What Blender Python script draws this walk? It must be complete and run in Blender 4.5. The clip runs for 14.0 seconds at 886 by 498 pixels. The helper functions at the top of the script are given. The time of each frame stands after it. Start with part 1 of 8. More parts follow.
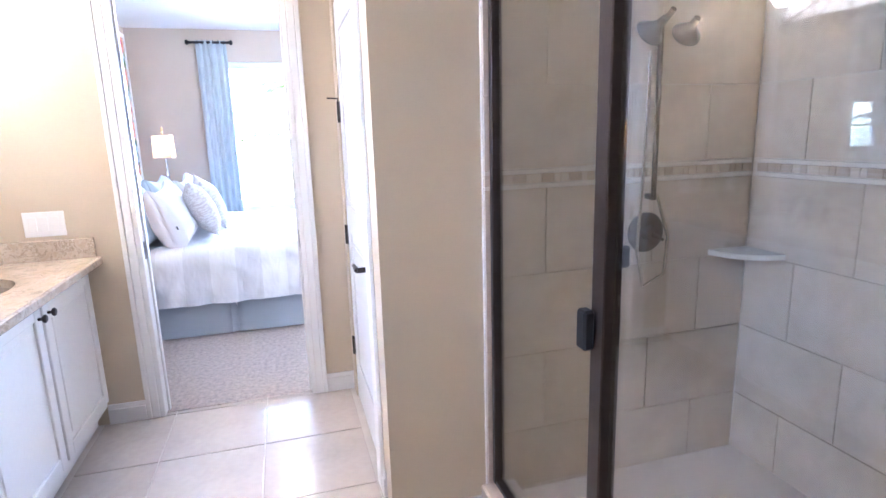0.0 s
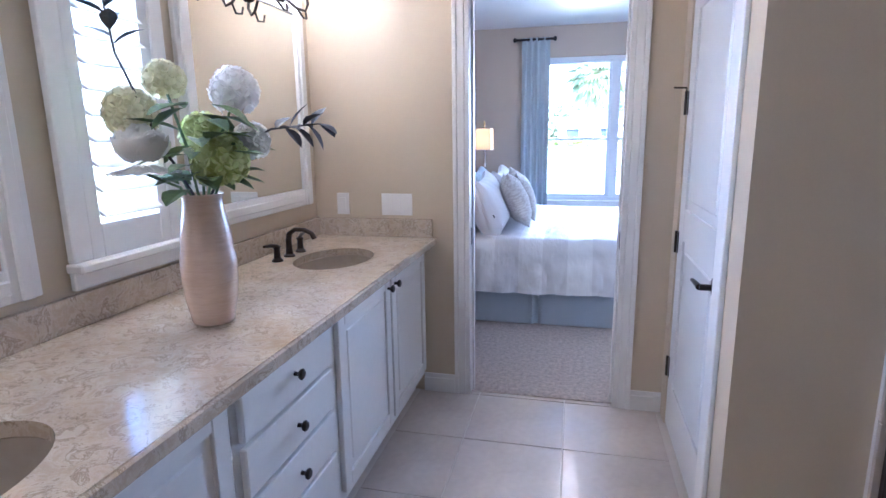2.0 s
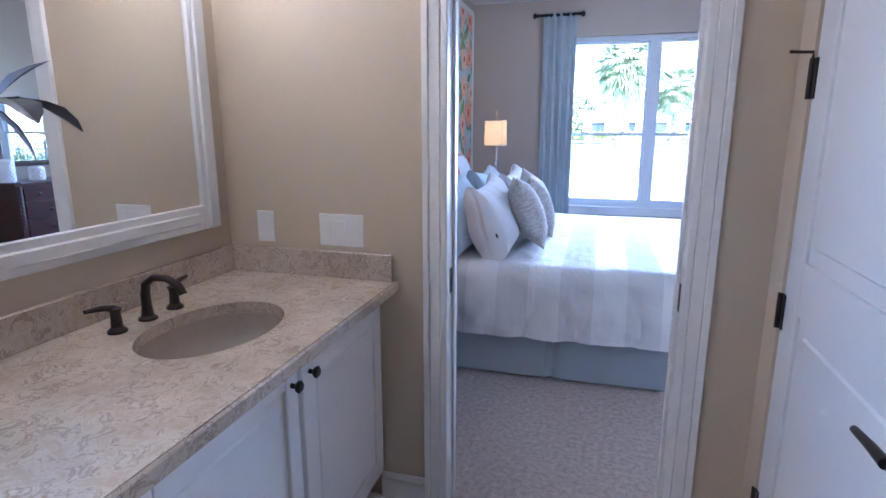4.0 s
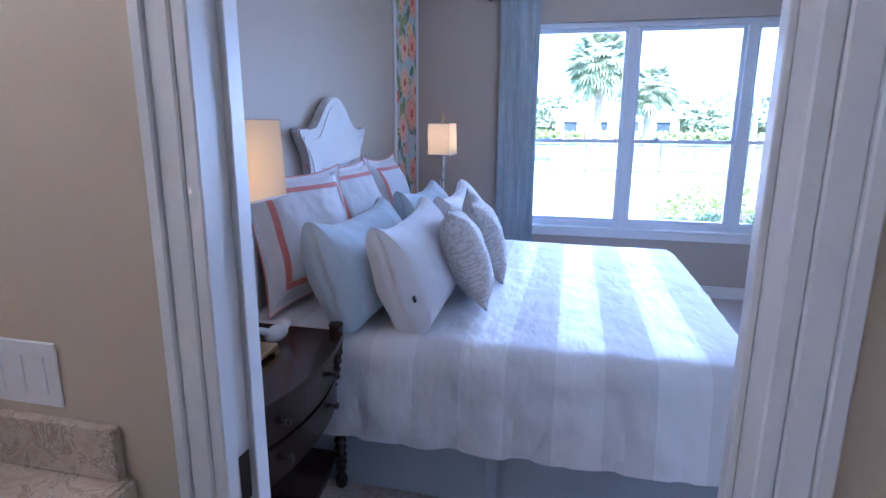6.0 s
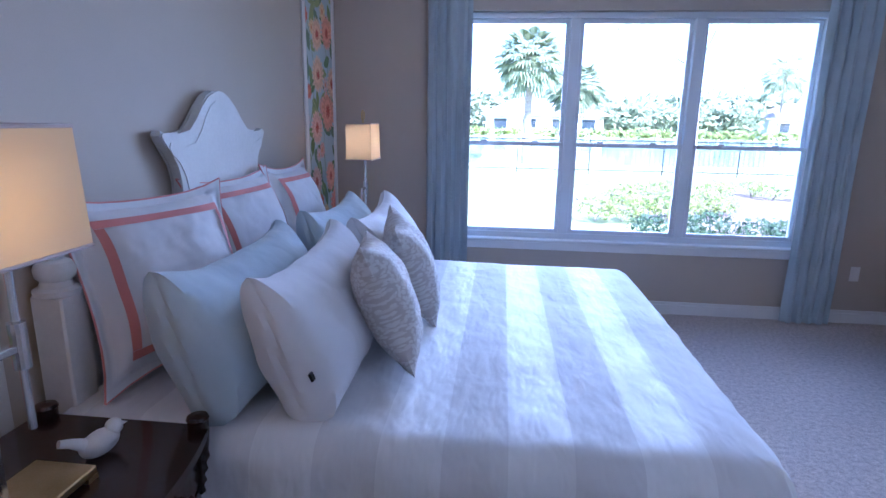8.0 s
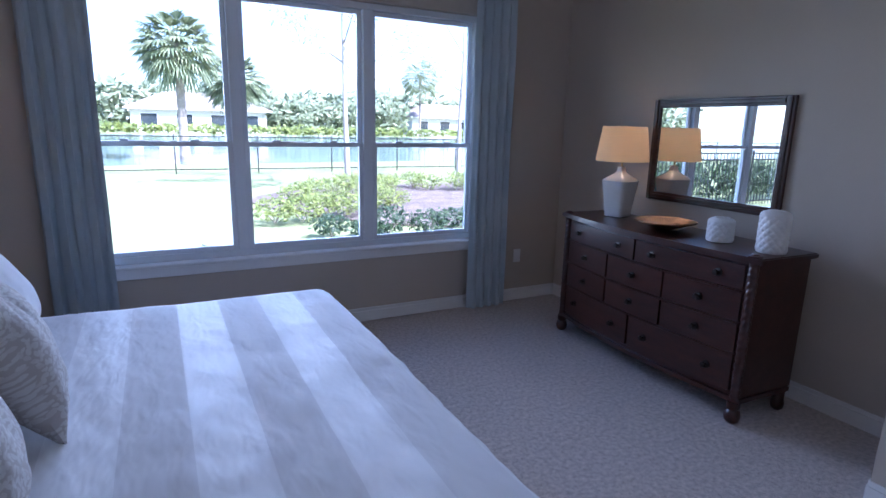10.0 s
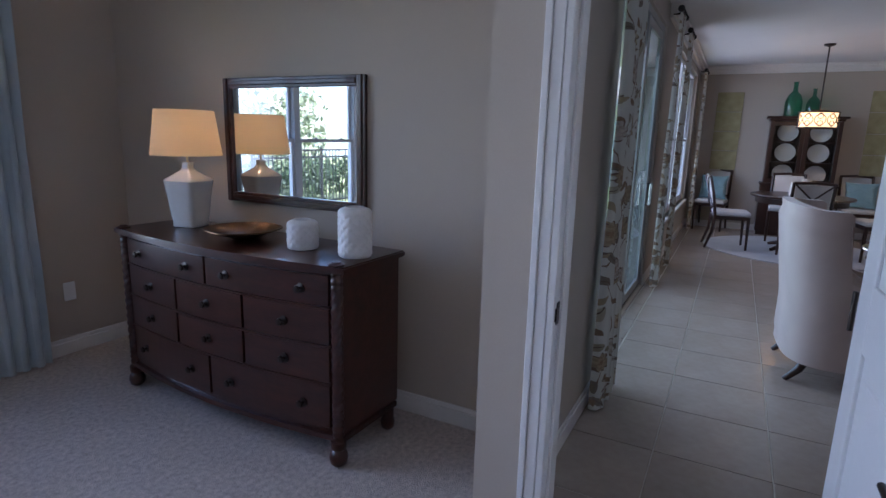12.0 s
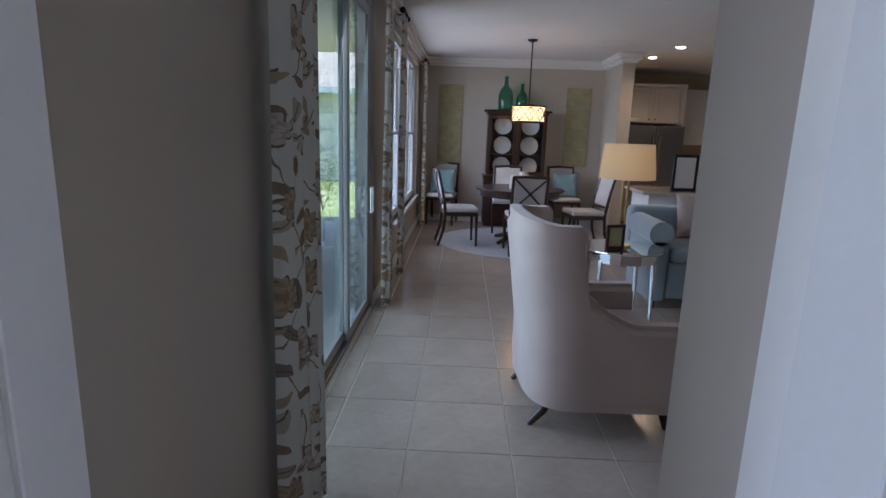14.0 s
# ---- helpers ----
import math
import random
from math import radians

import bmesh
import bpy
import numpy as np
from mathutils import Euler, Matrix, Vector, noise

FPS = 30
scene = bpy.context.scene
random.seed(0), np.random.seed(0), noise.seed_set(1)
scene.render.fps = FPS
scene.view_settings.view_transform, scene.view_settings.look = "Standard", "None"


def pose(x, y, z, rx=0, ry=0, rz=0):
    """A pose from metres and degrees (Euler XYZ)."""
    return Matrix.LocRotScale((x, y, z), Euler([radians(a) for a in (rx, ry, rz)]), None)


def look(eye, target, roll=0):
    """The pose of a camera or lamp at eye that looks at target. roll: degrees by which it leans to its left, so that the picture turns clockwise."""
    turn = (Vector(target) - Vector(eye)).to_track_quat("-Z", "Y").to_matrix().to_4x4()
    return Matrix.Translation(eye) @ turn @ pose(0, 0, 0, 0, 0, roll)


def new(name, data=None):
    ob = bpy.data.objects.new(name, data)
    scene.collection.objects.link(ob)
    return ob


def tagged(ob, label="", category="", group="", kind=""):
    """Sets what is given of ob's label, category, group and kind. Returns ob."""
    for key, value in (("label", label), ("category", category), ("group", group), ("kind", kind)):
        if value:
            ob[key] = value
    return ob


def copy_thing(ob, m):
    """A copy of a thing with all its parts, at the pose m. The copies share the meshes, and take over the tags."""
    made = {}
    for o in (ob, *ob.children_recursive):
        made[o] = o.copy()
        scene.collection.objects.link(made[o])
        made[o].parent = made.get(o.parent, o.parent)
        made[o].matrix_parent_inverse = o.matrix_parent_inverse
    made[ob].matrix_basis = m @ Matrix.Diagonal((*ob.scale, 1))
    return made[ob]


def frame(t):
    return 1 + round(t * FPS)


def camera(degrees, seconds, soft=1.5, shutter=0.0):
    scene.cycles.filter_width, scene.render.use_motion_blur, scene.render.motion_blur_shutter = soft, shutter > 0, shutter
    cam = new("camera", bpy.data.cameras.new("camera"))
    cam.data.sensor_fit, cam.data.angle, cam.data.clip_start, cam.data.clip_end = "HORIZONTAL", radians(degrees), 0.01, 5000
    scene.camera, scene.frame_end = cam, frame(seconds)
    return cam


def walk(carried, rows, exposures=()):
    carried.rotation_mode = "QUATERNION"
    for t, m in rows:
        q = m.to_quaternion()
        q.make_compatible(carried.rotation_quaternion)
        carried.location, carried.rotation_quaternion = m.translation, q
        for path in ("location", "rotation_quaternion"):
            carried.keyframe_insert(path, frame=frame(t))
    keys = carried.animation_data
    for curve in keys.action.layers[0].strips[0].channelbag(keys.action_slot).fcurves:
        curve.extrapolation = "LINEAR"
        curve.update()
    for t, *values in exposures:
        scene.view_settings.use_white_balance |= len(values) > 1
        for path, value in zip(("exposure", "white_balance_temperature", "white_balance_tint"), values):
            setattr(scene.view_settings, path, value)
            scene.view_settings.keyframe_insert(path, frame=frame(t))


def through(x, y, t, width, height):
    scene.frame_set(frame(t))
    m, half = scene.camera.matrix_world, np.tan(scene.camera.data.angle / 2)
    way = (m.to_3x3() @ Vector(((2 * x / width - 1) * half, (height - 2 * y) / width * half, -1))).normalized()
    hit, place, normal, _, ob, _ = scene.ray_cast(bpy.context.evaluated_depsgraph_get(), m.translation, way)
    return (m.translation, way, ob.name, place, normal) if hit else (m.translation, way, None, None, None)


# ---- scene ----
cam = camera(77.6, 14.0)

PATH = [
    (0, (0.692, 1.155, 1.406), (1.228, 3.038, 0.996), -1.7),
    (0.5, (0.676, 1.185, 1.403), (0.886, 3.133, 1.004), -1.5),
    (1, (0.662, 1.198, 1.402), (0.621, 3.158, 1.009), -1.3),
    (1.5, (0.601, 1.243, 1.388), (0.343, 3.188, 1.0), -1.0),
    (2, (0.522, 1.335, 1.398), (0.065, 3.24, 0.997), -0.8),
    (4.3, (0.464, 2.535, 1.403), (-0.065, 4.416, 0.974), -0.0),
    (4.5, (0.45, 2.658, 1.381), (-0.045, 4.55, 0.963), -0.2),
    (5, (0.495, 2.952, 1.404), (0.026, 4.85, 0.983), -0.1),
    (5.5, (0.486, 3.204, 1.424), (0.031, 5.105, 1.0), 0.0),
    (6, (0.507, 3.43, 1.459), (0.068, 5.332, 1.023), 0.4),
    (6.5, (0.521, 3.631, 1.493), (0.095, 5.534, 1.05), 0.6),
    (7, (0.508, 3.752, 1.485), (0.086, 5.657, 1.048), 0.4),
    (7.2, (0.494, 3.8, 1.484), (0.078, 5.706, 1.045), 0.5),
    (9.3, (0.401, 4.428, 1.52), (0.915, 6.306, 1.061), 1.4),
    (10, (0.463, 4.605, 1.49), (1.362, 6.338, 1.054), 1.4),
    (10.5, (0.53, 4.724, 1.47), (1.721, 6.272, 1.038), 1.5),
    (11, (0.781, 4.794, 1.445), (2.164, 6.177, 1.026), 1.6),
    (11.5, (1.027, 4.828, 1.43), (2.597, 5.996, 1.021), 1.9),
    (12, (1.33, 4.867, 1.421), (3.068, 5.772, 1.018), 1.6),
    (12.5, (1.641, 4.881, 1.416), (3.493, 5.519, 1.014), 1.4),
    (13, (1.951, 4.875, 1.431), (3.853, 5.338, 1.023), 1.7),
    (13.5, (2.211, 4.897, 1.458), (4.151, 5.156, 1.046), 2.0),
    (14, (2.512, 4.849, 1.471), (4.468, 4.906, 1.059), 1.9),
]
EXPOSURES = [
    (0.0, 5.2, 4900, 24), (0.6, 4.9, 4800, 24), (1.2, 4.3, 4700, 24), (2.2, 3.9, 4650, 24), (4.3, 3.45, 4600, 24), (5.5, 3.15, 4520, 26),
    (7.2, 3.0, 4500, 30), (9.3, 2.2, 4800, 28), (10.5, 1.85, 5000, 28), (11.5, 2.05, 5200, 27), (12.5, 2.0, 5420, 25), (14.0, 2.15, 5600, 24),
]
walk(cam, [(t, look(eye, target, roll)) for t, eye, target, roll in PATH], EXPOSURES)

# ---- world, sun and lights ----
world = bpy.data.worlds.new("sky")
scene.world = world
world.use_nodes = True
wn = world.node_tree
sky = wn.nodes.new("ShaderNodeTexSky")
sky.sky_type = "NISHITA"
sky.sun_disc = False
sky.sun_elevation, sky.sun_rotation = radians(48), radians(150)
wn.links.new(sky.outputs[0], wn.nodes["Background"].inputs[0])
wn.nodes["Background"].inputs[1].default_value = 0.15

sun = new("sun", bpy.data.lights.new("sun", "SUN"))
sun.data.energy, sun.data.angle, sun.data.color = 5.0, radians(0.6), (1.0, 0.95, 0.88)
# the sun stands behind the house, to the south-east
SUN_DIR = Vector((math.sin(radians(150)) * math.cos(radians(48)), math.cos(radians(150)) * math.cos(radians(48)), math.sin(radians(48))))
sun.matrix_world = look(SUN_DIR * 30, (0, 0, 0))


def window_light(name, x, y, z, w, h, direction, power, color=(0.80, 0.90, 1.0), spread=85):
    lamp = new(name, bpy.data.lights.new(name, "AREA"))
    lamp.data.shape, lamp.data.size, lamp.data.size_y = "RECTANGLE", w, h
    lamp.data.energy, lamp.data.color = power, color
    lamp.data.spread = radians(spread)
    lamp.matrix_world = look((x, y, z), (x + direction[0], y + direction[1], z + direction[2]))
    return lamp


def bulb(name, x, y, z, power, color=(1.0, 0.72, 0.42), radius=0.03):
    lamp = new(name, bpy.data.lights.new(name, "POINT"))
    lamp.data.energy, lamp.data.color, lamp.data.shadow_soft_size = power, color, radius
    lamp.location = (x, y, z)
    return lamp


window_light("bedroom_window_skylight", 1.43, 8.66, 1.45, 2.7, 1.65, (0, -1, -0.05), 8.2, (0.80, 0.90, 1.0), 92)
window_light("bath_window_skylight", -0.99, 2.78, 1.62, 0.4, 1.1, (1, 0, -0.1), 1.1)
window_light("slider_skylight", 5.75, 5.74, 1.25, 2.5, 2.4, (0, -1, -0.15), 7.4, (0.92, 0.95, 1.0), 150)
window_light("dining_window_skylight", 9.8, 5.73, 1.5, 2.8, 1.9, (0, -1, -0.1), 6.4, (0.92, 0.95, 1.0), 150)
for y in (3.42, 3.62, 3.82):
    bulb("vanity_bulb", -0.70, y, 2.06, 0.125, (1.0, 0.73, 0.44))
for y in (1.42, 1.62, 1.82):
    bulb("vanity_bulb", -0.70, y, 2.06, 0.125, (1.0, 0.73, 0.44))
bulb("bedside_bulb", -0.535, 4.885, 1.33, 0.17, (1.0, 0.60, 0.20))
bulb("bedside_bulb", -0.52, 7.84, 1.36, 0.22)
bulb("dresser_bulb", 3.35, 7.49, 1.38, 0.31, (1.0, 0.64, 0.33))
bulb("side_table_bulb", 7.06, 3.51, 1.29, 0.2)
bulb("pendant_bulb", 9.95, 4.01, 1.76, 0.55)
bulb("bedroom_can_bulb", 0.57, 7.3, 2.60, 0.6, (1.0, 0.85, 0.66), 0.05)
for x, y in ((10.18, 2.06), (11.16, 2.10)):
    can = new("kitchen_can_bulb", bpy.data.lights.new("kitchen_can_bulb", "SPOT"))
    can.data.energy, can.data.color, can.data.shadow_soft_size = 7.0, (1.0, 0.70, 0.38), 0.05
    can.data.spot_size, can.data.spot_blend = radians(150), 0.5
    can.matrix_world = look((x, y, 2.625), (x + 0.001, y, 0))

# ---- materials ----
def tree(name):
    m = bpy.data.materials.new(name)
    m.use_nodes = True
    nt = m.node_tree
    return m, nt, nt.nodes["Principled BSDF"]


def node(nt, kind, **values):
    n = nt.nodes.new(kind)
    for k, v in values.items():
        n.inputs[k.replace("_", " ")].default_value = v
    return n


def coords(nt, scale=(1, 1, 1)):
    tc = nt.nodes.new("ShaderNodeTexCoord")
    mp = node(nt, "ShaderNodeMapping", Scale=scale)
    nt.links.new(tc.outputs["Object"], mp.inputs["Vector"])
    return mp.outputs["Vector"]


def ramp(nt, source, stops):
    r = nt.nodes.new("ShaderNodeValToRGB")
    while len(r.color_ramp.elements) < len(stops):
        r.color_ramp.elements.new(0.5)
    for e, (p, c) in zip(r.color_ramp.elements, stops):
        e.position, e.color = p, (*c, 1)
    nt.links.new(source, r.inputs[0])
    return r.outputs[0]


def noisy(name, a, b, rough=0.6, metal=0.0, coarse=1.5, fine=60.0, bump=0.15, depth=0.002, stretch=(1, 1, 1), coat=0.0, sheen=0.0, per_piece=0.0):
    """A surface whose colour wanders between a and b at a coarse scale, with fine grain in colour and relief."""
    m, nt, p = tree(name)
    v = coords(nt, stretch)
    n1 = node(nt, "ShaderNodeTexNoise", Scale=coarse, Detail=4.0, Roughness=0.6)
    n2 = node(nt, "ShaderNodeTexNoise", Scale=fine, Detail=3.0, Roughness=0.6)
    nt.links.new(v, n1.inputs["Vector"])
    nt.links.new(v, n2.inputs["Vector"])
    mixed = nt.nodes.new("ShaderNodeMath")
    mixed.operation = "MULTIPLY_ADD"
    mixed.inputs[1].default_value, mixed.inputs[2].default_value = 0.35, 0.0
    nt.links.new(n2.outputs[0], mixed.inputs[0])
    add = nt.nodes.new("ShaderNodeMath")
    add.operation = "MULTIPLY_ADD"
    add.inputs[1].default_value = 0.65
    nt.links.new(n1.outputs[0], add.inputs[0])
    nt.links.new(mixed.outputs[0], add.inputs[2])
    fac = add.outputs[0]
    if per_piece:
        oi = nt.nodes.new("ShaderNodeObjectInfo")
        sh = nt.nodes.new("ShaderNodeMath")
        sh.operation = "MULTIPLY_ADD"
        sh.inputs[1].default_value = per_piece
        nt.links.new(oi.outputs["Random"], sh.inputs[0])
        nt.links.new(fac, sh.inputs[2])
        fac = sh.outputs[0]
    nt.links.new(ramp(nt, fac, [(0.3, a), (0.7 + per_piece, b)]), p.inputs["Base Color"])
    p.inputs["Roughness"].default_value, p.inputs["Metallic"].default_value = rough, metal
    p.inputs["Coat Weight"].default_value = coat
    p.inputs["Sheen Weight"].default_value = sheen
    if bump:
        bp = node(nt, "ShaderNodeBump", Strength=bump, Distance=depth)
        nt.links.new(n2.outputs[0], bp.inputs["Height"])
        nt.links.new(bp.outputs[0], p.inputs["Normal"])
    return m


def crumple(nt, v, normal=None, scale=5.0, depth=0.010, strength=0.5, stretch=(1, 1, 1)):
    """Soft, shallow puckers, as in cloth that has been smoothed by hand."""
    mp = node(nt, "ShaderNodeMapping", Scale=stretch)
    nt.links.new(v, mp.inputs["Vector"])
    n = node(nt, "ShaderNodeTexNoise", Scale=scale, Detail=2.0, Roughness=0.5, Distortion=0.25)
    nt.links.new(mp.outputs["Vector"], n.inputs["Vector"])
    bp = node(nt, "ShaderNodeBump", Strength=strength, Distance=depth)
    nt.links.new(n.outputs[0], bp.inputs["Height"])
    if normal:
        nt.links.new(normal, bp.inputs["Normal"])
    return bp.outputs[0]


def woven(name, a, b, rough=0.85, threads=700.0, bump=0.3, sheen=0.3, coarse=3.0, creased=0.0):
    """Cloth: crossed threads over a slow change of colour, creased if asked."""
    m, nt, p = tree(name)
    v = coords(nt)
    n1 = node(nt, "ShaderNodeTexNoise", Scale=coarse, Detail=3.0)
    nt.links.new(v, n1.inputs["Vector"])
    nt.links.new(ramp(nt, n1.outputs[0], [(0.3, a), (0.7, b)]), p.inputs["Base Color"])
    n2 = node(nt, "ShaderNodeTexNoise", Scale=threads, Detail=2.0)
    nt.links.new(v, n2.inputs["Vector"])
    bp = node(nt, "ShaderNodeBump", Strength=bump, Distance=0.001)
    nt.links.new(n2.outputs[0], bp.inputs["Height"])
    normal = bp.outputs[0]
    if creased:
        normal = crumple(nt, v, normal, 7.0, 0.025, creased)
    nt.links.new(normal, p.inputs["Normal"])
    p.inputs["Roughness"].default_value, p.inputs["Sheen Weight"].default_value = rough, sheen
    return m


def leafy(name, dark, light):
    """Leaves that vary from leaf to leaf and let some light through."""
    m, nt, p = tree(name)
    geo = nt.nodes.new("ShaderNodeNewGeometry")
    col = ramp(nt, geo.outputs["Random Per Island"], [(0.0, dark), (1.0, light)])
    nt.links.new(col, p.inputs["Base Color"])
    p.inputs["Roughness"].default_value = 0.55
    tl = nt.nodes.new("ShaderNodeBsdfTranslucent")
    nt.links.new(col, tl.inputs[0])
    mx = nt.nodes.new("ShaderNodeMixShader")
    mx.inputs[0].default_value = 0.35
    nt.links.new(p.outputs[0], mx.inputs[1])
    nt.links.new(tl.outputs[0], mx.inputs[2])
    nt.links.new(mx.outputs[0], nt.nodes["Material Output"].inputs[0])
    return m


PAINT_BATH = noisy("beige_wall_paint", (0.54, 0.445, 0.31), (0.58, 0.485, 0.345), 0.55, fine=180, bump=0.12, depth=0.0012)
PAINT_BED = noisy("greige_wall_paint", (0.465, 0.395, 0.315), (0.505, 0.435, 0.35), 0.6, fine=180, bump=0.14, depth=0.0012)
PAINT_LIVING = noisy("taupe_wall_paint", (0.455, 0.40, 0.335), (0.495, 0.44, 0.37), 0.6, fine=180, bump=0.12, depth=0.0012)
CEILING = noisy("ceiling_paint", (0.72, 0.71, 0.69), (0.78, 0.77, 0.75), 0.8, fine=90, bump=0.35, depth=0.003)
TRIM = noisy("white_gloss_paint", (0.74, 0.72, 0.68), (0.80, 0.78, 0.75), 0.32, fine=40, bump=0.04, depth=0.001)
DOOR_WHITE = noisy("white_door_paint", (0.66, 0.655, 0.64), (0.72, 0.715, 0.70), 0.36, fine=70, bump=0.05, depth=0.001)
CABINET_WHITE = noisy("white_cabinet_paint", (0.72, 0.70, 0.66), (0.79, 0.77, 0.73), 0.35, fine=60, bump=0.05, depth=0.001)
VINYL = noisy("white_window_vinyl", (0.68, 0.70, 0.72), (0.74, 0.76, 0.78), 0.35, fine=50, bump=0.03, depth=0.001)
CARPET = noisy("cut_pile_carpet", (0.28, 0.225, 0.19), (0.74, 0.63, 0.55), 0.95, coarse=42.0, fine=140, bump=0.8, depth=0.012, sheen=0.3)
TILE_BATH = noisy("beige_floor_tile", (0.50, 0.435, 0.37), (0.64, 0.57, 0.50), 0.16, coarse=4, fine=30, bump=0.05, depth=0.001, per_piece=0.12)
TILE_LIVING = noisy("taupe_floor_tile", (0.36, 0.30, 0.25), (0.49, 0.42, 0.36), 0.2, coarse=3, fine=25, bump=0.05, depth=0.001, per_piece=0.15)
# white sliding door frames, with the shade on them painted in as grey
SHADED_FRAME = noisy("shaded_white_door_frame", (0.30, 0.31, 0.30), (0.38, 0.39, 0.38), 0.4, 0.2, fine=80, bump=0.04)
GROUT = noisy("pale_grout", (0.54, 0.49, 0.43), (0.66, 0.61, 0.54), 0.9, fine=200, bump=0.3)
TILE_SHOWER = noisy("beige_shower_tile", (0.46, 0.38, 0.30), (0.62, 0.53, 0.44), 0.22, coarse=5, fine=35, bump=0.05, depth=0.001, per_piece=0.05)
ACCENT = noisy("mosaic_tile", (0.30, 0.23, 0.17), (0.58, 0.49, 0.40), 0.25, coarse=8, fine=80, bump=0.1, per_piece=0.6)
SHOWER_FLOOR = noisy("shower_floor_tile", (0.44, 0.38, 0.33), (0.58, 0.51, 0.45), 0.35, fine=60, bump=0.1)
BRONZE = noisy("oil_rubbed_bronze", (0.022, 0.017, 0.014), (0.055, 0.042, 0.034), 0.35, 0.7, coarse=20, fine=150, bump=0.08)
BRONZE_FRAME = noisy("bronze_anodised_frame", (0.035, 0.024, 0.020), (0.06, 0.044, 0.038), 0.32, 0.6, coarse=8, fine=200, bump=0.03)
CHROME = noisy("polished_metal", (0.55, 0.54, 0.52), (0.72, 0.70, 0.68), 0.18, 1.0, coarse=10, fine=120, bump=0.03)
BRASS = noisy("brushed_brass", (0.50, 0.36, 0.16), (0.68, 0.52, 0.27), 0.28, 1.0, coarse=10, fine=220, bump=0.06)
OLD_BRONZE = noisy("antique_bronze", (0.07, 0.040, 0.018), (0.22, 0.125, 0.05), 0.34, 0.9, coarse=14, fine=120, bump=0.06)
PORCELAIN = noisy("white_porcelain", (0.66, 0.63, 0.59), (0.74, 0.71, 0.67), 0.1, coarse=6, fine=40, bump=0.02, coat=0.4)
BISCUIT = noisy("biscuit_porcelain", (0.36, 0.30, 0.23), (0.43, 0.37, 0.29), 0.15, coarse=6, fine=40, bump=0.02, coat=0.3)
CERAMIC = noisy("matte_white_ceramic", (0.70, 0.68, 0.66), (0.80, 0.78, 0.76), 0.42, coarse=12, fine=120, bump=0.1)
MAHOGANY = noisy("dark_mahogany", (0.022, 0.007, 0.0045), (0.072, 0.021, 0.0125), 0.30, coarse=3, fine=26, bump=0.04, depth=0.001, stretch=(6, 1, 6), coat=0.25)
# the same mahogany for the nightstands, darkened because they stand in dimmer light
SHADED_MAHOGANY = noisy("shaded_mahogany", (0.010, 0.004, 0.003), (0.036, 0.012, 0.008), 0.26, coarse=3, fine=26, bump=0.06, depth=0.001, stretch=(6, 1, 6), coat=0.3)
DARKWOOD = noisy("dark_walnut", (0.018, 0.008, 0.005), (0.050, 0.022, 0.014), 0.3, coarse=3, fine=30, bump=0.05, depth=0.001, stretch=(6, 6, 1), coat=0.2)
LINEN = woven("white_linen", (0.70, 0.69, 0.70), (0.78, 0.77, 0.77), creased=0.55)
SKIRT = woven("pale_blue_linen", (0.36, 0.40, 0.44), (0.42, 0.46, 0.50), 0.8)
CURTAIN = woven("blue_grey_silk", (0.36, 0.42, 0.45), (0.46, 0.52, 0.54), 0.45, threads=400)
BLUE_PILLOW = woven("pale_aqua_cotton", (0.42, 0.50, 0.55), (0.50, 0.58, 0.62), 0.7, creased=0.6)
CORAL = woven("coral_ribbon", (0.62, 0.20, 0.18), (0.70, 0.27, 0.24), 0.7)
HEADBOARD = noisy("chalk_white_paint", (0.62, 0.60, 0.57), (0.74, 0.72, 0.69), 0.55, coarse=4, fine=60, bump=0.15)
UPHOLSTERY = woven("cream_velvet", (0.42, 0.33, 0.29), (0.51, 0.415, 0.365), 0.8, sheen=0.5)
SOFA_BLUE = woven("slate_blue_chenille", (0.17, 0.22, 0.24), (0.24, 0.30, 0.32), 0.9, sheen=0.6)
SEAT_CREAM = woven("cream_seat_fabric", (0.52, 0.50, 0.48), (0.62, 0.60, 0.57), 0.8)
TEAL = woven("teal_cushion_fabric", (0.16, 0.27, 0.29), (0.22, 0.34, 0.36), 0.85)
RUG = woven("grey_rug_wool", (0.40, 0.40, 0.42), (0.50, 0.50, 0.52), 0.95, threads=300)
STEEL = noisy("stainless_steel", (0.34, 0.32, 0.30), (0.46, 0.44, 0.42), 0.25, 1.0, coarse=3, fine=120, bump=0.03, stretch=(1, 1, 12))
BLACK = noisy("black_metal", (0.012, 0.012, 0.013), (0.03, 0.03, 0.032), 0.4, 0.3, fine=90, bump=0.05)
PLATE = noisy("switch_plate_plastic", (0.74, 0.72, 0.69), (0.79, 0.77, 0.74), 0.35, fine=60, bump=0.02)
GREEN_LEAF = noisy("silk_leaf_green", (0.045, 0.09, 0.06), (0.18, 0.26, 0.09), 0.5, coarse=25, fine=200, bump=0.2)
DARK_LEAF = noisy("dark_branch_leaf", (0.02, 0.025, 0.035), (0.06, 0.06, 0.07), 0.5, coarse=25, fine=200, bump=0.2)
PETAL_WHITE = leafy("white_petal", (0.80, 0.79, 0.75), (0.90, 0.88, 0.84))
PETAL_CREAM = leafy("cream_petal", (0.72, 0.68, 0.44), (0.84, 0.80, 0.60))
PETAL_GREEN = leafy("lime_hydrangea_petal", (0.44, 0.50, 0.17), (0.70, 0.72, 0.36))
VASE = noisy("peach_ceramic", (0.60, 0.44, 0.33), (0.72, 0.56, 0.44), 0.22, coarse=10, fine=30, bump=0.3, depth=0.003, stretch=(1, 1, 6), coat=0.4)


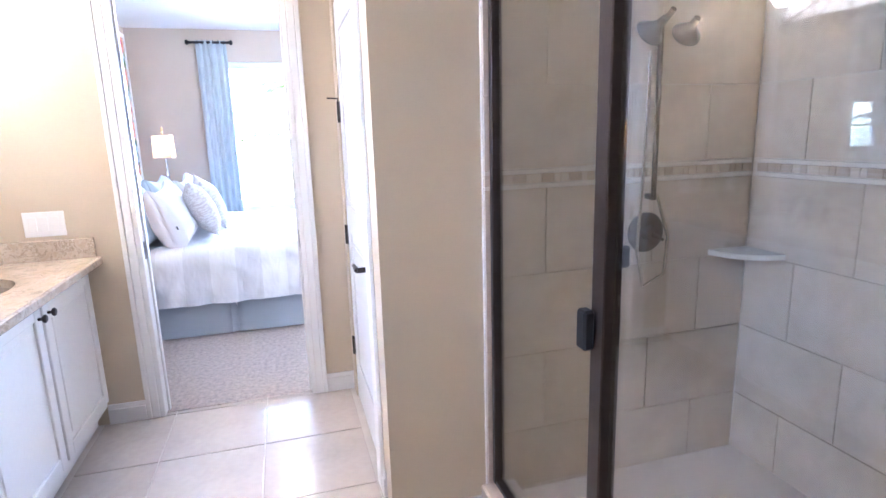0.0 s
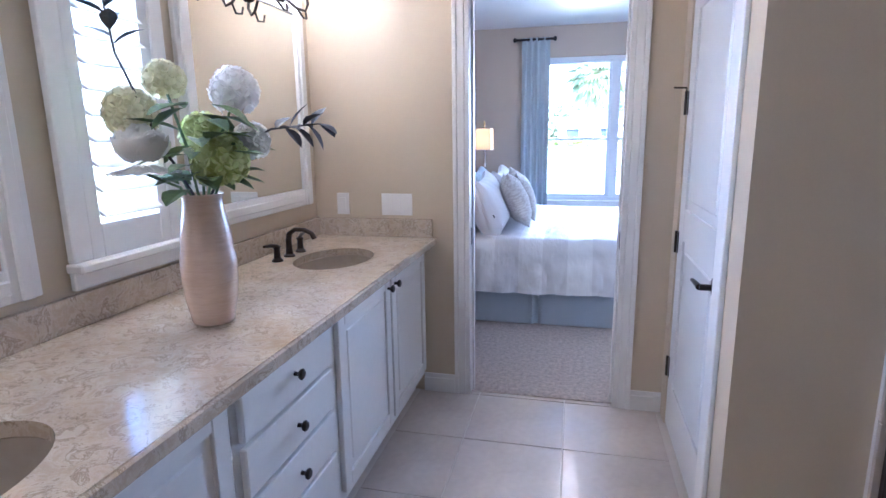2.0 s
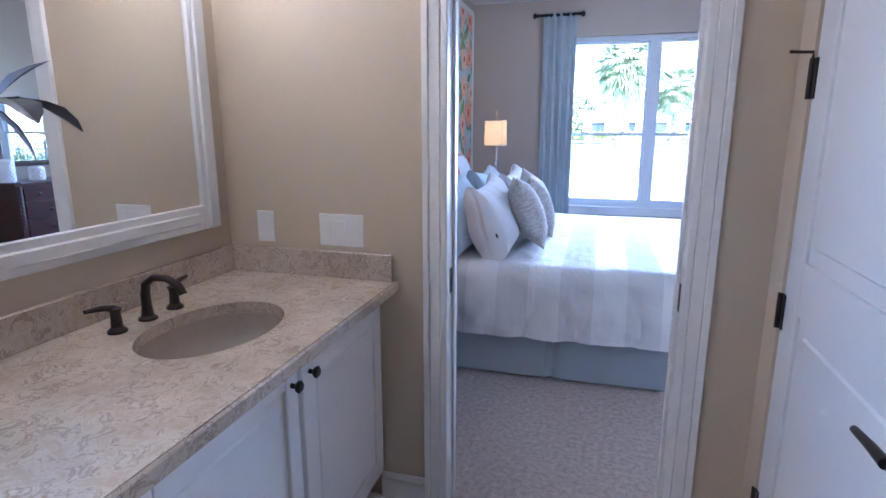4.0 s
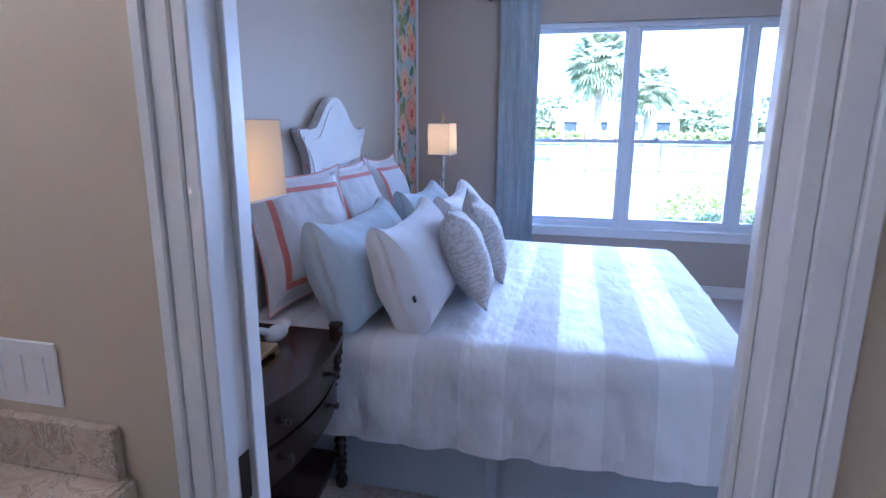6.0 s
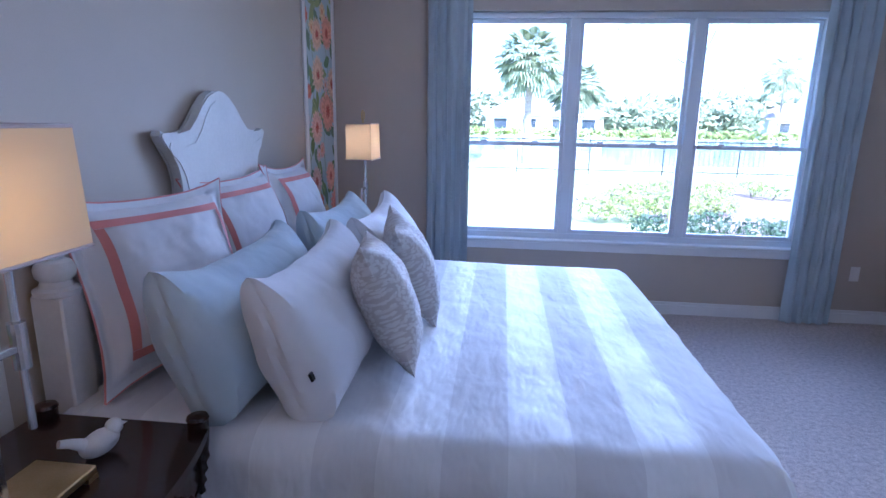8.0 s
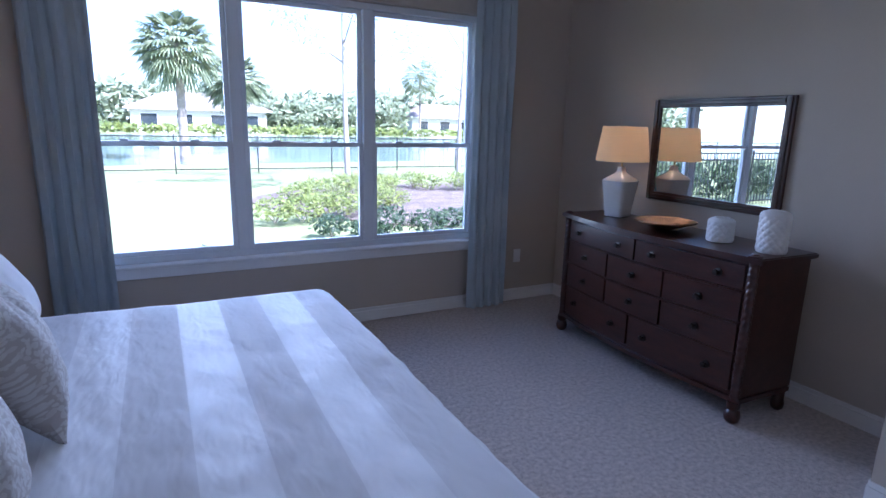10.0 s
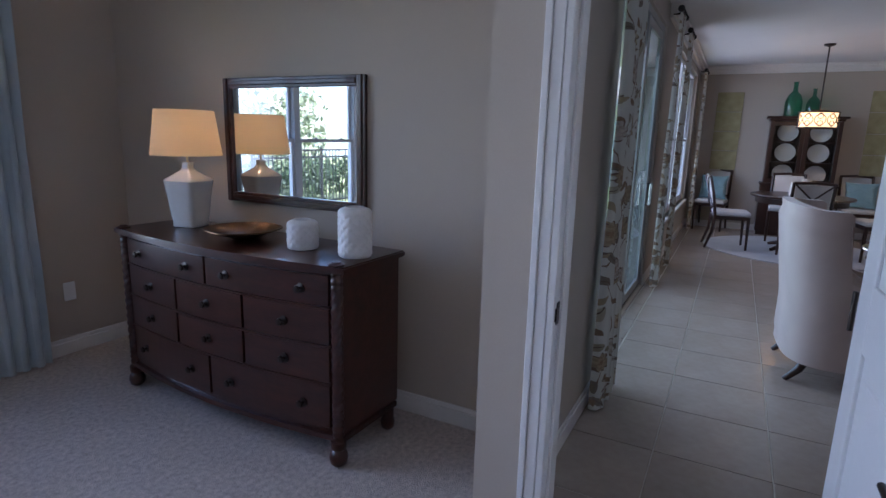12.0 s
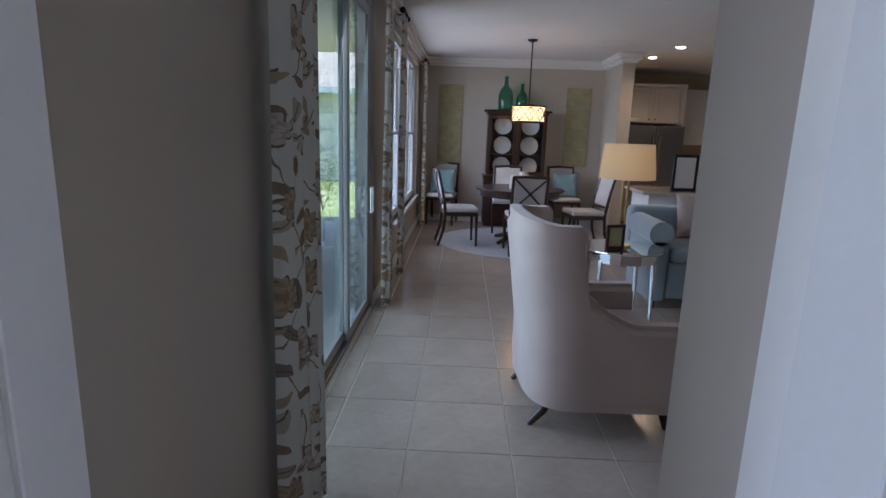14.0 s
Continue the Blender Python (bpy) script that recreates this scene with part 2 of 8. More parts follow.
def marble():
    m, nt, p = tree("cream_marble")
    v = coords(nt)
    warp = node(nt, "ShaderNodeTexNoise", Scale=5.0, Detail=6.0, Roughness=0.65)
    nt.links.new(v, warp.inputs["Vector"])
    vein = node(nt, "ShaderNodeTexNoise", Scale=17.0, Detail=9.0, Roughness=0.75, Distortion=0.9)
    nt.links.new(v, vein.inputs["Vector"])
    base = ramp(nt, warp.outputs[0], [(0.3, (0.50, 0.42, 0.32)), (0.7, (0.66, 0.58, 0.47))])
    dark = ramp(nt, vein.outputs[0], [(0.0, (1, 1, 1)), (0.40, (1, 1, 1)), (0.44, (0.52, 0.46, 0.41)), (0.475, (0.98, 0.97, 0.96)), (0.60, (0.80, 0.74, 0.67)), (0.7, (1, 1, 1))])
    mx = nt.nodes.new("ShaderNodeMix")
    mx.data_type, mx.blend_type = "RGBA", "MULTIPLY"
    mx.inputs[0].default_value = 1.0
    nt.links.new(base, mx.inputs[6])
    nt.links.new(dark, mx.inputs[7])
    nt.links.new(mx.outputs[2], p.inputs["Base Color"])
    p.inputs["Roughness"].default_value = 0.14
    return m


def duvet():
    """White duvet with broad satin and matt bands across the bed."""
    m, nt, p = tree("satin_stripe_duvet")
    tc = nt.nodes.new("ShaderNodeTexCoord")
    sep = nt.nodes.new("ShaderNodeSeparateXYZ")
    nt.links.new(tc.outputs["Object"], sep.inputs[0])
    ph = nt.nodes.new("ShaderNodeMath")
    ph.operation = "MULTIPLY_ADD"
    ph.inputs[1].default_value, ph.inputs[2].default_value = 1 / 0.35, 0.10
    nt.links.new(sep.outputs["X"], ph.inputs[0])
    fr = nt.nodes.new("ShaderNodeMath")
    fr.operation = "FRACT"
    nt.links.new(ph.outputs[0], fr.inputs[0])
    st = nt.nodes.new("ShaderNodeMath")
    st.operation = "GREATER_THAN"
    st.inputs[1].default_value = 0.5
    nt.links.new(fr.outputs[0], st.inputs[0])
    nt.links.new(ramp(nt, st.outputs[0], [(0.0, (0.67, 0.66, 0.665)), (1.0, (0.76, 0.755, 0.755))]), p.inputs["Base Color"])
    nt.links.new(ramp(nt, st.outputs[0], [(0.0, (0.75, 0.75, 0.75)), (1.0, (0.54, 0.54, 0.54))]), p.inputs["Roughness"])
    n2 = node(nt, "ShaderNodeTexNoise", Scale=500.0, Detail=2.0)
    nt.links.new(tc.outputs["Object"], n2.inputs["Vector"])
    bp = node(nt, "ShaderNodeBump", Strength=0.2, Distance=0.001)
    nt.links.new(n2.outputs[0], bp.inputs["Height"])
    creases = crumple(nt, tc.outputs["Object"], bp.outputs[0], 5.0, 0.035, 0.32, (1.5, 0.8, 1.0))
    creases = crumple(nt, tc.outputs["Object"], creases, 11.0, 0.018, 0.45, (1.4, 0.6, 0.7))
    nt.links.new(creases, p.inputs["Normal"])
    p.inputs["Sheen Weight"].default_value = 0.2
    return m


class Print:
    """Builds a printed pattern in the plane of two object axes, layer over layer."""

    def __init__(self, name, u, v, ground, wobble=0.0):
        self.m, self.nt, self.p = tree(name)
        tc = self.nt.nodes.new("ShaderNodeTexCoord")
        sep = self.nt.nodes.new("ShaderNodeSeparateXYZ")
        self.nt.links.new(tc.outputs["Object"], sep.inputs[0])
        self.u, self.v = sep.outputs[u], sep.outputs[v]
        if wobble:
            n = node(self.nt, "ShaderNodeTexNoise", Scale=9.0, Detail=2.0)
            self.nt.links.new(tc.outputs["Object"], n.inputs["Vector"])
            sc = self.nt.nodes.new("ShaderNodeSeparateColor")
            self.nt.links.new(n.outputs["Color"], sc.inputs[0])
            self.u = self.math("MULTIPLY_ADD", sc.outputs[0], wobble, self.u)
            self.v = self.math("MULTIPLY_ADD", sc.outputs[1], wobble, self.v)
        self.colour = None
        self.ground = ground

    def math(self, op, *args):
        n = self.nt.nodes.new("ShaderNodeMath")
        n.operation = op
        for k, a in enumerate(args):
            if isinstance(a, (int, float)):
                n.inputs[k].default_value = a
            else:
                self.nt.links.new(a, n.inputs[k])
        return n.outputs[0]

    def cells(self, scale, shift, jitter=0.8):
        """Scattered places: local (du, dv) from the nearest one, its distance, angle and two random numbers."""
        cv = self.nt.nodes.new("ShaderNodeCombineXYZ")
        self.nt.links.new(self.math("ADD", self.u, shift), cv.inputs[0])
        self.nt.links.new(self.math("ADD", self.v, shift * 1.7), cv.inputs[1])
        vo = node(self.nt, "ShaderNodeTexVoronoi", Scale=scale, Randomness=jitter)
        vo.voronoi_dimensions = "2D"
        self.nt.links.new(cv.outputs[0], vo.inputs["Vector"])
        a = self.nt.nodes.new("ShaderNodeSeparateXYZ")
        b = self.nt.nodes.new("ShaderNodeSeparateXYZ")
        self.nt.links.new(cv.outputs[0], a.inputs[0])
        self.nt.links.new(vo.outputs["Position"], b.inputs[0])
        du = self.math("SUBTRACT", a.outputs[0], b.outputs[0])
        dv = self.math("SUBTRACT", a.outputs[1], b.outputs[1])
        rr = self.math("SQRT", self.math("ADD", self.math("MULTIPLY", du, du), self.math("MULTIPLY", dv, dv)))
        rc = self.nt.nodes.new("ShaderNodeSeparateColor")
        self.nt.links.new(vo.outputs["Color"], rc.inputs[0])
        return du, dv, rr, self.math("ARCTAN2", dv, du), rc.outputs[0], rc.outputs[1]

    def over(self, mask, colour):
        x = self.nt.nodes.new("ShaderNodeMix")
        x.data_type = "RGBA"
        self.nt.links.new(mask, x.inputs[0])
        for k, c in ((6, self.colour or self.ground), (7, colour)):
            if isinstance(c, tuple):
                x.inputs[k].default_value = (*c, 1)
            else:
                self.nt.links.new(c, x.inputs[k])
        self.colour = x.outputs[2]

    def pick(self, value, palette):
        c = ramp(self.nt, value, [(k / len(palette), q) for k, q in enumerate(palette)])
        c.node.color_ramp.interpolation = "CONSTANT"
        return c

    def leaves(self, scale, shift, length, width, palette, share=1.0, vein=None):
        du, dv, rr, an, p, q = self.cells(scale, shift, 0.9)
        turn = self.math("MULTIPLY", q, 6.283)
        c, s = self.math("COSINE", turn), self.math("SINE", turn)
        a = self.math("ADD", self.math("MULTIPLY", du, c), self.math("MULTIPLY", dv, s))
        b = self.math("ABSOLUTE", self.math("SUBTRACT", self.math("MULTIPLY", dv, c), self.math("MULTIPLY", du, s)))
        bow = self.math("SUBTRACT", 1.0, self.math("POWER", self.math("ABSOLUTE", self.math("DIVIDE", a, length)), 2.0))
        inside = self.math("MULTIPLY", self.math("LESS_THAN", b, self.math("MULTIPLY", bow, width)), self.math("LESS_THAN", p, share))
        self.over(inside, self.pick(q, palette))
        if vein:
            self.over(self.math("MULTIPLY", inside, self.math("LESS_THAN", b, width * 0.10)), vein)

    def blooms(self, scale, shift, radius, petals, palette, heart, outline=None, share=1.0, jitter=0.75):
        du, dv, rr, an, p, q = self.cells(scale, shift, jitter)
        some = self.math("LESS_THAN", q, share)
        size = self.math("MULTIPLY_ADD", q, 0.35 * radius, 0.75 * radius)

        def ring(k, n, depth):
            wave = self.math("ABSOLUTE", self.math("COSINE", self.math("MULTIPLY_ADD", an, n / 2, k * 5.0)))
            edge = self.math("MULTIPLY", self.math("MULTIPLY_ADD", wave, depth, 1 - depth), size)
            return self.math("MULTIPLY", self.math("LESS_THAN", rr, self.math("MULTIPLY", edge, k)), some)
        tone = self.pick(p, palette)
        if outline:
            self.over(ring(1.10, petals, 0.28), outline)
        self.over(ring(1.0, petals, 0.28), tone)
        for k, n, c in ((0.80, petals, 0.82), (0.60, petals - 3, 1.12), (0.42, petals - 5, 0.9)):
            sh = self.nt.nodes.new("ShaderNodeMix")
            sh.data_type, sh.blend_type = "RGBA", "MULTIPLY"
            sh.inputs[0].default_value = 1.0
            self.nt.links.new(tone, sh.inputs[6])
            sh.inputs[7].default_value = (min(1.1, c), c * 0.93, c * 0.90, 1)
            self.over(ring(k, n, 0.35), sh.outputs[2])
        self.over(ring(0.34, max(6, petals - 6), 0.65), heart)

    def stems(self, period, swing, width, colour, rate=7.0):
        w = self.math("MULTIPLY", self.math("SINE", self.math("MULTIPLY", self.v, rate)), swing)
        x = self.math("SUBTRACT", self.math("FRACT", self.math("DIVIDE", self.math("ADD", self.u, w), period)), 0.5)
        self.over(self.math("LESS_THAN", self.math("ABSOLUTE", x), width / period / 2), colour)

    def done(self, rough=0.75, weave=500.0):
        self.nt.links.new(self.colour, self.p.inputs["Base Color"])
        self.p.inputs["Roughness"].default_value = rough
        n = node(self.nt, "ShaderNodeTexNoise", Scale=weave, Detail=2.0)
        bp = node(self.nt, "ShaderNodeBump", Strength=0.25, Distance=0.001)
        self.nt.links.new(n.outputs[0], bp.inputs["Height"])
        self.nt.links.new(bp.outputs[0], self.p.inputs["Normal"])
        return self.m


def wallpaper():
    """Large coral and peach blooms with green leaves on pale aqua."""
    w = Print("floral_wallpaper", 1, 2, (0.50, 0.58, 0.58), 0.04)
    green = [(0.13, 0.20, 0.07), (0.22, 0.29, 0.10), (0.32, 0.36, 0.14), (0.16, 0.24, 0.14)]
    w.stems(0.31, 0.07, 0.010, (0.25, 0.32, 0.16), 6.0)
    w.leaves(5.0, 3.1, 0.11, 0.042, green, 0.9, (0.42, 0.47, 0.24))
    w.leaves(6.4, 8.7, 0.075, 0.036, green, 0.8)
    w.blooms(4.4, 5.3, 0.070, 9, [(0.74, 0.44, 0.36), (0.80, 0.62, 0.34), (0.70, 0.55, 0.50), (0.66, 0.18, 0.13)], (0.70, 0.30, 0.14), None, 0.8, 0.9)
    w.blooms(2.9, 1.4, 0.150, 19, [(0.82, 0.40, 0.27), (0.80, 0.52, 0.42), (0.84, 0.58, 0.38), (0.78, 0.34, 0.26)], (0.52, 0.09, 0.06), None, 0.95, 0.6)
    return w.done()


def crewel():
    """Pale linen with outlined flowers and leaves on wandering brown stems."""
    w = Print("crewel_drape_linen", 0, 2, (0.64, 0.65, 0.60), 0.05)
    w.stems(0.21, 0.08, 0.005, (0.24, 0.18, 0.13), 10.0)
    w.leaves(9.0, 2.0, 0.055, 0.019, [(0.33, 0.30, 0.22), (0.22, 0.19, 0.15), (0.42, 0.39, 0.30), (0.42, 0.40, 0.35)], 0.6, (0.14, 0.10, 0.08))
    w.leaves(13.0, 6.3, 0.036, 0.012, [(0.24, 0.17, 0.11), (0.36, 0.30, 0.20)], 0.5)
    w.blooms(5.0, 4.2, 0.060, 9, [(0.50, 0.48, 0.42), (0.38, 0.32, 0.22), (0.50, 0.45, 0.32), (0.46, 0.43, 0.38)], (0.28, 0.19, 0.12), (0.18, 0.12, 0.09), 0.8, 0.85)
    return w.done(0.85)


def damask():
    w = Print("taupe_damask", 0, 2, (0.52, 0.48, 0.45), 0.008)
    w.leaves(52.0, 1.0, 0.0095, 0.0055, [(0.66, 0.64, 0.61), (0.62, 0.59, 0.56)], 0.95)
    w.leaves(70.0, 5.0, 0.007, 0.004, [(0.66, 0.64, 0.61)], 0.9)
    return w.done(0.85)


def glass(name, tint=(1, 1, 1), rough=0.0, gloss=1.0):
    """A thin clear pane: see-through, with a mirror's share by angle."""
    m, nt, p = tree(name)
    nt.nodes.remove(p)
    out = nt.nodes["Material Output"]
    tr = nt.nodes.new("ShaderNodeBsdfTransparent")
    tr.inputs[0].default_value = (*tint, 1)
    gl = nt.nodes.new("ShaderNodeBsdfGlossy")
    gl.inputs["Roughness"].default_value = rough
    fr = node(nt, "ShaderNodeLayerWeight", Blend=0.5)
    po = nt.nodes.new("ShaderNodeMath")
    po.operation = "POWER"
    po.inputs[1].default_value = 3.5
    nt.links.new(fr.outputs["Facing"], po.inputs[0])
    mu = nt.nodes.new("ShaderNodeMath")
    mu.operation = "MULTIPLY_ADD"
    mu.inputs[1].default_value, mu.inputs[2].default_value = 0.7 * gloss, 0.035 * gloss
    nt.links.new(po.outputs[0], mu.inputs[0])
    mx = nt.nodes.new("ShaderNodeMixShader")
    nt.links.new(mu.outputs[0], mx.inputs[0])
    nt.links.new(tr.outputs[0], mx.inputs[1])
    nt.links.new(gl.outputs[0], mx.inputs[2])
    nt.links.new(mx.outputs[0], out.inputs[0])
    return m


def mirror_glass():
    m, nt, p = tree("silvered_glass")
    p.inputs["Base Color"].default_value = (0.88, 0.90, 0.90, 1)
    p.inputs["Metallic"].default_value, p.inputs["Roughness"].default_value = 1.0, 0.004
    return m


def lampshade(name, color, through=0.5):
    """Cloth that lets part of the bulb's light through."""
    m, nt, p = tree(name)
    p.inputs["Base Color"].default_value = (*color, 1)
    p.inputs["Roughness"].default_value = 0.85
    out = nt.nodes["Material Output"]
    n2 = node(nt, "ShaderNodeTexNoise", Scale=350.0, Detail=2.0)
    nt.links.new(coords(nt), n2.inputs["Vector"])
    bp = node(nt, "ShaderNodeBump", Strength=0.25, Distance=0.001)
    nt.links.new(n2.outputs[0], bp.inputs["Height"])
    nt.links.new(bp.outputs[0], p.inputs["Normal"])
    tl = nt.nodes.new("ShaderNodeBsdfTranslucent")
    tl.inputs[0].default_value = (*color, 1)
    mx = nt.nodes.new("ShaderNodeMixShader")
    mx.inputs[0].default_value = through
    nt.links.new(p.outputs[0], mx.inputs[1])
    nt.links.new(tl.outputs[0], mx.inputs[2])
    nt.links.new(mx.outputs[0], out.inputs[0])
    return m


def glow(name, color, strength):
    m, nt, p = tree(name)
    p.inputs["Base Color"].default_value = (*color, 1)
    p.inputs["Emission Color"].default_value = (*color, 1)
    p.inputs["Emission Strength"].default_value = strength
    return m


MARBLE = marble()
DUVET = duvet()
WALLPAPER = wallpaper()
DRAPE = crewel()
PATTERN = damask()
PANE = glass("clear_window_pane", (0.96, 0.98, 0.98), 0.0, 0.6)
SHOWER_GLASS = glass("clear_shower_glass", (0.95, 0.97, 0.96), 0.0, 1.5)
GREEN_GLASS = glass("green_bottle_glass", (0.30, 0.62, 0.50), 0.02, 1.5)
MIRROR = mirror_glass()
SHADE = lampshade("ivory_lampshade", (0.74, 0.60, 0.38), 0.55)
FROST = glow("lit_frosted_glass", (1.0, 0.88, 0.68), 2.6)
CAN_GLOW = glow("lit_can_light", (1.0, 0.84, 0.58), 2.5)
PENDANT_GLOW = glow("lit_pendant_shade", (1.0, 0.62, 0.24), 0.6)

# ---- building helpers ----
def obj(name, bm, material, parent=None, label="", smooth=False):
    me = bpy.data.meshes.new(name)
    bmesh.ops.recalc_face_normals(bm, faces=bm.faces)
    bm.to_mesh(me)
    bm.free()
    me.materials.append(material)
    if smooth:
        for f in me.polygons:
            f.use_smooth = True
        me.set_sharp_from_angle(angle=radians(40))
    ob = new(name, me)
    if parent:
        ob.parent = parent
    if label:
        tagged(ob, label)
    return ob


def part(name, bm, material, parent, label="", smooth=False):
    return obj(name, bm, material, parent, label, smooth)


def thing(name, m, label, category, group=""):
    ob = new(name)
    ob.empty_display_size = 0.1
    ob.matrix_basis = m
    return tagged(ob, label, category, group)


def structure(name, bm, material, label):
    return tagged(obj(name, bm, material), label, "", "", "structure")


def box(bm, x0, y0, z0, x1, y1, z1, bevel=0.0, seg=1):
    m = Matrix.LocRotScale(((x0 + x1) / 2, (y0 + y1) / 2, (z0 + z1) / 2), None, (abs(x1 - x0), abs(y1 - y0), abs(z1 - z0)))
    made = bmesh.ops.create_cube(bm, size=1, matrix=m)
    if bevel:
        edges = list({e for v in made["verts"] for e in v.link_edges})
        bmesh.ops.bevel(bm, geom=edges, offset=bevel, segments=seg, profile=0.5, affect="EDGES")
    return bm


def boxes(*rows, bevel=0.0):
    bm = bmesh.new()
    for r in rows:
        box(bm, *r, bevel=bevel)
    return bm


def lathe(bm, profile, seg=24, x=0.0, y=0.0, z=0.0, wave=None):
    """Turns a profile of (radius, height) round an upright axis."""
    rings = []
    for r, h in profile:
        ring = []
        for i in range(seg):
            a = 2 * math.pi * i / seg
            k = r * (wave(a, h) if wave else 1.0)
            ring.append(bm.verts.new((x + k * math.cos(a), y + k * math.sin(a), z + h)))
        rings.append(ring)
    for a, b in zip(rings, rings[1:]):
        for i in range(seg):
            bm.faces.new((a[i], a[(i + 1) % seg], b[(i + 1) % seg], b[i]))
    for ring in (rings[0], rings[-1]):
        if profile[rings.index(ring)][0] > 1e-4:
            bm.faces.new(ring)
    return bm


def tube(bm, points, radius, seg=8):
    """Sweeps a round section along points; radius may be one number or one for each point."""
    pts = [Vector(p) for p in points]
    radii = [radius] * len(pts) if isinstance(radius, (int, float)) else radius
    rings = []
    side = None
    for i, p in enumerate(pts):
        d = (pts[min(i + 1, len(pts) - 1)] - pts[max(i - 1, 0)]).normalized()
        if side is None:
            side = d.orthogonal().normalized()
        side = (side - d * side.dot(d)).normalized()
        up = d.cross(side)
        rings.append([bm.verts.new(p + (side * math.cos(a) + up * math.sin(a)) * radii[i]) for a in [2 * math.pi * k / seg for k in range(seg)]])
    for a, b in zip(rings, rings[1:]):
        for i in range(seg):
            bm.faces.new((a[i], a[(i + 1) % seg], b[(i + 1) % seg], b[i]))
    bm.faces.new(rings[0])
    bm.faces.new(rings[-1])
    return bm


def sheet(bm, nu, nv, at, close_u=False):
    """A grid of (nu + 1) x (nv + 1) points from at(u, v), u and v from 0 to 1."""
    rows = [[bm.verts.new(at(i / nu, j / nv)) for j in range(nv + 1)] for i in range(nu + (0 if close_u else 1))]
    n = len(rows)
    for i in range(nu):
        for j in range(nv):
            bm.faces.new((rows[i][j], rows[(i + 1) % n][j], rows[(i + 1) % n][j + 1], rows[i][j + 1]))
    return bm


def prism(bm, outline, axis, a, b):
    """Pushes a closed outline of (u, v) from a to b along an axis (x: u, v are y, z; y: x, z; z: x, y)."""
    def place(u, v, w):
        return {"x": (w, u, v), "y": (u, w, v), "z": (u, v, w)}[axis]
    lo = [bm.verts.new(place(u, v, a)) for u, v in outline]
    hi = [bm.verts.new(place(u, v, b)) for u, v in outline]
    bm.faces.new(lo)
    bm.faces.new(hi)
    n = len(outline)
    for i in range(n):
        bm.faces.new((lo[i], lo[(i + 1) % n], hi[(i + 1) % n], hi[i]))
    return bm


def wall_with_holes(axis, at0, at1, a0, a1, z0, z1, holes=()):
    """A wall that runs along an axis from a0 to a1, thick from at0 to at1, with rectangular openings (a, b, low, high)."""
    bm = bmesh.new()
    cuts = sorted({a0, a1, *[h[0] for h in holes], *[h[1] for h in holes]})
    for lo, hi in zip(cuts, cuts[1:]):
        spans, z = [], z0
        for h in sorted([h for h in holes if h[0] <= lo and h[1] >= hi], key=lambda h: h[2]):
            if h[2] > z:
                spans.append((z, h[2]))
            z = h[3]
        if z < z1:
            spans.append((z, z1))
        for s0, s1 in spans:
            if axis == "x":
                box(bm, lo, at0, s0, hi, at1, s1)
            else:
                box(bm, at0, lo, s0, at1, hi, s1)
    return bm


def piece_mesh(name, w, d, h, material, bevel=0.0015):
    bm = bmesh.new()
    box(bm, -w / 2, -d / 2, 0, w / 2, d / 2, h, bevel)
    me = bpy.data.meshes.new(name)
    bm.to_mesh(me)
    bm.free()
    me.materials.append(material)
    return me


def casing(name, parent, axis, at, face, a0, a1, top, label="white moulded door casing", width=0.085):
    """Moulded casing round an opening in a wall whose face lies at 'at'; face is the side (+1 or -1) that it stands proud of."""
    def bar(lo, hi, z0, z1, cuts):
        bm = bmesh.new()
        for c0, c1, proud in cuts:
            p0, p1 = at, at + face * proud
            if axis == "x":
                box(bm, lo + c0, p0, z0, lo + c1, p1, z1, 0.003)
            else:
                box(bm, p0, lo + c0, z0, p1, lo + c1, z1, 0.003)
        return bm
    w = width
    left = [(0, 0.022, 0.020), (0.0225, 0.060, 0.014), (0.0605, w, 0.011)]
    right = [(0, w - 0.0605, 0.011), (w - 0.060, w - 0.0225, 0.014), (w - 0.022, w, 0.020)]
    part("door_casing", bar(a0 - w, 0, 0, top, left), TRIM, parent)
    part("door_casing", bar(a1, 0, 0, top, right), TRIM, parent)
    bm = bmesh.new()
    for z0, z1, proud in ((top + 0.001, top + 0.024, 0.011), (top + 0.0245, top + 0.062, 0.014), (top + 0.0625, top + w, 0.020)):
        p0, p1 = at, at + face * proud
        if axis == "x":
            box(bm, a0 - w, p0, z0, a1 + w, p1, z1, 0.003)
        else:
            box(bm, p0, a0 - w, z0, p1, a1 + w, z1, 0.003)
    part("door_casing", bm, TRIM, parent)


def baseboard(x0, y0, x1, y1, nx, ny, h=0.105):
    """A skirting along a wall's face from one point to another; (nx, ny) points into the room."""
    bm = bmesh.new()
    for z0, z1, t in ((0.0, h - 0.025, 0.014), (h - 0.0248, h, 0.009)):
        box(bm, min(x0, x1, x0 + nx * t, x1 + nx * t), min(y0, y1, y0 + ny * t, y1 + ny * t), z0, max(x0, x1, x0 + nx * t, x1 + nx * t), max(y0, y1, y0 + ny * t, y1 + ny * t), z1, 0.002)
    structure("baseboard", bm, TRIM, "white painted wooden baseboard along the wall")

# ---- the shell: bathroom, bedroom, living room ----
CEIL = 2.68
DOOR_H = 2.44

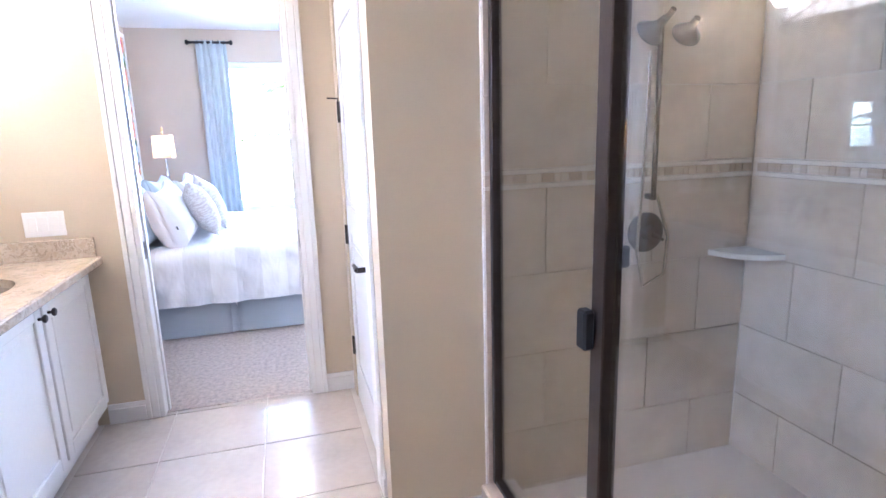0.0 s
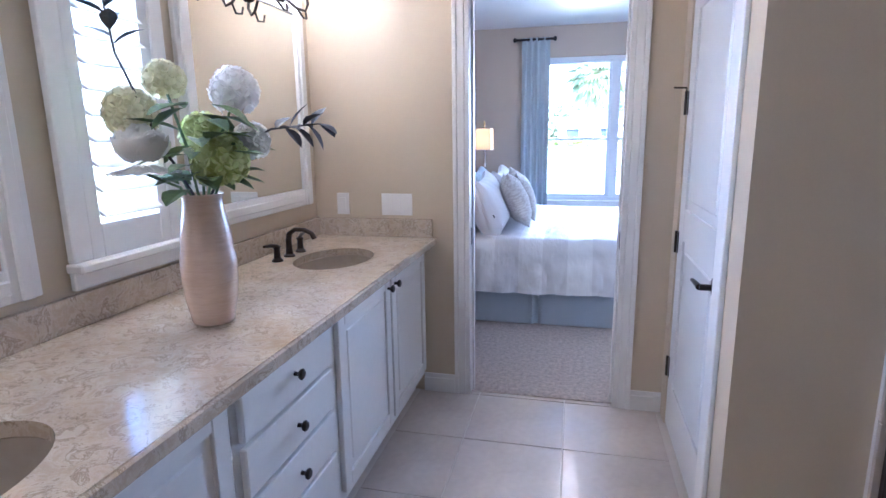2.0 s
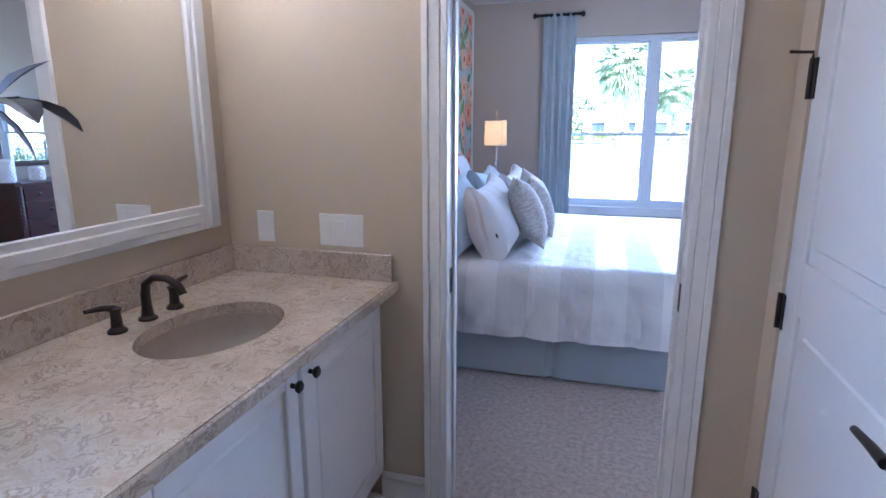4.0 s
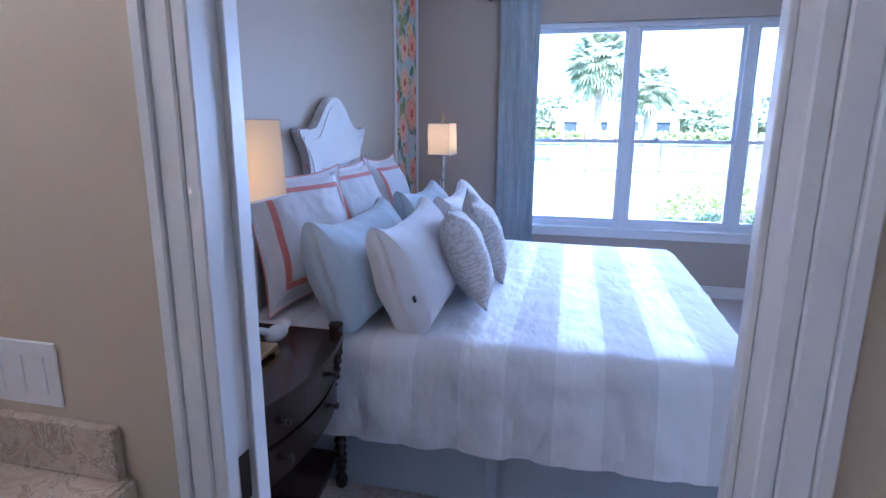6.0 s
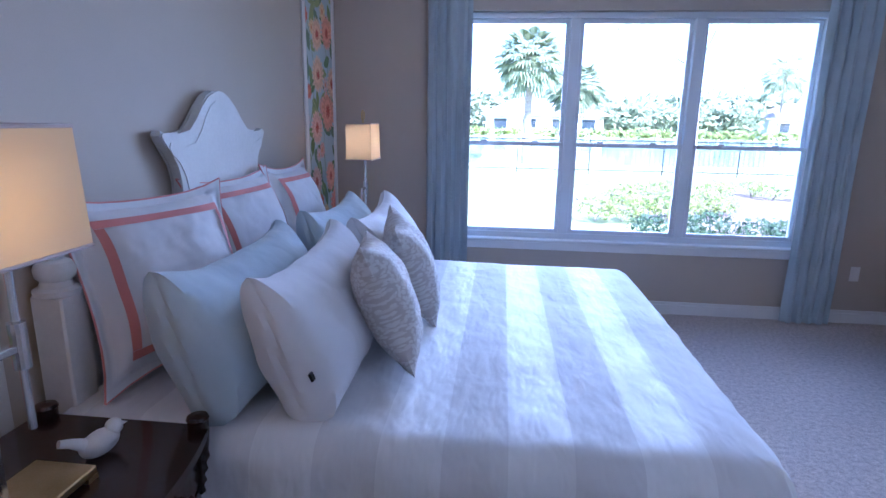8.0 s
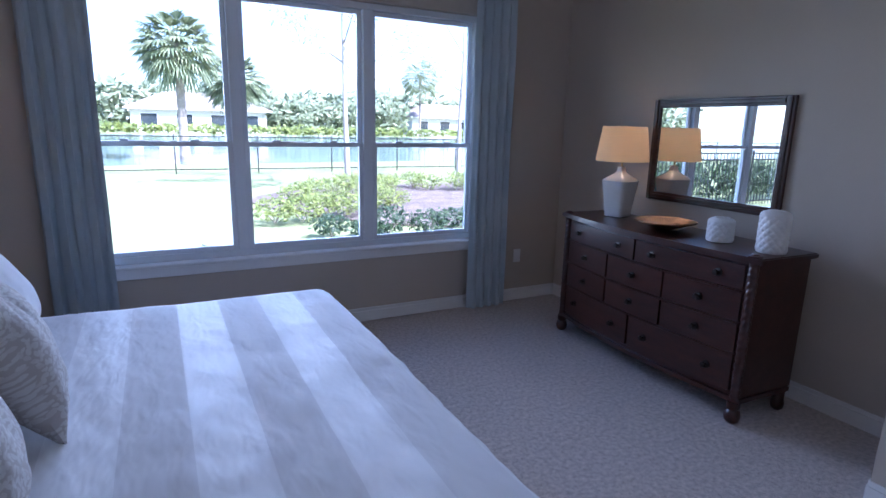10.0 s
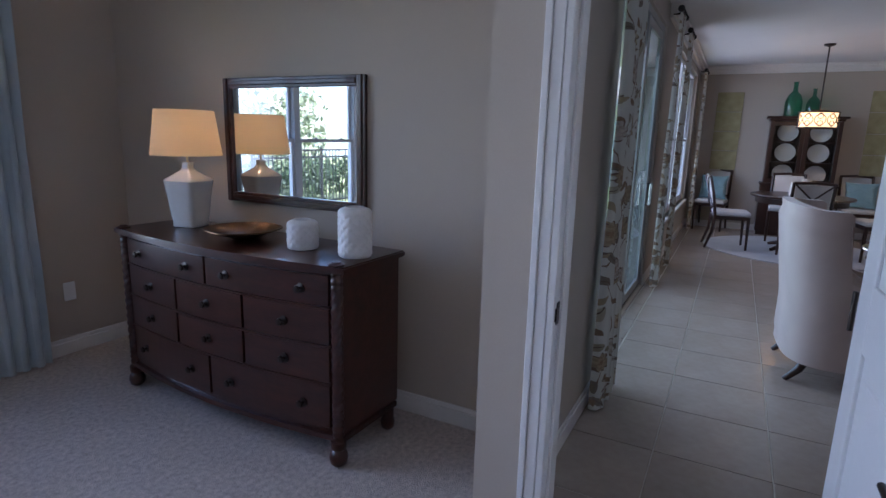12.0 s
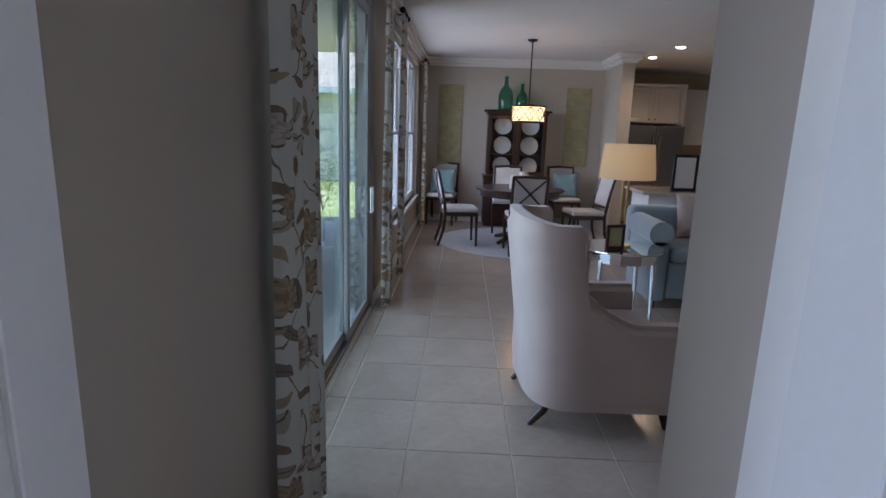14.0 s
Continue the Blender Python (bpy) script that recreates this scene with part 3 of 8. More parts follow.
# bathroom walls
structure("wall_bath_west", wall_with_holes("y", -1.06, -0.86, -0.7, 4.12, 0, CEIL, [(2.62, 2.96, 1.06, 2.2)]), PAINT_BATH, "beige painted bathroom wall behind the vanity")
structure("wall_bath_north", wall_with_holes("x", 4.12, 4.16, -1.06, 2.65, 0, CEIL, [(-0.015, 0.765, 0, DOOR_H)]), PAINT_BATH, "beige painted bathroom wall with a doorway")
structure("wall_bath_south", wall_with_holes("x", -0.9, -0.7, -1.06, 2.65, 0, CEIL), PAINT_BATH, "beige painted bathroom wall")
structure("wall_bath_east", wall_with_holes("y", 2.535, 2.65, -0.7, 4.12, 0, CEIL), PAINT_BATH, "beige painted bathroom wall")
structure("wall_closet", wall_with_holes("y", 0.985, 1.085, 3.09, 4.12, 0, CEIL, [(3.215, 4.005, 0, 2.04)]), PAINT_BATH, "beige painted partition with a linen closet door")
structure("wall_shower_end", wall_with_holes("x", 2.985, 3.09, 0.985, 2.535, 0, CEIL), PAINT_BATH, "beige painted partition beside the shower")
structure("wall_shower_near", wall_with_holes("x", 0.98, 1.10, 1.36, 2.535, 0, CEIL), PAINT_BATH, "beige painted partition at the shower")
structure("ceiling_bath", boxes((-1.06, -0.9, CEIL, 2.65, 4.16, CEIL + 0.12)), CEILING, "white textured bathroom ceiling")

# bedroom walls
WIN_X0, WIN_X1, WIN_Z0, WIN_Z1 = 0.04, 2.78, 0.56, 2.32
structure("wall_bedroom_south", wall_with_holes("x", 4.16, 4.22, -1.06, 2.98, 0, CEIL, [(-0.015, 0.765, 0, DOOR_H)]), PAINT_BED, "greige painted bedroom wall with a doorway")
structure("wall_bedroom_west", wall_with_holes("y", -1.06, -0.90, 4.22, 8.48, 0, CEIL), PAINT_BED, "greige painted bedroom wall behind the bed")
structure("wall_bedroom_north", wall_with_holes("x", 8.48, 8.70, -1.06, 3.825, 0, CEIL, [(WIN_X0, WIN_X1, WIN_Z0, WIN_Z1)]), PAINT_BED, "greige painted bedroom wall with a wide window")
structure("wall_bedroom_east", wall_with_holes("y", 3.625, 3.825, 5.575, 8.48, 0, CEIL), PAINT_BED, "greige painted bedroom wall behind the dresser")
structure("wall_bedroom_return", wall_with_holes("x", 5.45, 5.575, 2.98, 3.625, 0, CEIL), PAINT_BED, "greige painted wall return beside the door")
structure("wall_bedroom_door", wall_with_holes("y", 2.98, 3.13, 4.22, 5.45, 0, CEIL, [(4.475, 5.335, 0, DOOR_H)]), PAINT_BED, "greige painted wall with the door to the living room")
structure("ceiling_bedroom", boxes((-1.06, 4.16, CEIL, 3.13, 8.70, CEIL + 0.12), (3.13, 5.45, CEIL, 3.825, 8.70, CEIL + 0.12)), CEILING, "white textured bedroom ceiling")

# living and dining room walls
LCEIL = 2.67
structure("wall_living_north", wall_with_holes("x", 5.57, 5.72, 3.825, 12.0, 0, LCEIL, [(4.30, 7.02, 0, 2.46), (8.30, 11.30, 0.5, 2.46)]), PAINT_LIVING, "taupe painted living room wall with sliding doors")
structure("wall_living_entry", wall_with_holes("x", 5.45, 5.57, 3.625, 4.30, 0, LCEIL), PAINT_LIVING, "taupe painted wall beside the sliding doors")
structure("wall_living_passage", boxes((3.131, 4.22, 0, 3.44, 4.46, LCEIL)), PAINT_LIVING, "taupe painted wall end beside the bedroom door")
structure("wall_living_west", wall_with_holes("y", 3.20, 3.44, -3.0, 4.22, 0, LCEIL), PAINT_LIVING, "taupe painted living room wall")
structure("wall_dining_east", wall_with_holes("y", 11.9, 12.05, 2.59, 5.57, 0, LCEIL), PAINT_LIVING, "taupe painted dining room wall")
structure("wall_dining_return", wall_with_holes("x", 2.41, 2.589, 10.9, 12.05, 0, LCEIL), PAINT_LIVING, "taupe painted wall between dining room and kitchen")
structure("wall_kitchen_east", wall_with_holes("y", 13.2, 13.35, -3.0, 2.74, 0, LCEIL), PAINT_BATH, "beige painted kitchen wall")
structure("wall_kitchen_side", wall_with_holes("x", 2.59, 2.74, 12.05, 13.2, 0, LCEIL), PAINT_BATH, "beige painted kitchen wall")
structure("wall_living_south", wall_with_holes("x", -3.15, -3.0, 3.2, 13.35, 0, LCEIL), PAINT_LIVING, "taupe painted living room wall")
structure("ceiling_living", boxes((3.131, 4.22, LCEIL, 13.35, 5.449, LCEIL + 0.12), (3.83, 5.449, LCEIL, 13.35, 5.72, LCEIL + 0.12), (3.20, -3.15, LCEIL, 13.35, 4.22, LCEIL + 0.12)), CEILING, "white textured living room ceiling")

# unseen slab added over the house to keep the sky out of the rooms
structure("roof", boxes((-1.6, -3.6, 2.95, 13.8, 9.2, 3.1)), PAINT_LIVING, "unseen flat slab that blocks sky and sun above the rooms")

# floors
structure("floor_bath", boxes((-1.06, -0.9, -0.15, 2.65, 4.1595, -0.004)), GROUT, "pale grout bed under beige bathroom floor tiles")
structure("floor_bedroom", boxes((-1.06, 4.16, -0.15, 3.04, 8.70, 0.0), (3.04, 5.45, -0.15, 3.825, 8.70, 0.0)), CARPET, "beige cut pile carpet over the whole bedroom")
structure("floor_living", boxes((3.041, -3.15, -0.15, 13.35, 5.445, -0.004), (3.83, 5.446, -0.15, 13.35, 5.72, -0.004)), GROUT, "pale grout bed under taupe living room floor tiles")

# baseboards
baseboard(-0.26, 4.12, -0.086, 4.12, 0, -1)
baseboard(0.836, 4.12, 0.985, 4.12, 0, -1)
baseboard(0.985, 3.09, 1.32, 3.09, 0, -1)
baseboard(0.985, 3.09, 0.985, 3.13, -1, 0)
baseboard(-0.90, 8.48, 3.625, 8.48, 0, -1)
baseboard(3.625, 5.575, 3.625, 8.466, -1, 0)
baseboard(2.98, 5.575, 3.611, 5.575, 0, 1)
baseboard(2.98, 5.406, 2.98, 5.575, -1, 0)
baseboard(-0.90, 4.22, -0.90, 8.466, 1, 0)
baseboard(-0.886, 4.22, -0.066, 4.22, 0, 1)
baseboard(0.836, 4.22, 2.98, 4.22, 0, 1)
baseboard(3.15, 5.45, 4.30, 5.45, 0, -1)
baseboard(7.02, 5.57, 11.9, 5.57, 0, -1)
baseboard(11.9, 2.60, 11.9, 5.556, -1, 0)

# crown moulding in the living room
bm = bmesh.new()
for d, z0, z1 in ((0.03, LCEIL - 0.13, LCEIL - 0.09), (0.06, LCEIL - 0.0898, LCEIL - 0.045), (0.10, LCEIL - 0.0448, LCEIL - 0.001)):
    box(bm, 7.1, 5.569 - d, z0, 11.9 - d, 5.569, z1, 0.004)
    box(bm, 11.899 - d, 2.59, z0, 11.899, 5.569, z1, 0.004)
    # round the free end of the wall towards the kitchen
    box(bm, 10.9 - d, 2.41 - d, z0, 10.899, 2.59 + d, z1, 0.004)
    box(bm, 10.8995, 2.5895, z0, 11.898 - d, 2.59 + d, z1, 0.004)
structure("crown_moulding", bm, TRIM, "white crown moulding round the dining room ceiling")

# bathroom doorway lining and casings
door_1 = tagged(new("door_1"), "white cased doorway between bathroom and bedroom", "", "", "structure")
part("jamb", boxes((-0.015, 4.115, 0, 0.0, 4.225, DOOR_H), bevel=0.002), TRIM, door_1)
part("jamb", boxes((0.75, 4.115, 0, 0.765, 4.225, DOOR_H), bevel=0.002), TRIM, door_1)
part("head_jamb", boxes((0.0001, 4.115, DOOR_H - 0.015, 0.7499, 4.225, DOOR_H), bevel=0.002), TRIM, door_1)
part("door_stop", boxes((0.0002, 4.175, 0, 0.011, 4.205, DOOR_H - 0.016), (0.739, 4.175, 0, 0.7498, 4.205, DOOR_H - 0.016), bevel=0.002), TRIM, door_1)
casing("door_casing", door_1, "x", 4.12, -1, 0.0, 0.75, DOOR_H)
casing("door_casing", door_1, "x", 4.22, 1, 0.0, 0.75, DOOR_H)
part("strike_plate", boxes((0.0005, 4.142, 0.835, 0.0025, 4.170, 0.925), bevel=0.0008), BRONZE, door_1, "dark bronze strike plate")
part("strike_plate", boxes((0.7475, 4.142, 0.835, 0.7495, 4.170, 0.925), bevel=0.0008), BRONZE, door_1, "dark bronze strike plate")

# living room doorway lining and casings
door_2 = tagged(new("door_2"), "white cased doorway between bedroom and living room", "", "", "structure")
part("jamb", boxes((2.975, 5.32, 0, 3.135, 5.335, DOOR_H), bevel=0.002), TRIM, door_2)
part("jamb", boxes((2.975, 4.475, 0, 3.135, 4.49, DOOR_H), bevel=0.002), TRIM, door_2)
part("head_jamb", boxes((2.975, 4.4901, DOOR_H - 0.015, 3.135, 5.3199, DOOR_H), bevel=0.002), TRIM, door_2)
part("door_stop", boxes((3.025, 5.309, 0, 3.06, 5.3198, DOOR_H - 0.016), bevel=0.002), TRIM, door_2)
casing("door_casing", door_2, "y", 2.98, -1, 4.49, 5.32, DOOR_H)
casing("door_casing", door_2, "y", 3.13, 1, 4.49, 5.32, DOOR_H, width=0.085)
bm = bmesh.new()
box(bm, 2.992, 5.3165, 0.835, 3.02, 5.3195, 0.91, 0.001)
box(bm, 2.977, 5.3125, 0.85, 2.993, 5.3190, 0.895, 0.001)
part("strike_plate", bm, BRONZE, door_2, "dark bronze strike plate on the jamb")


def panelled_leaf(bm, w, h, t, panels, rail=0.11):
    """A door leaf lying in x-z from 0 to w, with raised fields between rails; panels are (low, high) heights."""
    box(bm, 0, 0, 0, rail, t, h, 0.002)
    box(bm, w - rail, 0, 0, w, t, h, 0.002)
    z = 0.0
    for lo, hi in panels:
        box(bm, rail, 0, z, w - rail, t, lo, 0.002)
        box(bm, rail, 0.009, lo, w - rail, t - 0.009, hi)
        box(bm, rail + 0.035, 0.003, lo + 0.035, w - rail - 0.035, t - 0.003, hi - 0.035, 0.012)
        z = hi
    box(bm, rail, 0, z, w - rail, t, h, 0.002)
    return bm


def lever(parent, x, y, z, side, toward):
    """A lever handle on a face: side is the way out of the face along y, toward the way of the lever along x."""
    bm = bmesh.new()
    tube(bm, [(x, y, z), (x, y + side * 0.008, z)], 0.032, 20)
    tube(bm, [(x, y + side * 0.008, z), (x, y + side * 0.05, z)], 0.011, 12)
    tube(bm, [(x, y + side * 0.05, z), (x + toward * 0.05, y + side * 0.052, z + 0.002), (x + toward * 0.115, y + side * 0.05, z - 0.004)], [0.011, 0.009, 0.007], 12)
    part("door_handle", bm, BRONZE, parent, "dark bronze lever handle", True)


# linen closet door, closed
door_3 = tagged(new("door_3"), "closed white two-panel linen closet door with a bronze lever", "", "", "structure")
door_3.matrix_basis = pose(0.992, 4.0, 0.012, 0, 0, -90)
leaf = part("door_leaf", panelled_leaf(bmesh.new(), 0.78, 2.02, 0.035, [(0.22, 0.92), (1.06, 1.88)]), DOOR_WHITE, door_3)
lever(door_3, 0.72, 0.0, 0.875, -1, -1)
for z in (0.238, 0.847, 1.463):
    bm = bmesh.new()
    tube(bm, [(-0.006, -0.008, z), (-0.006, -0.008, z + 0.10)], 0.0065, 10)
    box(bm, -0.002, -0.004, z, 0.02, -0.0005, z + 0.1, 0.0005)
    if z > 1.3:
        tube(bm, [(-0.006, -0.008, z + 0.10), (-0.006, -0.008, z + 0.115), (-0.012, -0.06, z + 0.118)], 0.004, 8)
    part("hinge", bm, BRONZE, door_3, "dark bronze hinge")
bm = bmesh.new()
box(bm, 0.782, -0.025, -0.012, 0.875, -0.0075, 2.10, 0.003)
box(bm, -0.02, -0.025, 2.035, 0.781, -0.0075, 2.10, 0.003)
part("door_casing", bm, TRIM, door_3)

# bedroom door, standing open against the wall
door_4 = tagged(new("door_4"), "open white two-panel bedroom door", "", "", "structure")
door_4.matrix_basis = pose(2.962, 4.562, 0.012, 0, 0, 181.5)
part("door_leaf", panelled_leaf(bmesh.new(), 0.76, 2.41, 0.035, [(0.24, 0.94), (1.10, 2.27)]), DOOR_WHITE, door_4)
lever(door_4, 0.70, 0.0, 0.875, -1, -1)
for z in (0.22, 0.96, 1.72, 2.2):
    bm = bmesh.new()
    tube(bm, [(-0.006, -0.006, z), (-0.006, -0.006, z + 0.10)], 0.0065, 10)
    part("hinge", bm, BRONZE, door_4, "dark bronze hinge")


def slab_window(name, label, axis_pose, w, h, cols, rail_z, sill=True):
    """Windows of single-hung sashes side by side; local x along the wall, y outwards, z up."""
    win = tagged(new(name), label, "", "", "structure")
    win.matrix_basis = axis_pose
    frame_w = 0.045
    bm = bmesh.new()
    box(bm, 0, 0, 0, w, 0.08, frame_w, 0.003)
    box(bm, 0, 0, h - frame_w, w, 0.08, h, 0.003)
    box(bm, 0, 0, frame_w, frame_w, 0.08, h - frame_w, 0.003)
    box(bm, w - frame_w, 0, frame_w, w, 0.08, h - frame_w, 0.003)
    part("window_frame", bm, VINYL, win)
    inner = (w - 2 * frame_w - (cols - 1) * 0.075) / cols
    for c in range(cols):
        x0 = frame_w + c * (inner + 0.075)
        if c:
            part("mullion", boxes((x0 - 0.075, -0.004, frame_w, x0, 0.08, h - frame_w), bevel=0.004), VINYL, win)
        for tag, z0, z1, y0 in (("lower_sash", frame_w, rail_z + 0.02, 0.008), ("upper_sash", rail_z - 0.012, h - frame_w, 0.040)):
            sash = bmesh.new()
            s = 0.032
            box(sash, x0 + 0.0005, y0, z0, x0 + s, y0 + 0.03, z1, 0.003)
            box(sash, x0 + inner - s, y0, z0, x0 + inner - 0.0005, y0 + 0.03, z1, 0.003)
            box(sash, x0 + s, y0, z0, x0 + inner - s, y0 + 0.03, z0 + s, 0.003)
            box(sash, x0 + s, y0, z1 - s, x0 + inner - s, y0 + 0.03, z1, 0.003)
            sash = part(tag, sash, VINYL, win)
            pane = part("pane", boxes((x0 + s - 0.004, y0 + 0.013, z0 + s - 0.004, x0 + inner - s + 0.004, y0 + 0.017, z1 - s + 0.004)), PANE, sash)
            pane.visible_shadow = False
        part("sash_lock", boxes((x0 + inner * 0.22, -0.004, rail_z + 0.0205, x0 + inner * 0.22 + 0.05, 0.022, rail_z + 0.032), bevel=0.003), VINYL, win)
        part("sash_lock", boxes((x0 + inner * 0.70, -0.004, rail_z + 0.0205, x0 + inner * 0.70 + 0.05, 0.022, rail_z + 0.032), bevel=0.003), VINYL, win)
    return win


window_1 = slab_window("window_1", "wide white three-part sash window over a sill", pose(WIN_X0, 8.54, WIN_Z0 + 0.02), WIN_X1 - WIN_X0, WIN_Z1 - WIN_Z0 - 0.02, 3, 0.755)
part("window_sill", boxes((-0.06, -0.085, -0.022, WIN_X1 - WIN_X0 + 0.06, -0.001, 0.0), bevel=0.005), TRIM, window_1)
part("window_apron", boxes((-0.03, -0.074, -0.085, WIN_X1 - WIN_X0 + 0.03, -0.061, -0.0225), bevel=0.003), TRIM, window_1)
window_2 = slab_window("window_2", "white sash windows in the dining room", pose(8.30, 5.62, 0.50), 3.0, 1.96, 3, 0.95)
part("window_sill", boxes((-0.05, -0.09, -0.03, 3.05, -0.001, 0.0), bevel=0.005), TRIM, window_2)

# ---- bathroom: vanity ----
def knob(parent, x, y, z):
    bm = bmesh.new()
    prof = [(0.004, 0.0), (0.007, 0.002), (0.006, 0.014), (0.015, 0.020), (0.017, 0.026), (0.012, 0.031), (0.0, 0.032)]
    lathe(bm, prof, 14)
    bmesh.ops.transform(bm, matrix=pose(x, y, z, 0, 90, 0), verts=bm.verts)
    return part("knob", bm, BRONZE, parent, "dark bronze cabinet knob", True)


def framed_front(parent, x, y0, y1, z0, z1, stile=0.055, way=1):
    """A framed door standing proud of x: a panel that carries two stiles and two rails."""
    door = part("door", boxes((x, y0 + stile, z0 + stile, x + way * 0.010, y1 - stile, z1 - stile)), CABINET_WHITE, parent)
    for a, b in ((y0, y0 + stile), (y1 - stile, y1)):
        part("stile", boxes((x, a, z0, x + way * 0.020, b, z1), bevel=0.003), CABINET_WHITE, door)
    for a, b in ((z0, z0 + stile), (z1 - stile, z1)):
        part("rail", boxes((x, y0 + stile, a, x + way * 0.0195, y1 - stile, b), bevel=0.003), CABINET_WHITE, door)
    part("raised_field", boxes((x, y0 + stile + 0.03, z0 + stile + 0.03, x + way * 0.014, y1 - stile - 0.03, z1 - stile - 0.03), bevel=0.004), CABINET_WHITE, door)
    return door


def vanity_unit(y0, y1, kind, label):
    unit = thing("vanity_cabinet", pose(0, 0, 0), label, "cabinet", "vanity cabinets under the counter")
    part("body", boxes((-0.85, y0 + 0.001, 0.10, -0.2805, y1 - 0.001, 0.66), (-0.28, y0 + 0.001, 0.10, -0.26, y1 - 0.001, 0.835)), CABINET_WHITE, unit)
    part("toe_kick", boxes((-0.85, y0 + 0.001, 0.0, -0.315, y1 - 0.001, 0.0995)), CABINET_WHITE, unit)
    if kind == "doors":
        mid = (y0 + y1) / 2
        for a, b, k in ((y0 + 0.03, mid - 0.012, mid - 0.045), (mid + 0.012, y1 - 0.03, mid + 0.045)):
            d = framed_front(unit, -0.2595, a, b, 0.14, 0.815)
            knob(d, -0.2395, k, 0.765)
    else:
        for z0, z1 in ((0.665, 0.815), (0.51, 0.65), (0.355, 0.495), (0.14, 0.34)):
            bm = bmesh.new()
            box(bm, -0.2595, y0 + 0.025, z0, -0.2395, y1 - 0.025, z1, 0.004)
            d = part("drawer", bm, CABINET_WHITE, unit)
            knob(d, -0.2395, (y0 + y1) / 2, (z0 + z1) / 2)
    return unit


vanity_unit(2.945, 4.115, "doors", "white vanity cabinet with two framed doors")
vanity_unit(2.385, 2.945, "drawers", "white vanity drawer stack with bronze knobs")
vanity_unit(1.235, 2.385, "doors", "white vanity cabinet with two framed doors")
vanity_unit(0.2, 1.235, "doors", "white vanity cabinet with two framed doors")

SINKS = ((-0.505, 3.55), (-0.47, 1.87))


def counter():
    """Marble slab with an oval hole for each basin."""
    top = thing("vanity_counter", pose(0, 0, 0.84), "cream veined marble vanity counter with backsplash", "counter")
    bm = bmesh.new()
    x0, x1 = -0.858, -0.19
    spans, y = [], 0.2
    seg = 48
    for cx, cy in sorted(SINKS, key=lambda s: s[1]):
        lo, hi = cy - 0.30, cy + 0.30
        spans.append((y, lo))
        y = hi
        for z in (0.0, 0.034):
            ring = [bm.verts.new((cx + 0.165 * math.cos(2 * math.pi * i / seg), cy + 0.225 * math.sin(2 * math.pi * i / seg), z)) for i in range(seg)]
            outer = []
            for i in range(seg):
                a = 2 * math.pi * i / seg
                c, s = math.cos(a), math.sin(a)
                k = min((x1 - cx if c > 0 else cx - x0) / max(abs(c), 1e-6), 0.30 / max(abs(s), 1e-6))
                outer.append(bm.verts.new((cx + k * c, cy + k * s, z)))
            for i in range(seg):
                bm.faces.new((ring[i], ring[(i + 1) % seg], outer[(i + 1) % seg], outer[i]))
            if z == 0.0:
                low = ring
        for i in range(seg):
            bm.faces.new((low[i], low[(i + 1) % seg], ring[(i + 1) % seg], ring[i]))
        # corners of the patch, front edge and underside
        for qx, qy in ((x0, lo), (x0, hi), (x1, lo), (x1, hi)):
            near = sorted([v for v in outer if (abs(v.co.x - qx) < 0.2 and abs(v.co.y - qy) < 0.2)], key=lambda v: (v.co.x - qx) ** 2 + (v.co.y - qy) ** 2)
            on_x = [v for v in near if abs(v.co.x - qx) < 1e-5][:1]
            on_y = [v for v in near if abs(v.co.y - qy) < 1e-5][:1]
            if on_x and on_y and on_x[0] != on_y[0]:
                bm.faces.new((on_x[0], on_y[0], bm.verts.new((qx, qy, 0.034))))
        box(bm, x1 - 0.012, lo, 0.0, x1, hi, 0.0338)
    spans.append((y, 4.118))
    for a, b in spans:
        box(bm, x0, a, 0.0, x1, b, 0.034)
    part("slab", bm, MARBLE, top)
    part("edge", boxes((x1, 0.2, -0.004, x1 + 0.012, 4.118, 0.035), bevel=0.005), MARBLE, top)
    part("backsplash", boxes((-0.858, 0.2, 0.0345, -0.838, 4.118, 0.13), bevel=0.002), MARBLE, top)
    part("side_splash", boxes((-0.8375, 4.098, 0.0345, -0.20, 4.118, 0.13), bevel=0.002), MARBLE, top)
    return top


counter()


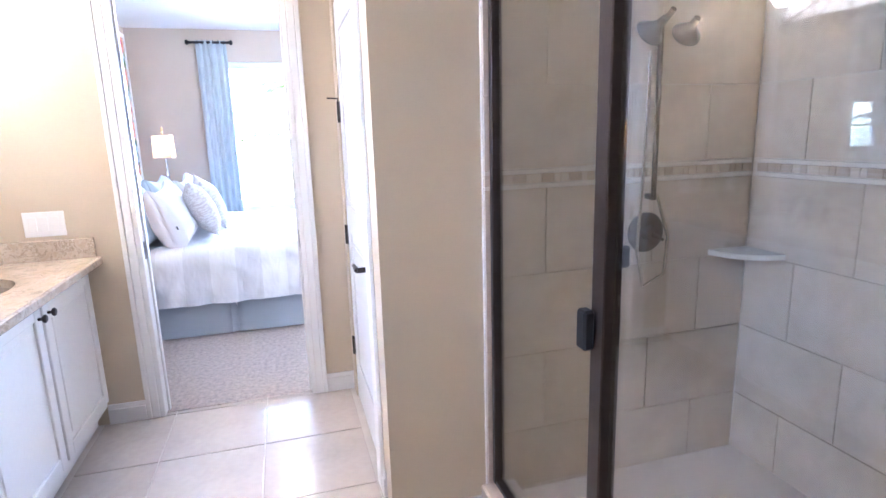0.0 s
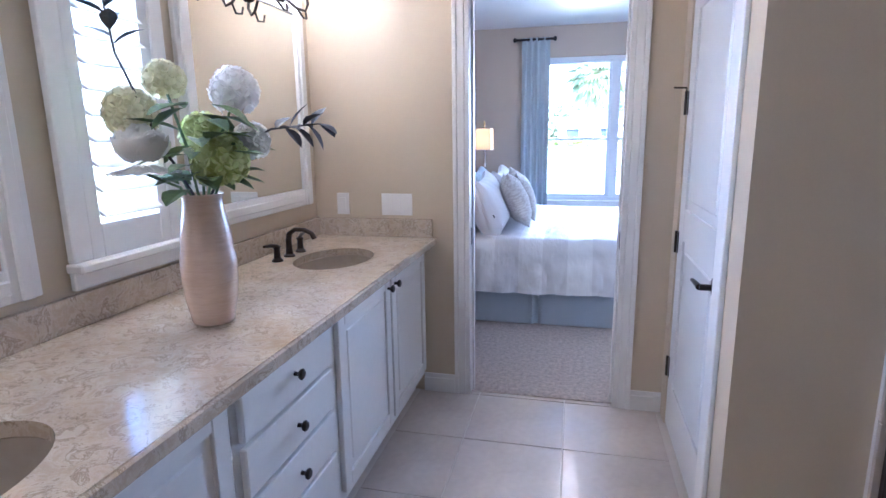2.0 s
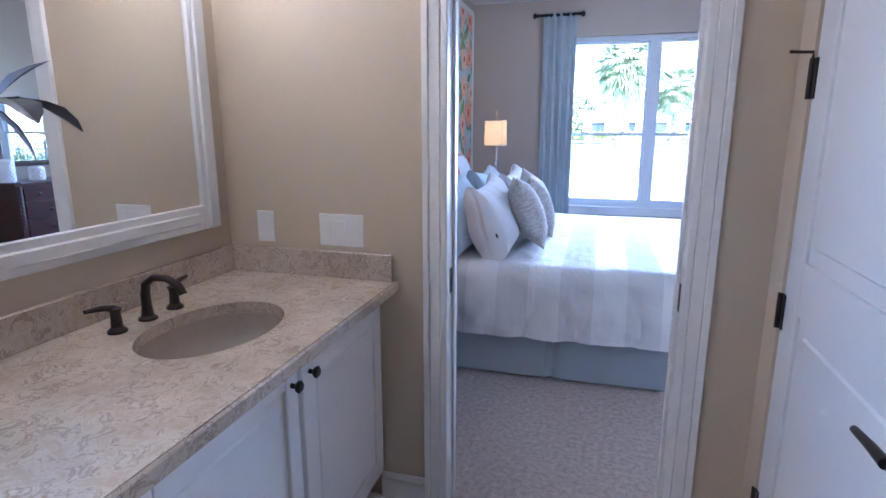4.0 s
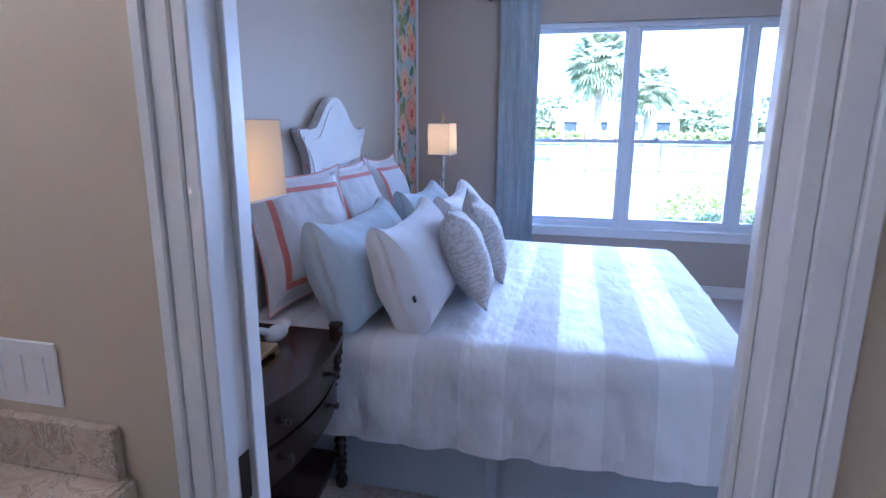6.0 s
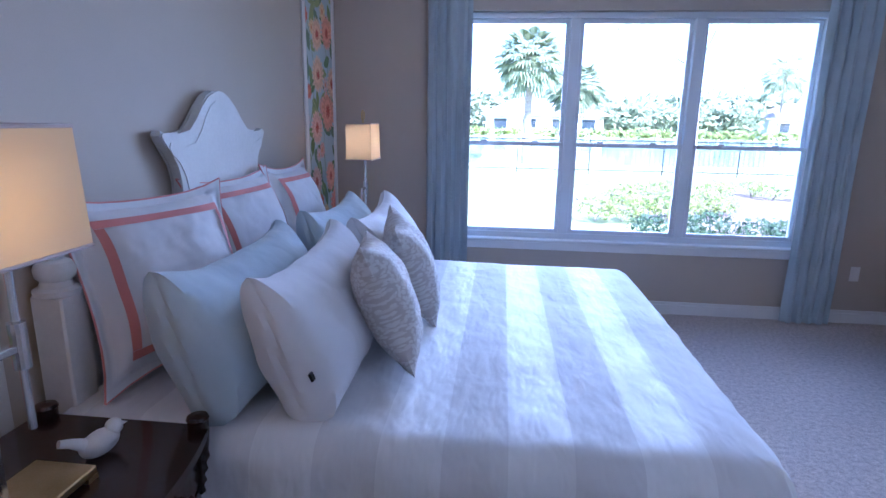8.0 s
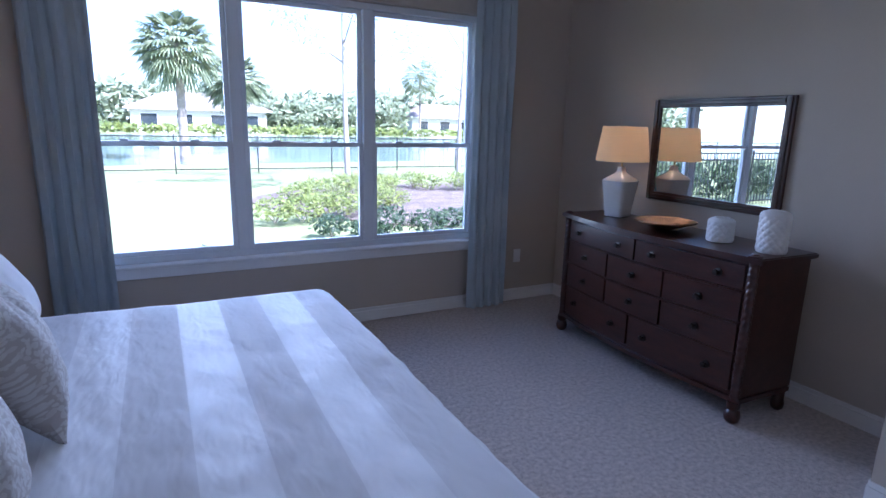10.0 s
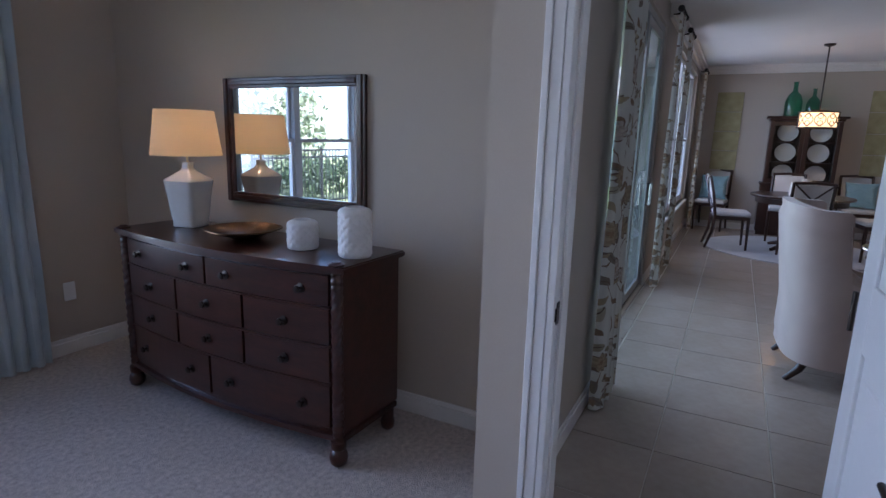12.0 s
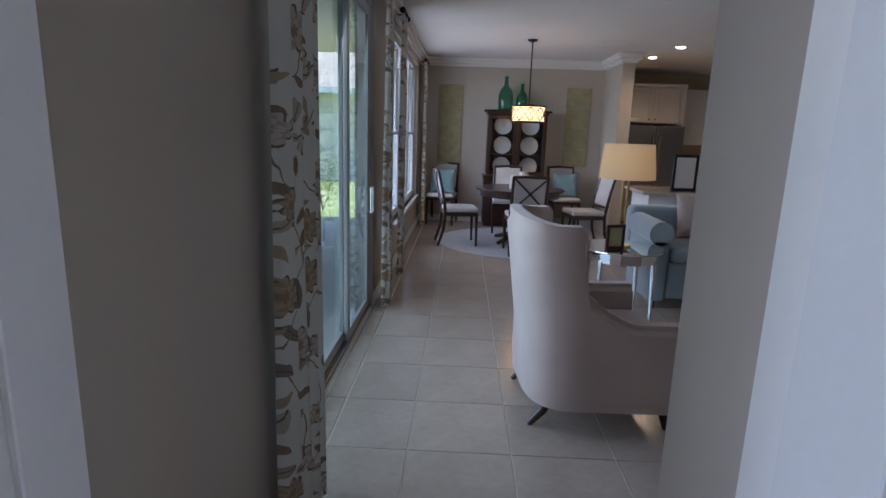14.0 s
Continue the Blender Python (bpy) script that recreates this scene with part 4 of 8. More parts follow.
def sink(cx, cy):
    s = thing("sink", pose(cx, cy, 0.842), "white oval undermount porcelain basin in the marble counter", "sink", "vanity basins")
    bm = bmesh.new()
    prof = [(1.03, 0.0), (1.0, -0.004), (0.97, -0.05), (0.85, -0.10), (0.55, -0.135), (0.10, -0.145), (0.0, -0.145)]
    rings = []
    for r, h in prof[:-1]:
        rings.append([bm.verts.new((0.165 * r * math.cos(2 * math.pi * i / 40), 0.225 * r * math.sin(2 * math.pi * i / 40), h)) for i in range(40)])
    for a, b in zip(rings, rings[1:]):
        for i in range(40):
            bm.faces.new((a[i], a[(i + 1) % 40], b[(i + 1) % 40], b[i]))
    bm.faces.new(rings[-1])
    part("basin", bm, BISCUIT, s, "", True)
    bm = bmesh.new()
    lathe(bm, [(0.022, -0.143), (0.020, -0.139), (0.0, -0.138)], 20)
    part("drain", bm, BRONZE, s, "dark bronze drain")
    f = thing("faucet", pose(-0.725, cy, 0.874), "dark bronze widespread faucet with two lever handles", "faucet", "vanity faucets")
    bm = bmesh.new()
    lathe(bm, [(0.026, 0.0), (0.026, 0.008), (0.017, 0.016), (0.014, 0.05), (0.013, 0.10)], 16)
    tube(bm, [(0, 0, 0.09), (0.006, 0, 0.13), (0.035, 0, 0.155), (0.08, 0, 0.155), (0.115, 0, 0.135), (0.128, 0, 0.105)], [0.013, 0.013, 0.0125, 0.012, 0.0115, 0.012], 12)
    bmesh.ops.scale(bm, vec=(1.0, 1.0, 0.8), verts=bm.verts)
    part("spout", bm, BRONZE, f, "", True)
    for dy in (-0.105, 0.105):
        bm = bmesh.new()
        lathe(bm, [(0.025, 0.0), (0.025, 0.006), (0.015, 0.016), (0.013, 0.055), (0.018, 0.066), (0.0, 0.075)], 16, 0, dy)
        tube(bm, [(0, dy, 0.066), (-0.01, dy + math.copysign(0.035, dy), 0.075), (-0.015, dy + math.copysign(0.075, dy), 0.078)], [0.009, 0.008, 0.006], 10)
        part("handle", bm, BRONZE, f, "", True)


for cx, cy in SINKS:
    sink(cx, cy)


def framed_mirror(name, m, w, h, border, material, label, depth=0.03, glass_back=0.012):
    """A framed wall mirror; local x along the wall, y out of the wall, z up from its lower edge."""
    mir = thing(name, m, label, "mirror")
    for tag, r in (("frame_side", (0, 0, border, h)), ("frame_side", (w - border, 0, w, h)), ("frame_rail", (border, 0, w - border, border)), ("frame_rail", (border, h - border, w - border, h))):
        bm = bmesh.new()
        x0, z0, x1, z1 = r
        box(bm, x0, 0.001, z0, x1, depth * 0.72, z1, 0.003)
        i = border * 0.28
        box(bm, x0 + (i if x1 - x0 < h else 0), 0.001, z0 + (i if z1 - z0 < x1 - x0 else 0), x1 - (i if x1 - x0 < h and x1 - x0 <= border + 1e-6 else 0), depth, z1 - (i if z1 - z0 <= border + 1e-6 else 0), 0.004)
        part(tag, bm, material, mir)
    part("glass", boxes((border - 0.006, 0.002, border - 0.006, w - border + 0.006, glass_back, h - border + 0.006)), MIRROR, mir, "clear silvered glass")
    return mir


framed_mirror("vanity_mirror", pose(-0.86, 4.045, 1.055, 0, 0, -90), 0.96, 1.02, 0.085, TRIM, "white framed vanity mirror above the basin")
framed_mirror("vanity_mirror", pose(-0.86, 2.46, 1.0, 0, 0, -90), 1.30, 1.07, 0.085, TRIM, "white framed vanity mirror beside the window")

# ---- bedroom ----
BED_Y0, BED_Y1, BED_X0, BED_X1, BED_Z = 5.29, 7.42, -0.80, 1.245, 0.657
BED_MID = (BED_Y0 + BED_Y1) / 2


def n3(x, y, z, s):
    return noise.noise(Vector((x * s, y * s, z * s)))


def bed():
    b = thing("bed", pose(0, 0, 0), "king bed with white satin-striped duvet and pale blue skirt", "bed")
    # headboard with an arched, pointed crest
    half = [(0.0, 1.615), (0.05, 1.612), (0.10, 1.592), (0.15, 1.545), (0.20, 1.485), (0.26, 1.438), (0.34, 1.425), (0.41, 1.43), (0.455, 1.445), (0.465, 1.425), (0.45, 1.40), (0.40, 1.365), (0.36, 1.31), (0.34, 1.24), (0.345, 1.16), (0.40, 1.10), (0.55, 1.07), (0.75, 1.06), (0.93, 1.05), (0.96, 1.03), (0.96, 0.35)]
    c = BED_MID + 0.13
    outline = [(c + u, v) for u, v in half] + [(c - u, v) for u, v in reversed(half[1:])]
    bm = prism(bmesh.new(), outline, "x", -0.888, -0.838)
    bmesh.ops.bevel(bm, geom=[e for e in bm.edges if abs(e.verts[0].co.x - e.verts[1].co.x) < 1e-6], offset=0.008, segments=2, affect="EDGES")
    part("headboard", bm, HEADBOARD, b, "chalk white headboard with an arched crest")
    field = [(u * 0.90, v - 0.045) for u, v in half[:-2]] + [(0.90, 0.36)]
    inset = [(c + u, v) for u, v in field] + [(c - u, v) for u, v in reversed(field[1:])]
    part("inner_panel", prism(bmesh.new(), inset, "x", -0.8375, -0.834), HEADBOARD, b)
    for y in (c - 1.04, c + 1.04):
        bm = bmesh.new()
        box(bm, -0.885, y - 0.05, 0.0, -0.785, y + 0.05, 0.99, 0.006)
        lathe(bm, [(0.062, 0.99), (0.062, 1.005), (0.045, 1.012), (0.040, 1.03), (0.052, 1.042), (0.055, 1.065), (0.045, 1.085), (0.028, 1.092), (0.030, 1.105), (0.018, 1.125), (0.0, 1.13)], 20, -0.835, y)
        part("post", bm, HEADBOARD, b, "turned white bedpost", True)
    part("mattress", boxes((BED_X0, BED_Y0 + 0.05, 0.30, BED_X1 - 0.05, BED_Y1 - 0.05, 0.60), bevel=0.04), LINEN, b)
    part("box_spring", boxes((BED_X0, BED_Y0 + 0.06, 0.12, BED_X1 - 0.06, BED_Y1 - 0.06, 0.299), bevel=0.01), LINEN, b)
    for x in (BED_X0 + 0.1, BED_X1 - 0.15):
        for y in (BED_Y0 + 0.15, BED_Y1 - 0.15):
            part("leg", boxes((x - 0.03, y - 0.03, 0, x + 0.03, y + 0.03, 0.12), bevel=0.004), DARKWOOD, b)

    # the duvet: a top with rounded edges that hang over three sides
    r = 0.11
    x0, x1, y0, y1 = BED_X0, BED_X1 - r, BED_Y0 + r, BED_Y1 - r
    ring = []
    nx, ny, nc = 64, 60, 10
    for i in range(nx + 1):
        ring.append(((x0 + (x1 - x0) * i / nx, y0), -90.0))
    for k in range(1, nc):
        ring.append(((x1, y0), -90.0 + 90 * k / nc))
    for i in range(ny + 1):
        ring.append(((x1, y0 + (y1 - y0) * i / ny), 0.0))
    for k in range(1, nc):
        ring.append(((x1, y1), 90.0 * k / nc))
    for i in range(nx + 1):
        ring.append(((x1 + (x0 - x1) * i / nx, y1), 90.0))
    bm = bmesh.new()

    def dimple(x, y):
        soft = 0.011 * n3(x, y, 0.3, 1.7) + 0.005 * n3(x, y, 4.0, 5.5)
        # short creases, here and there, that run across the bed's width and slant towards its foot
        total = soft
        for k in range(3):
            qx, qy = x * 0.9 - y * (0.35 - 0.3 * k), y * 0.8 + x * (0.3 - 0.25 * k)
            line = abs(n3(qx * 1.2 + 3.0 * k, qy * 0.55, 1.0 + k, 5.0))
            some = max(0.0, n3(x, y, 9.0 + 4.0 * k, 2.6) - 0.08)
            total += some * (0.020 * max(0.0, 0.20 - line) / 0.20 - 0.026 * max(0.0, 0.07 - line) / 0.07)
        return total

    drops = [0.0, 0.035, 0.07, 0.105, 0.14, 0.173, 0.21, 0.25, 0.29, 0.33, 0.37, 0.40, 0.42, 0.44, 0.455]
    rows = []
    for d in drops:
        row = []
        for k, ((qx, qy), a) in enumerate(ring):
            ex, ey = math.cos(radians(a)), math.sin(radians(a))
            along = qx * abs(ey) + qy * abs(ex) + a * 0.01
            drop = d
            if d <= r * math.pi / 2:
                ang = d / r
                out, z = r * math.sin(ang), BED_Z - r * (1 - math.cos(ang))
            else:
                hang = drop - r * math.pi / 2
                out, z = r + 0.10 * hang, BED_Z - r - hang
            f = min(1.0, d / 0.3)
            fold = f * (0.026 * n3(along, d * 0.8, 2.0, 4.5) + 0.012 * n3(along * 1.6, d * 2.0, 6.0, 6.0) + 0.018 * f - 0.020 * max(0.0, 0.10 - abs(n3(along + 0.4 * d, 0.5 * d, 8.0, 5.0))) / 0.10)
            z += f * 0.012 * n3(along, 3.0, 0.0, 2.5)
            px, py = qx + ex * (out + fold), qy + ey * (out + fold)
            row.append(bm.verts.new((px, py, z + (1 - f) * dimple(px, py))))
        rows.append(row)
    for a, b2 in zip(rows, rows[1:]):
        for i in range(len(ring) - 1):
            bm.faces.new((a[i], a[i + 1], b2[i + 1], b2[i]))
    # the flat top, sharing its edge points
    top = [[None] * (ny + 1) for _ in range(nx + 1)]
    for i in range(nx + 1):
        top[i][0] = rows[0][i]
        top[i][ny] = rows[0][len(ring) - 1 - i]
    off = nx + nc
    for j in range(ny + 1):
        top[nx][j] = rows[0][off + j] if 0 < j < ny else top[nx][j]
    for i in range(nx):
        for j in range(1, ny):
            x, y = x0 + (x1 - x0) * i / nx, y0 + (y1 - y0) * j / ny
            top[i][j] = bm.verts.new((x, y, BED_Z + dimple(x, y)))
    for i in range(nx):
        for j in range(ny):
            quad = [top[i][j], top[i + 1][j], top[i + 1][j + 1], top[i][j + 1]]
            bm.faces.new(quad)
    bmesh.ops.remove_doubles(bm, verts=bm.verts, dist=0.0004)
    part("duvet", bm, DUVET, b, "white duvet with satin stripes", True)

    # the skirt: flat panels with an inverted pleat in the middle of each side
    def skirt(name, p0, p1, out, pleats):
        bm = bmesh.new()
        d = Vector((p1[0] - p0[0], p1[1] - p0[1], 0))
        length = d.length
        d.normalize()
        o = Vector((out[0], out[1], 0))
        n = 90

        def at(u, v):
            s = u * length
            depth = 0.0
            for pl in pleats:
                q = abs(s - pl * length)
                if q < 0.035:
                    depth = -0.028 * (1 - q / 0.035)
                elif q < 0.05:
                    depth = 0.006
            flare = (1 - v) * (0.02 + 0.008 * n3(s, 0, 0, 4.0))
            z = 0.012 + v * 0.28
            return Vector((p0[0], p0[1], 0)) + d * s + o * (depth + flare) + Vector((0, 0, z))
        sheet(bm, n, 8, at)
        part(name, bm, SKIRT, b, "pale blue pleated bed skirt", True)
    skirt("skirt_panel", (BED_X0, BED_Y0 + 0.045), (BED_X1 - 0.045, BED_Y0 + 0.045), (0, -1), (0.54,))
    skirt("skirt_panel", (BED_X1 - 0.045, BED_Y0 + 0.045), (BED_X1 - 0.045, BED_Y1 - 0.045), (1, 0), (0.5,))
    skirt("skirt_panel", (BED_X1 - 0.045, BED_Y1 - 0.045), (BED_X0, BED_Y1 - 0.045), (0, 1), (0.46,))
    return b


bed()


def pillow_mesh(w, h, t, seed, pinch=0.82, flange=0.0, n=34, blunt=3.2, sag=0.0):
    """A stuffed pillow in x (width) and z (height), thick along y; flange is the flat border, sag moves the stuffing down."""
    bm = bmesh.new()

    def at(side):
        def f(u, v):
            a, b = 2 * u - 1, 2 * v - 1
            ca, cb = a / (1 - flange / w * 2), b / (1 - flange / h * 2)
            cb2 = cb + sag * (1 - cb * cb)
            body = max(0.0, 1 - abs(ca) ** blunt) * max(0.0, 1 - abs(cb2) ** 2.3)
            full = min(1.0, body * 2.5)
            y = side * (t / 2 * body ** 0.62 + 0.0025)
            y += side * 0.010 * n3(a + seed, b, side, 2.2) * full
            # creases that run in from the corners and from the seam
            for ex, ez in ((-1, -1), (1, -1), (-1, 1), (1, 1)):
                dx, dz = a - ex, b - ez
                far = math.hypot(dx, dz)
                y -= side * 0.010 * full * max(0.0, 1 - far / 0.9) * max(0.0, math.sin(9.0 * math.atan2(dz, dx) + seed * 3)) ** 2
            y -= side * 0.007 * max(0.0, 0.10 - abs(n3(a * 0.9 + seed, b * 1.5, 5.0 * side, 2.4))) / 0.10 * full
            k = 1 - (1 - pinch) * (1 - abs(b) ** 2.6) * abs(a) ** 2 * 0.5
            kz = 1 - (1 - pinch) * (1 - abs(a) ** 2.6) * abs(b) ** 2 * 0.5
            wob = 0.005 * n3(a * 2 + seed, b * 2, 0.0, 2.0)
            return Vector((a * w / 2 * k + wob, y, h / 2 + b * h / 2 * kz + wob))
        return f
    sheet(bm, n, n, at(-1))
    sheet(bm, n, n, at(1))
    bmesh.ops.remove_doubles(bm, verts=bm.verts, dist=0.0056)
    return bm


def cased_pillow_mesh(w, h, t, seed, n=40):
    """A pillow in a case: a teardrop section with a crisp top seam, pulled corners and flat puffed ends with a fold."""
    bm = bmesh.new()

    def section(b):
        q = (b + 1) / 2
        return t * 1.72 * max(0.0, q) ** 0.36 * max(0.0, 1 - q) ** 0.58

    def at(side):
        def f(u, v):
            a, b = 2 * u - 1, 2 * v - 1
            end = 1 - 0.34 * max(0.0, (abs(a) - 0.45) / 0.55) ** 2.2
            y = side * (section(b) / 2 * end + 0.002)
            full = min(1.0, section(b) / t * 1.6)
            y += side * full * (0.014 * n3(a * 1.4 + seed, b, side, 1.6) + 0.007 * n3(a * 3 + seed, b * 1.4, 2 * side, 1.8))
            top = (b + 1) / 2
            ear = 0.030 * abs(a) ** 5 * top - 0.012 * abs(a) ** 5 * (1 - top)
            droop = 0.022 * (1 - a * a) * top + 0.010 * n3(a * 2, seed, 0.0, 1.5) * top
            return Vector((a * w / 2 * (1 - 0.03 * (1 - b * b)) + 0.008 * n3(b * 1.5, seed, a, 1.3), y, h / 2 + b * h / 2 + ear - droop))
        return f
    front, back = at(-1), at(1)
    sheet(bm, n, n, front)
    sheet(bm, n, n, back)
    for u, out in ((0.0, -1), (1.0, 1)):
        def cap(p, v):
            puff = 0.045 * math.sin(math.pi * p) * math.sin(math.pi * min(1.0, v * 1.05)) ** 0.7
            fold = 0.020 * max(0.0, 1 - abs(p - 0.55 + 0.35 * (v - 0.5)) / 0.12) * math.sin(math.pi * v)
            return front(u, v).lerp(back(u, v), p) + Vector((out * (puff - fold), 0, 0))
        sheet(bm, 12, n, cap)
    bmesh.ops.remove_doubles(bm, verts=bm.verts, dist=0.003)
    return bm


def pillow(m, w, h, t, material, label, seed, pinch=0.82, flange=0.0, ribbon=None, tassel=False, group="pillows on the bed", cased=False):
    p = thing("pillow", m, label, "pillow", group)
    part("cover", cased_pillow_mesh(w, h, t, seed) if cased else pillow_mesh(w, h, t, seed, pinch, flange), material, p, "", True)
    if ribbon:
        # a flat ribbon sewn on the front, set in from the edge
        i, rw = ribbon

        def front(x, z):
            a, b = 2 * x / w, 2 * z / h - 1
            ca, cb = a / (1 - flange / w * 2), b / (1 - flange / h * 2)
            body = max(0.0, 1 - abs(ca) ** 3.2) * max(0.0, 1 - abs(cb) ** 2.3)
            y = -(t / 2 * body ** 0.62 + 0.0025)
            y += -0.010 * n3(a + seed, b, -1, 2.2) * min(1.0, body * 2.5)
            k = 1 - (1 - pinch) * (1 - abs(b) ** 2.6) * abs(a) ** 2 * 0.5
            kz = 1 - (1 - pinch) * (1 - abs(a) ** 2.6) * abs(b) ** 2 * 0.5
            return Vector((x * k, y - 0.004, h / 2 + b * h / 2 * kz))
        bars = (("x", h - i - rw, h - i), ("x", i, i + rw), ("z", -w / 2 + i, -w / 2 + i + rw), ("z", w / 2 - i - rw, w / 2 - i))
        for ax, lo, hi in bars:
            bm = bmesh.new()
            if ax == "x":
                sheet(bm, 24, 2, lambda u, v: front(-w / 2 + i + u * (w - 2 * i), lo + v * (hi - lo)))
            else:
                sheet(bm, 2, 24, lambda u, v: front(lo + u * (hi - lo), i + rw + 0.001 + v * (h - 2 * i - 2 * rw - 0.002)))
            part("ribbon", bm, CORAL, p, "coral ribbon border", True)
    if flange and ribbon:
        bm = bmesh.new()
        loop = [(-w / 2, 0, 0), (w / 2, 0, 0), (w / 2, 0, h), (-w / 2, 0, h)]
        for k in range(4):
            a, b2 = Vector(loop[k]), Vector(loop[(k + 1) % 4])
            pts = []
            for q in range(9):
                u = q / 8
                c = a.lerp(b2, u)
                xx, zz = 2 * c.x / w, 2 * c.z / h - 1
                kx = 1 - (1 - pinch) * (1 - abs(zz) ** 2.6) * abs(xx) ** 2 * 0.5
                kz = 1 - (1 - pinch) * (1 - abs(xx) ** 2.6) * abs(zz) ** 2 * 0.5
                pts.append((c.x * kx, 0, h / 2 + zz * h / 2 * kz))
            tube(bm, pts, 0.0035, 6)
        part("piping", bm, CORAL, p, "coral piped edge")
    if tassel:
        bm = bmesh.new()
        tube(bm, [(0.47 * w, -0.02, 0.02), (0.47 * w, 0.02, 0.02)], 0.014, 8)
        part("knot", bm, material, p)
    return p


def rest(x, y, z, turn=90.0, lean=20.0, roll=0.0):
    """Stands on the bed facing its foot (+x), leaning back by some degrees."""
    return Matrix.Translation((x, y, z)) @ pose(0, 0, 0, 0, 0, turn) @ pose(0, 0, 0, -lean, 0, 0) @ pose(0, 0, 0, 0, roll, 0)


Z = BED_Z + 0.004
# three large shams against the headboard
for x, y, s, turn, lean in ((-0.60, 5.74, 1.0, 74, 17), (-0.62, 6.46, 2.0, 84, 19), (-0.62, 7.10, 3.0, 92, 17)):
    pillow(rest(x, y, Z, turn, lean, 2 * math.sin(s * 3)), 0.70, 0.63, 0.21, LINEN, "large white square sham with coral ribbon border", s, 0.72, 0.04, (0.085, 0.03))
# two long aqua pillows, then two white ones, all in open-ended cases
for x, y, s in ((-0.32, 5.80, 4.0), (-0.30, 6.86, 5.0)):
    pillow(rest(x, y, Z, 92, 22, 1), 0.90, 0.43, 0.30, BLUE_PILLOW, "pale aqua cotton pillow leaning on the shams", s, cased=True)
for x, y, s in ((-0.07, 5.84, 6.0), (-0.05, 6.82, 7.0)):
    p = pillow(rest(x, y, Z, 92, 23, -1), 0.86, 0.43, 0.29, LINEN, "white cotton pillow with an open hemmed end", s, cased=True)
    part("care_tag", boxes((-0.464, -0.060, 0.13, -0.444, -0.052, 0.154), bevel=0.001), BLACK, p, "small dark sewn care tag")
# two patterned cushions in front
pillow(rest(0.14, 5.90, Z, 103, 22, 5), 0.47, 0.47, 0.19, PATTERN, "taupe and white damask cushion with a knotted corner", 8.0, 0.74, 0, None, True)
pillow(rest(0.14, 6.42, Z, 102, 22, -4), 0.47, 0.47, 0.19, PATTERN, "taupe and white damask cushion with a knotted corner", 11.0, 0.74, 0, None, True)


def turned_leg(bm, x, y, top, base=0.0):
    prof = [(0.016, 0.0), (0.024, 0.012), (0.026, 0.04), (0.018, 0.058), (0.014, 0.07), (0.022, 0.085)]
    k = 0.10
    while k < top - base - 0.09:
        prof += [(0.020, k), (0.0255, k + 0.014), (0.020, k + 0.028)]
        k += 0.032
    prof += [(0.024, top - base - 0.07), (0.027, top - base - 0.03), (0.027, top - base)]
    lathe(bm, prof, 14, x, y, base)


def bow(y, y0, y1, depth):
    u = (2 * (y - y0) / (y1 - y0) - 1)
    return depth * (1 - u * u)


def bow_front_box(bm, xb, xf, y0, y1, z0, z1, depth, n=16):
    """A box whose front (+x) swells outward by depth in the middle."""
    outline = [(xb, y0), (xb, y1)] + [(xf + bow(y1 + (y0 - y1) * i / n, y0, y1, depth), y1 + (y0 - y1) * i / n) for i in range(n + 1)]
    return prism(bm, outline, "z", z0, z1)


def nightstand(m, label):
    """Bow-fronted bedside table, 0.62 wide; origin on the floor at the wall, middle of its width; front is +x."""
    t = thing("nightstand", m, label, "nightstand", "bedside tables")
    bm = bow_front_box(bmesh.new(), 0.0, 0.50, -0.35, 0.35, 0.655, 0.680, 0.06)
    bmesh.ops.bevel(bm, geom=[e for e in bm.edges if e.verts[0].co.z == e.verts[1].co.z], offset=0.004, segments=2, affect="EDGES")
    part("top", bm, SHADED_MAHOGANY, t)
    part("case", bow_front_box(bmesh.new(), 0.01, 0.470, -0.325, 0.325, 0.39, 0.6545, 0.055), SHADED_MAHOGANY, t)
    for z0, z1 in ((0.53, 0.635), (0.405, 0.515)):
        d = part("drawer", bow_front_box(bmesh.new(), 0.47, 0.482, -0.312, 0.312, z0, z1, 0.055), SHADED_MAHOGANY, t)
        for y in (-0.17, 0.17):
            bm = bmesh.new()
            lathe(bm, [(0.009, 0), (0.006, 0.012), (0.014, 0.022), (0.010, 0.030), (0.0, 0.031)], 12)
            bmesh.ops.transform(bm, matrix=pose(0.482 + bow(y, -0.312, 0.312, 0.055), y, (z0 + z1) / 2, 0, 90, 0), verts=bm.verts)
            part("knob", bm, BRONZE, d, "dark bronze knob", True)
    part("shelf", bow_front_box(bmesh.new(), 0.01, 0.46, -0.325, 0.325, 0.14, 0.165, 0.05), SHADED_MAHOGANY, t)
    for x in (0.035, 0.478):
        for y in (-0.335, 0.335):
            bm = bmesh.new()
            turned_leg(bm, x, y, 0.70)
            lathe(bm, [(0.027, 0.0), (0.030, 0.006), (0.026, 0.014), (0.0, 0.018)], 14, x, y, 0.70)
            part("leg", bm, SHADED_MAHOGANY, t, "turned mahogany leg", True)
    return t


nightstand(pose(-0.825, 4.965, 0), "dark mahogany bow-front nightstand with turned legs")
nightstand(pose(-0.885, 7.86, 0), "dark mahogany bow-front nightstand beside the window")


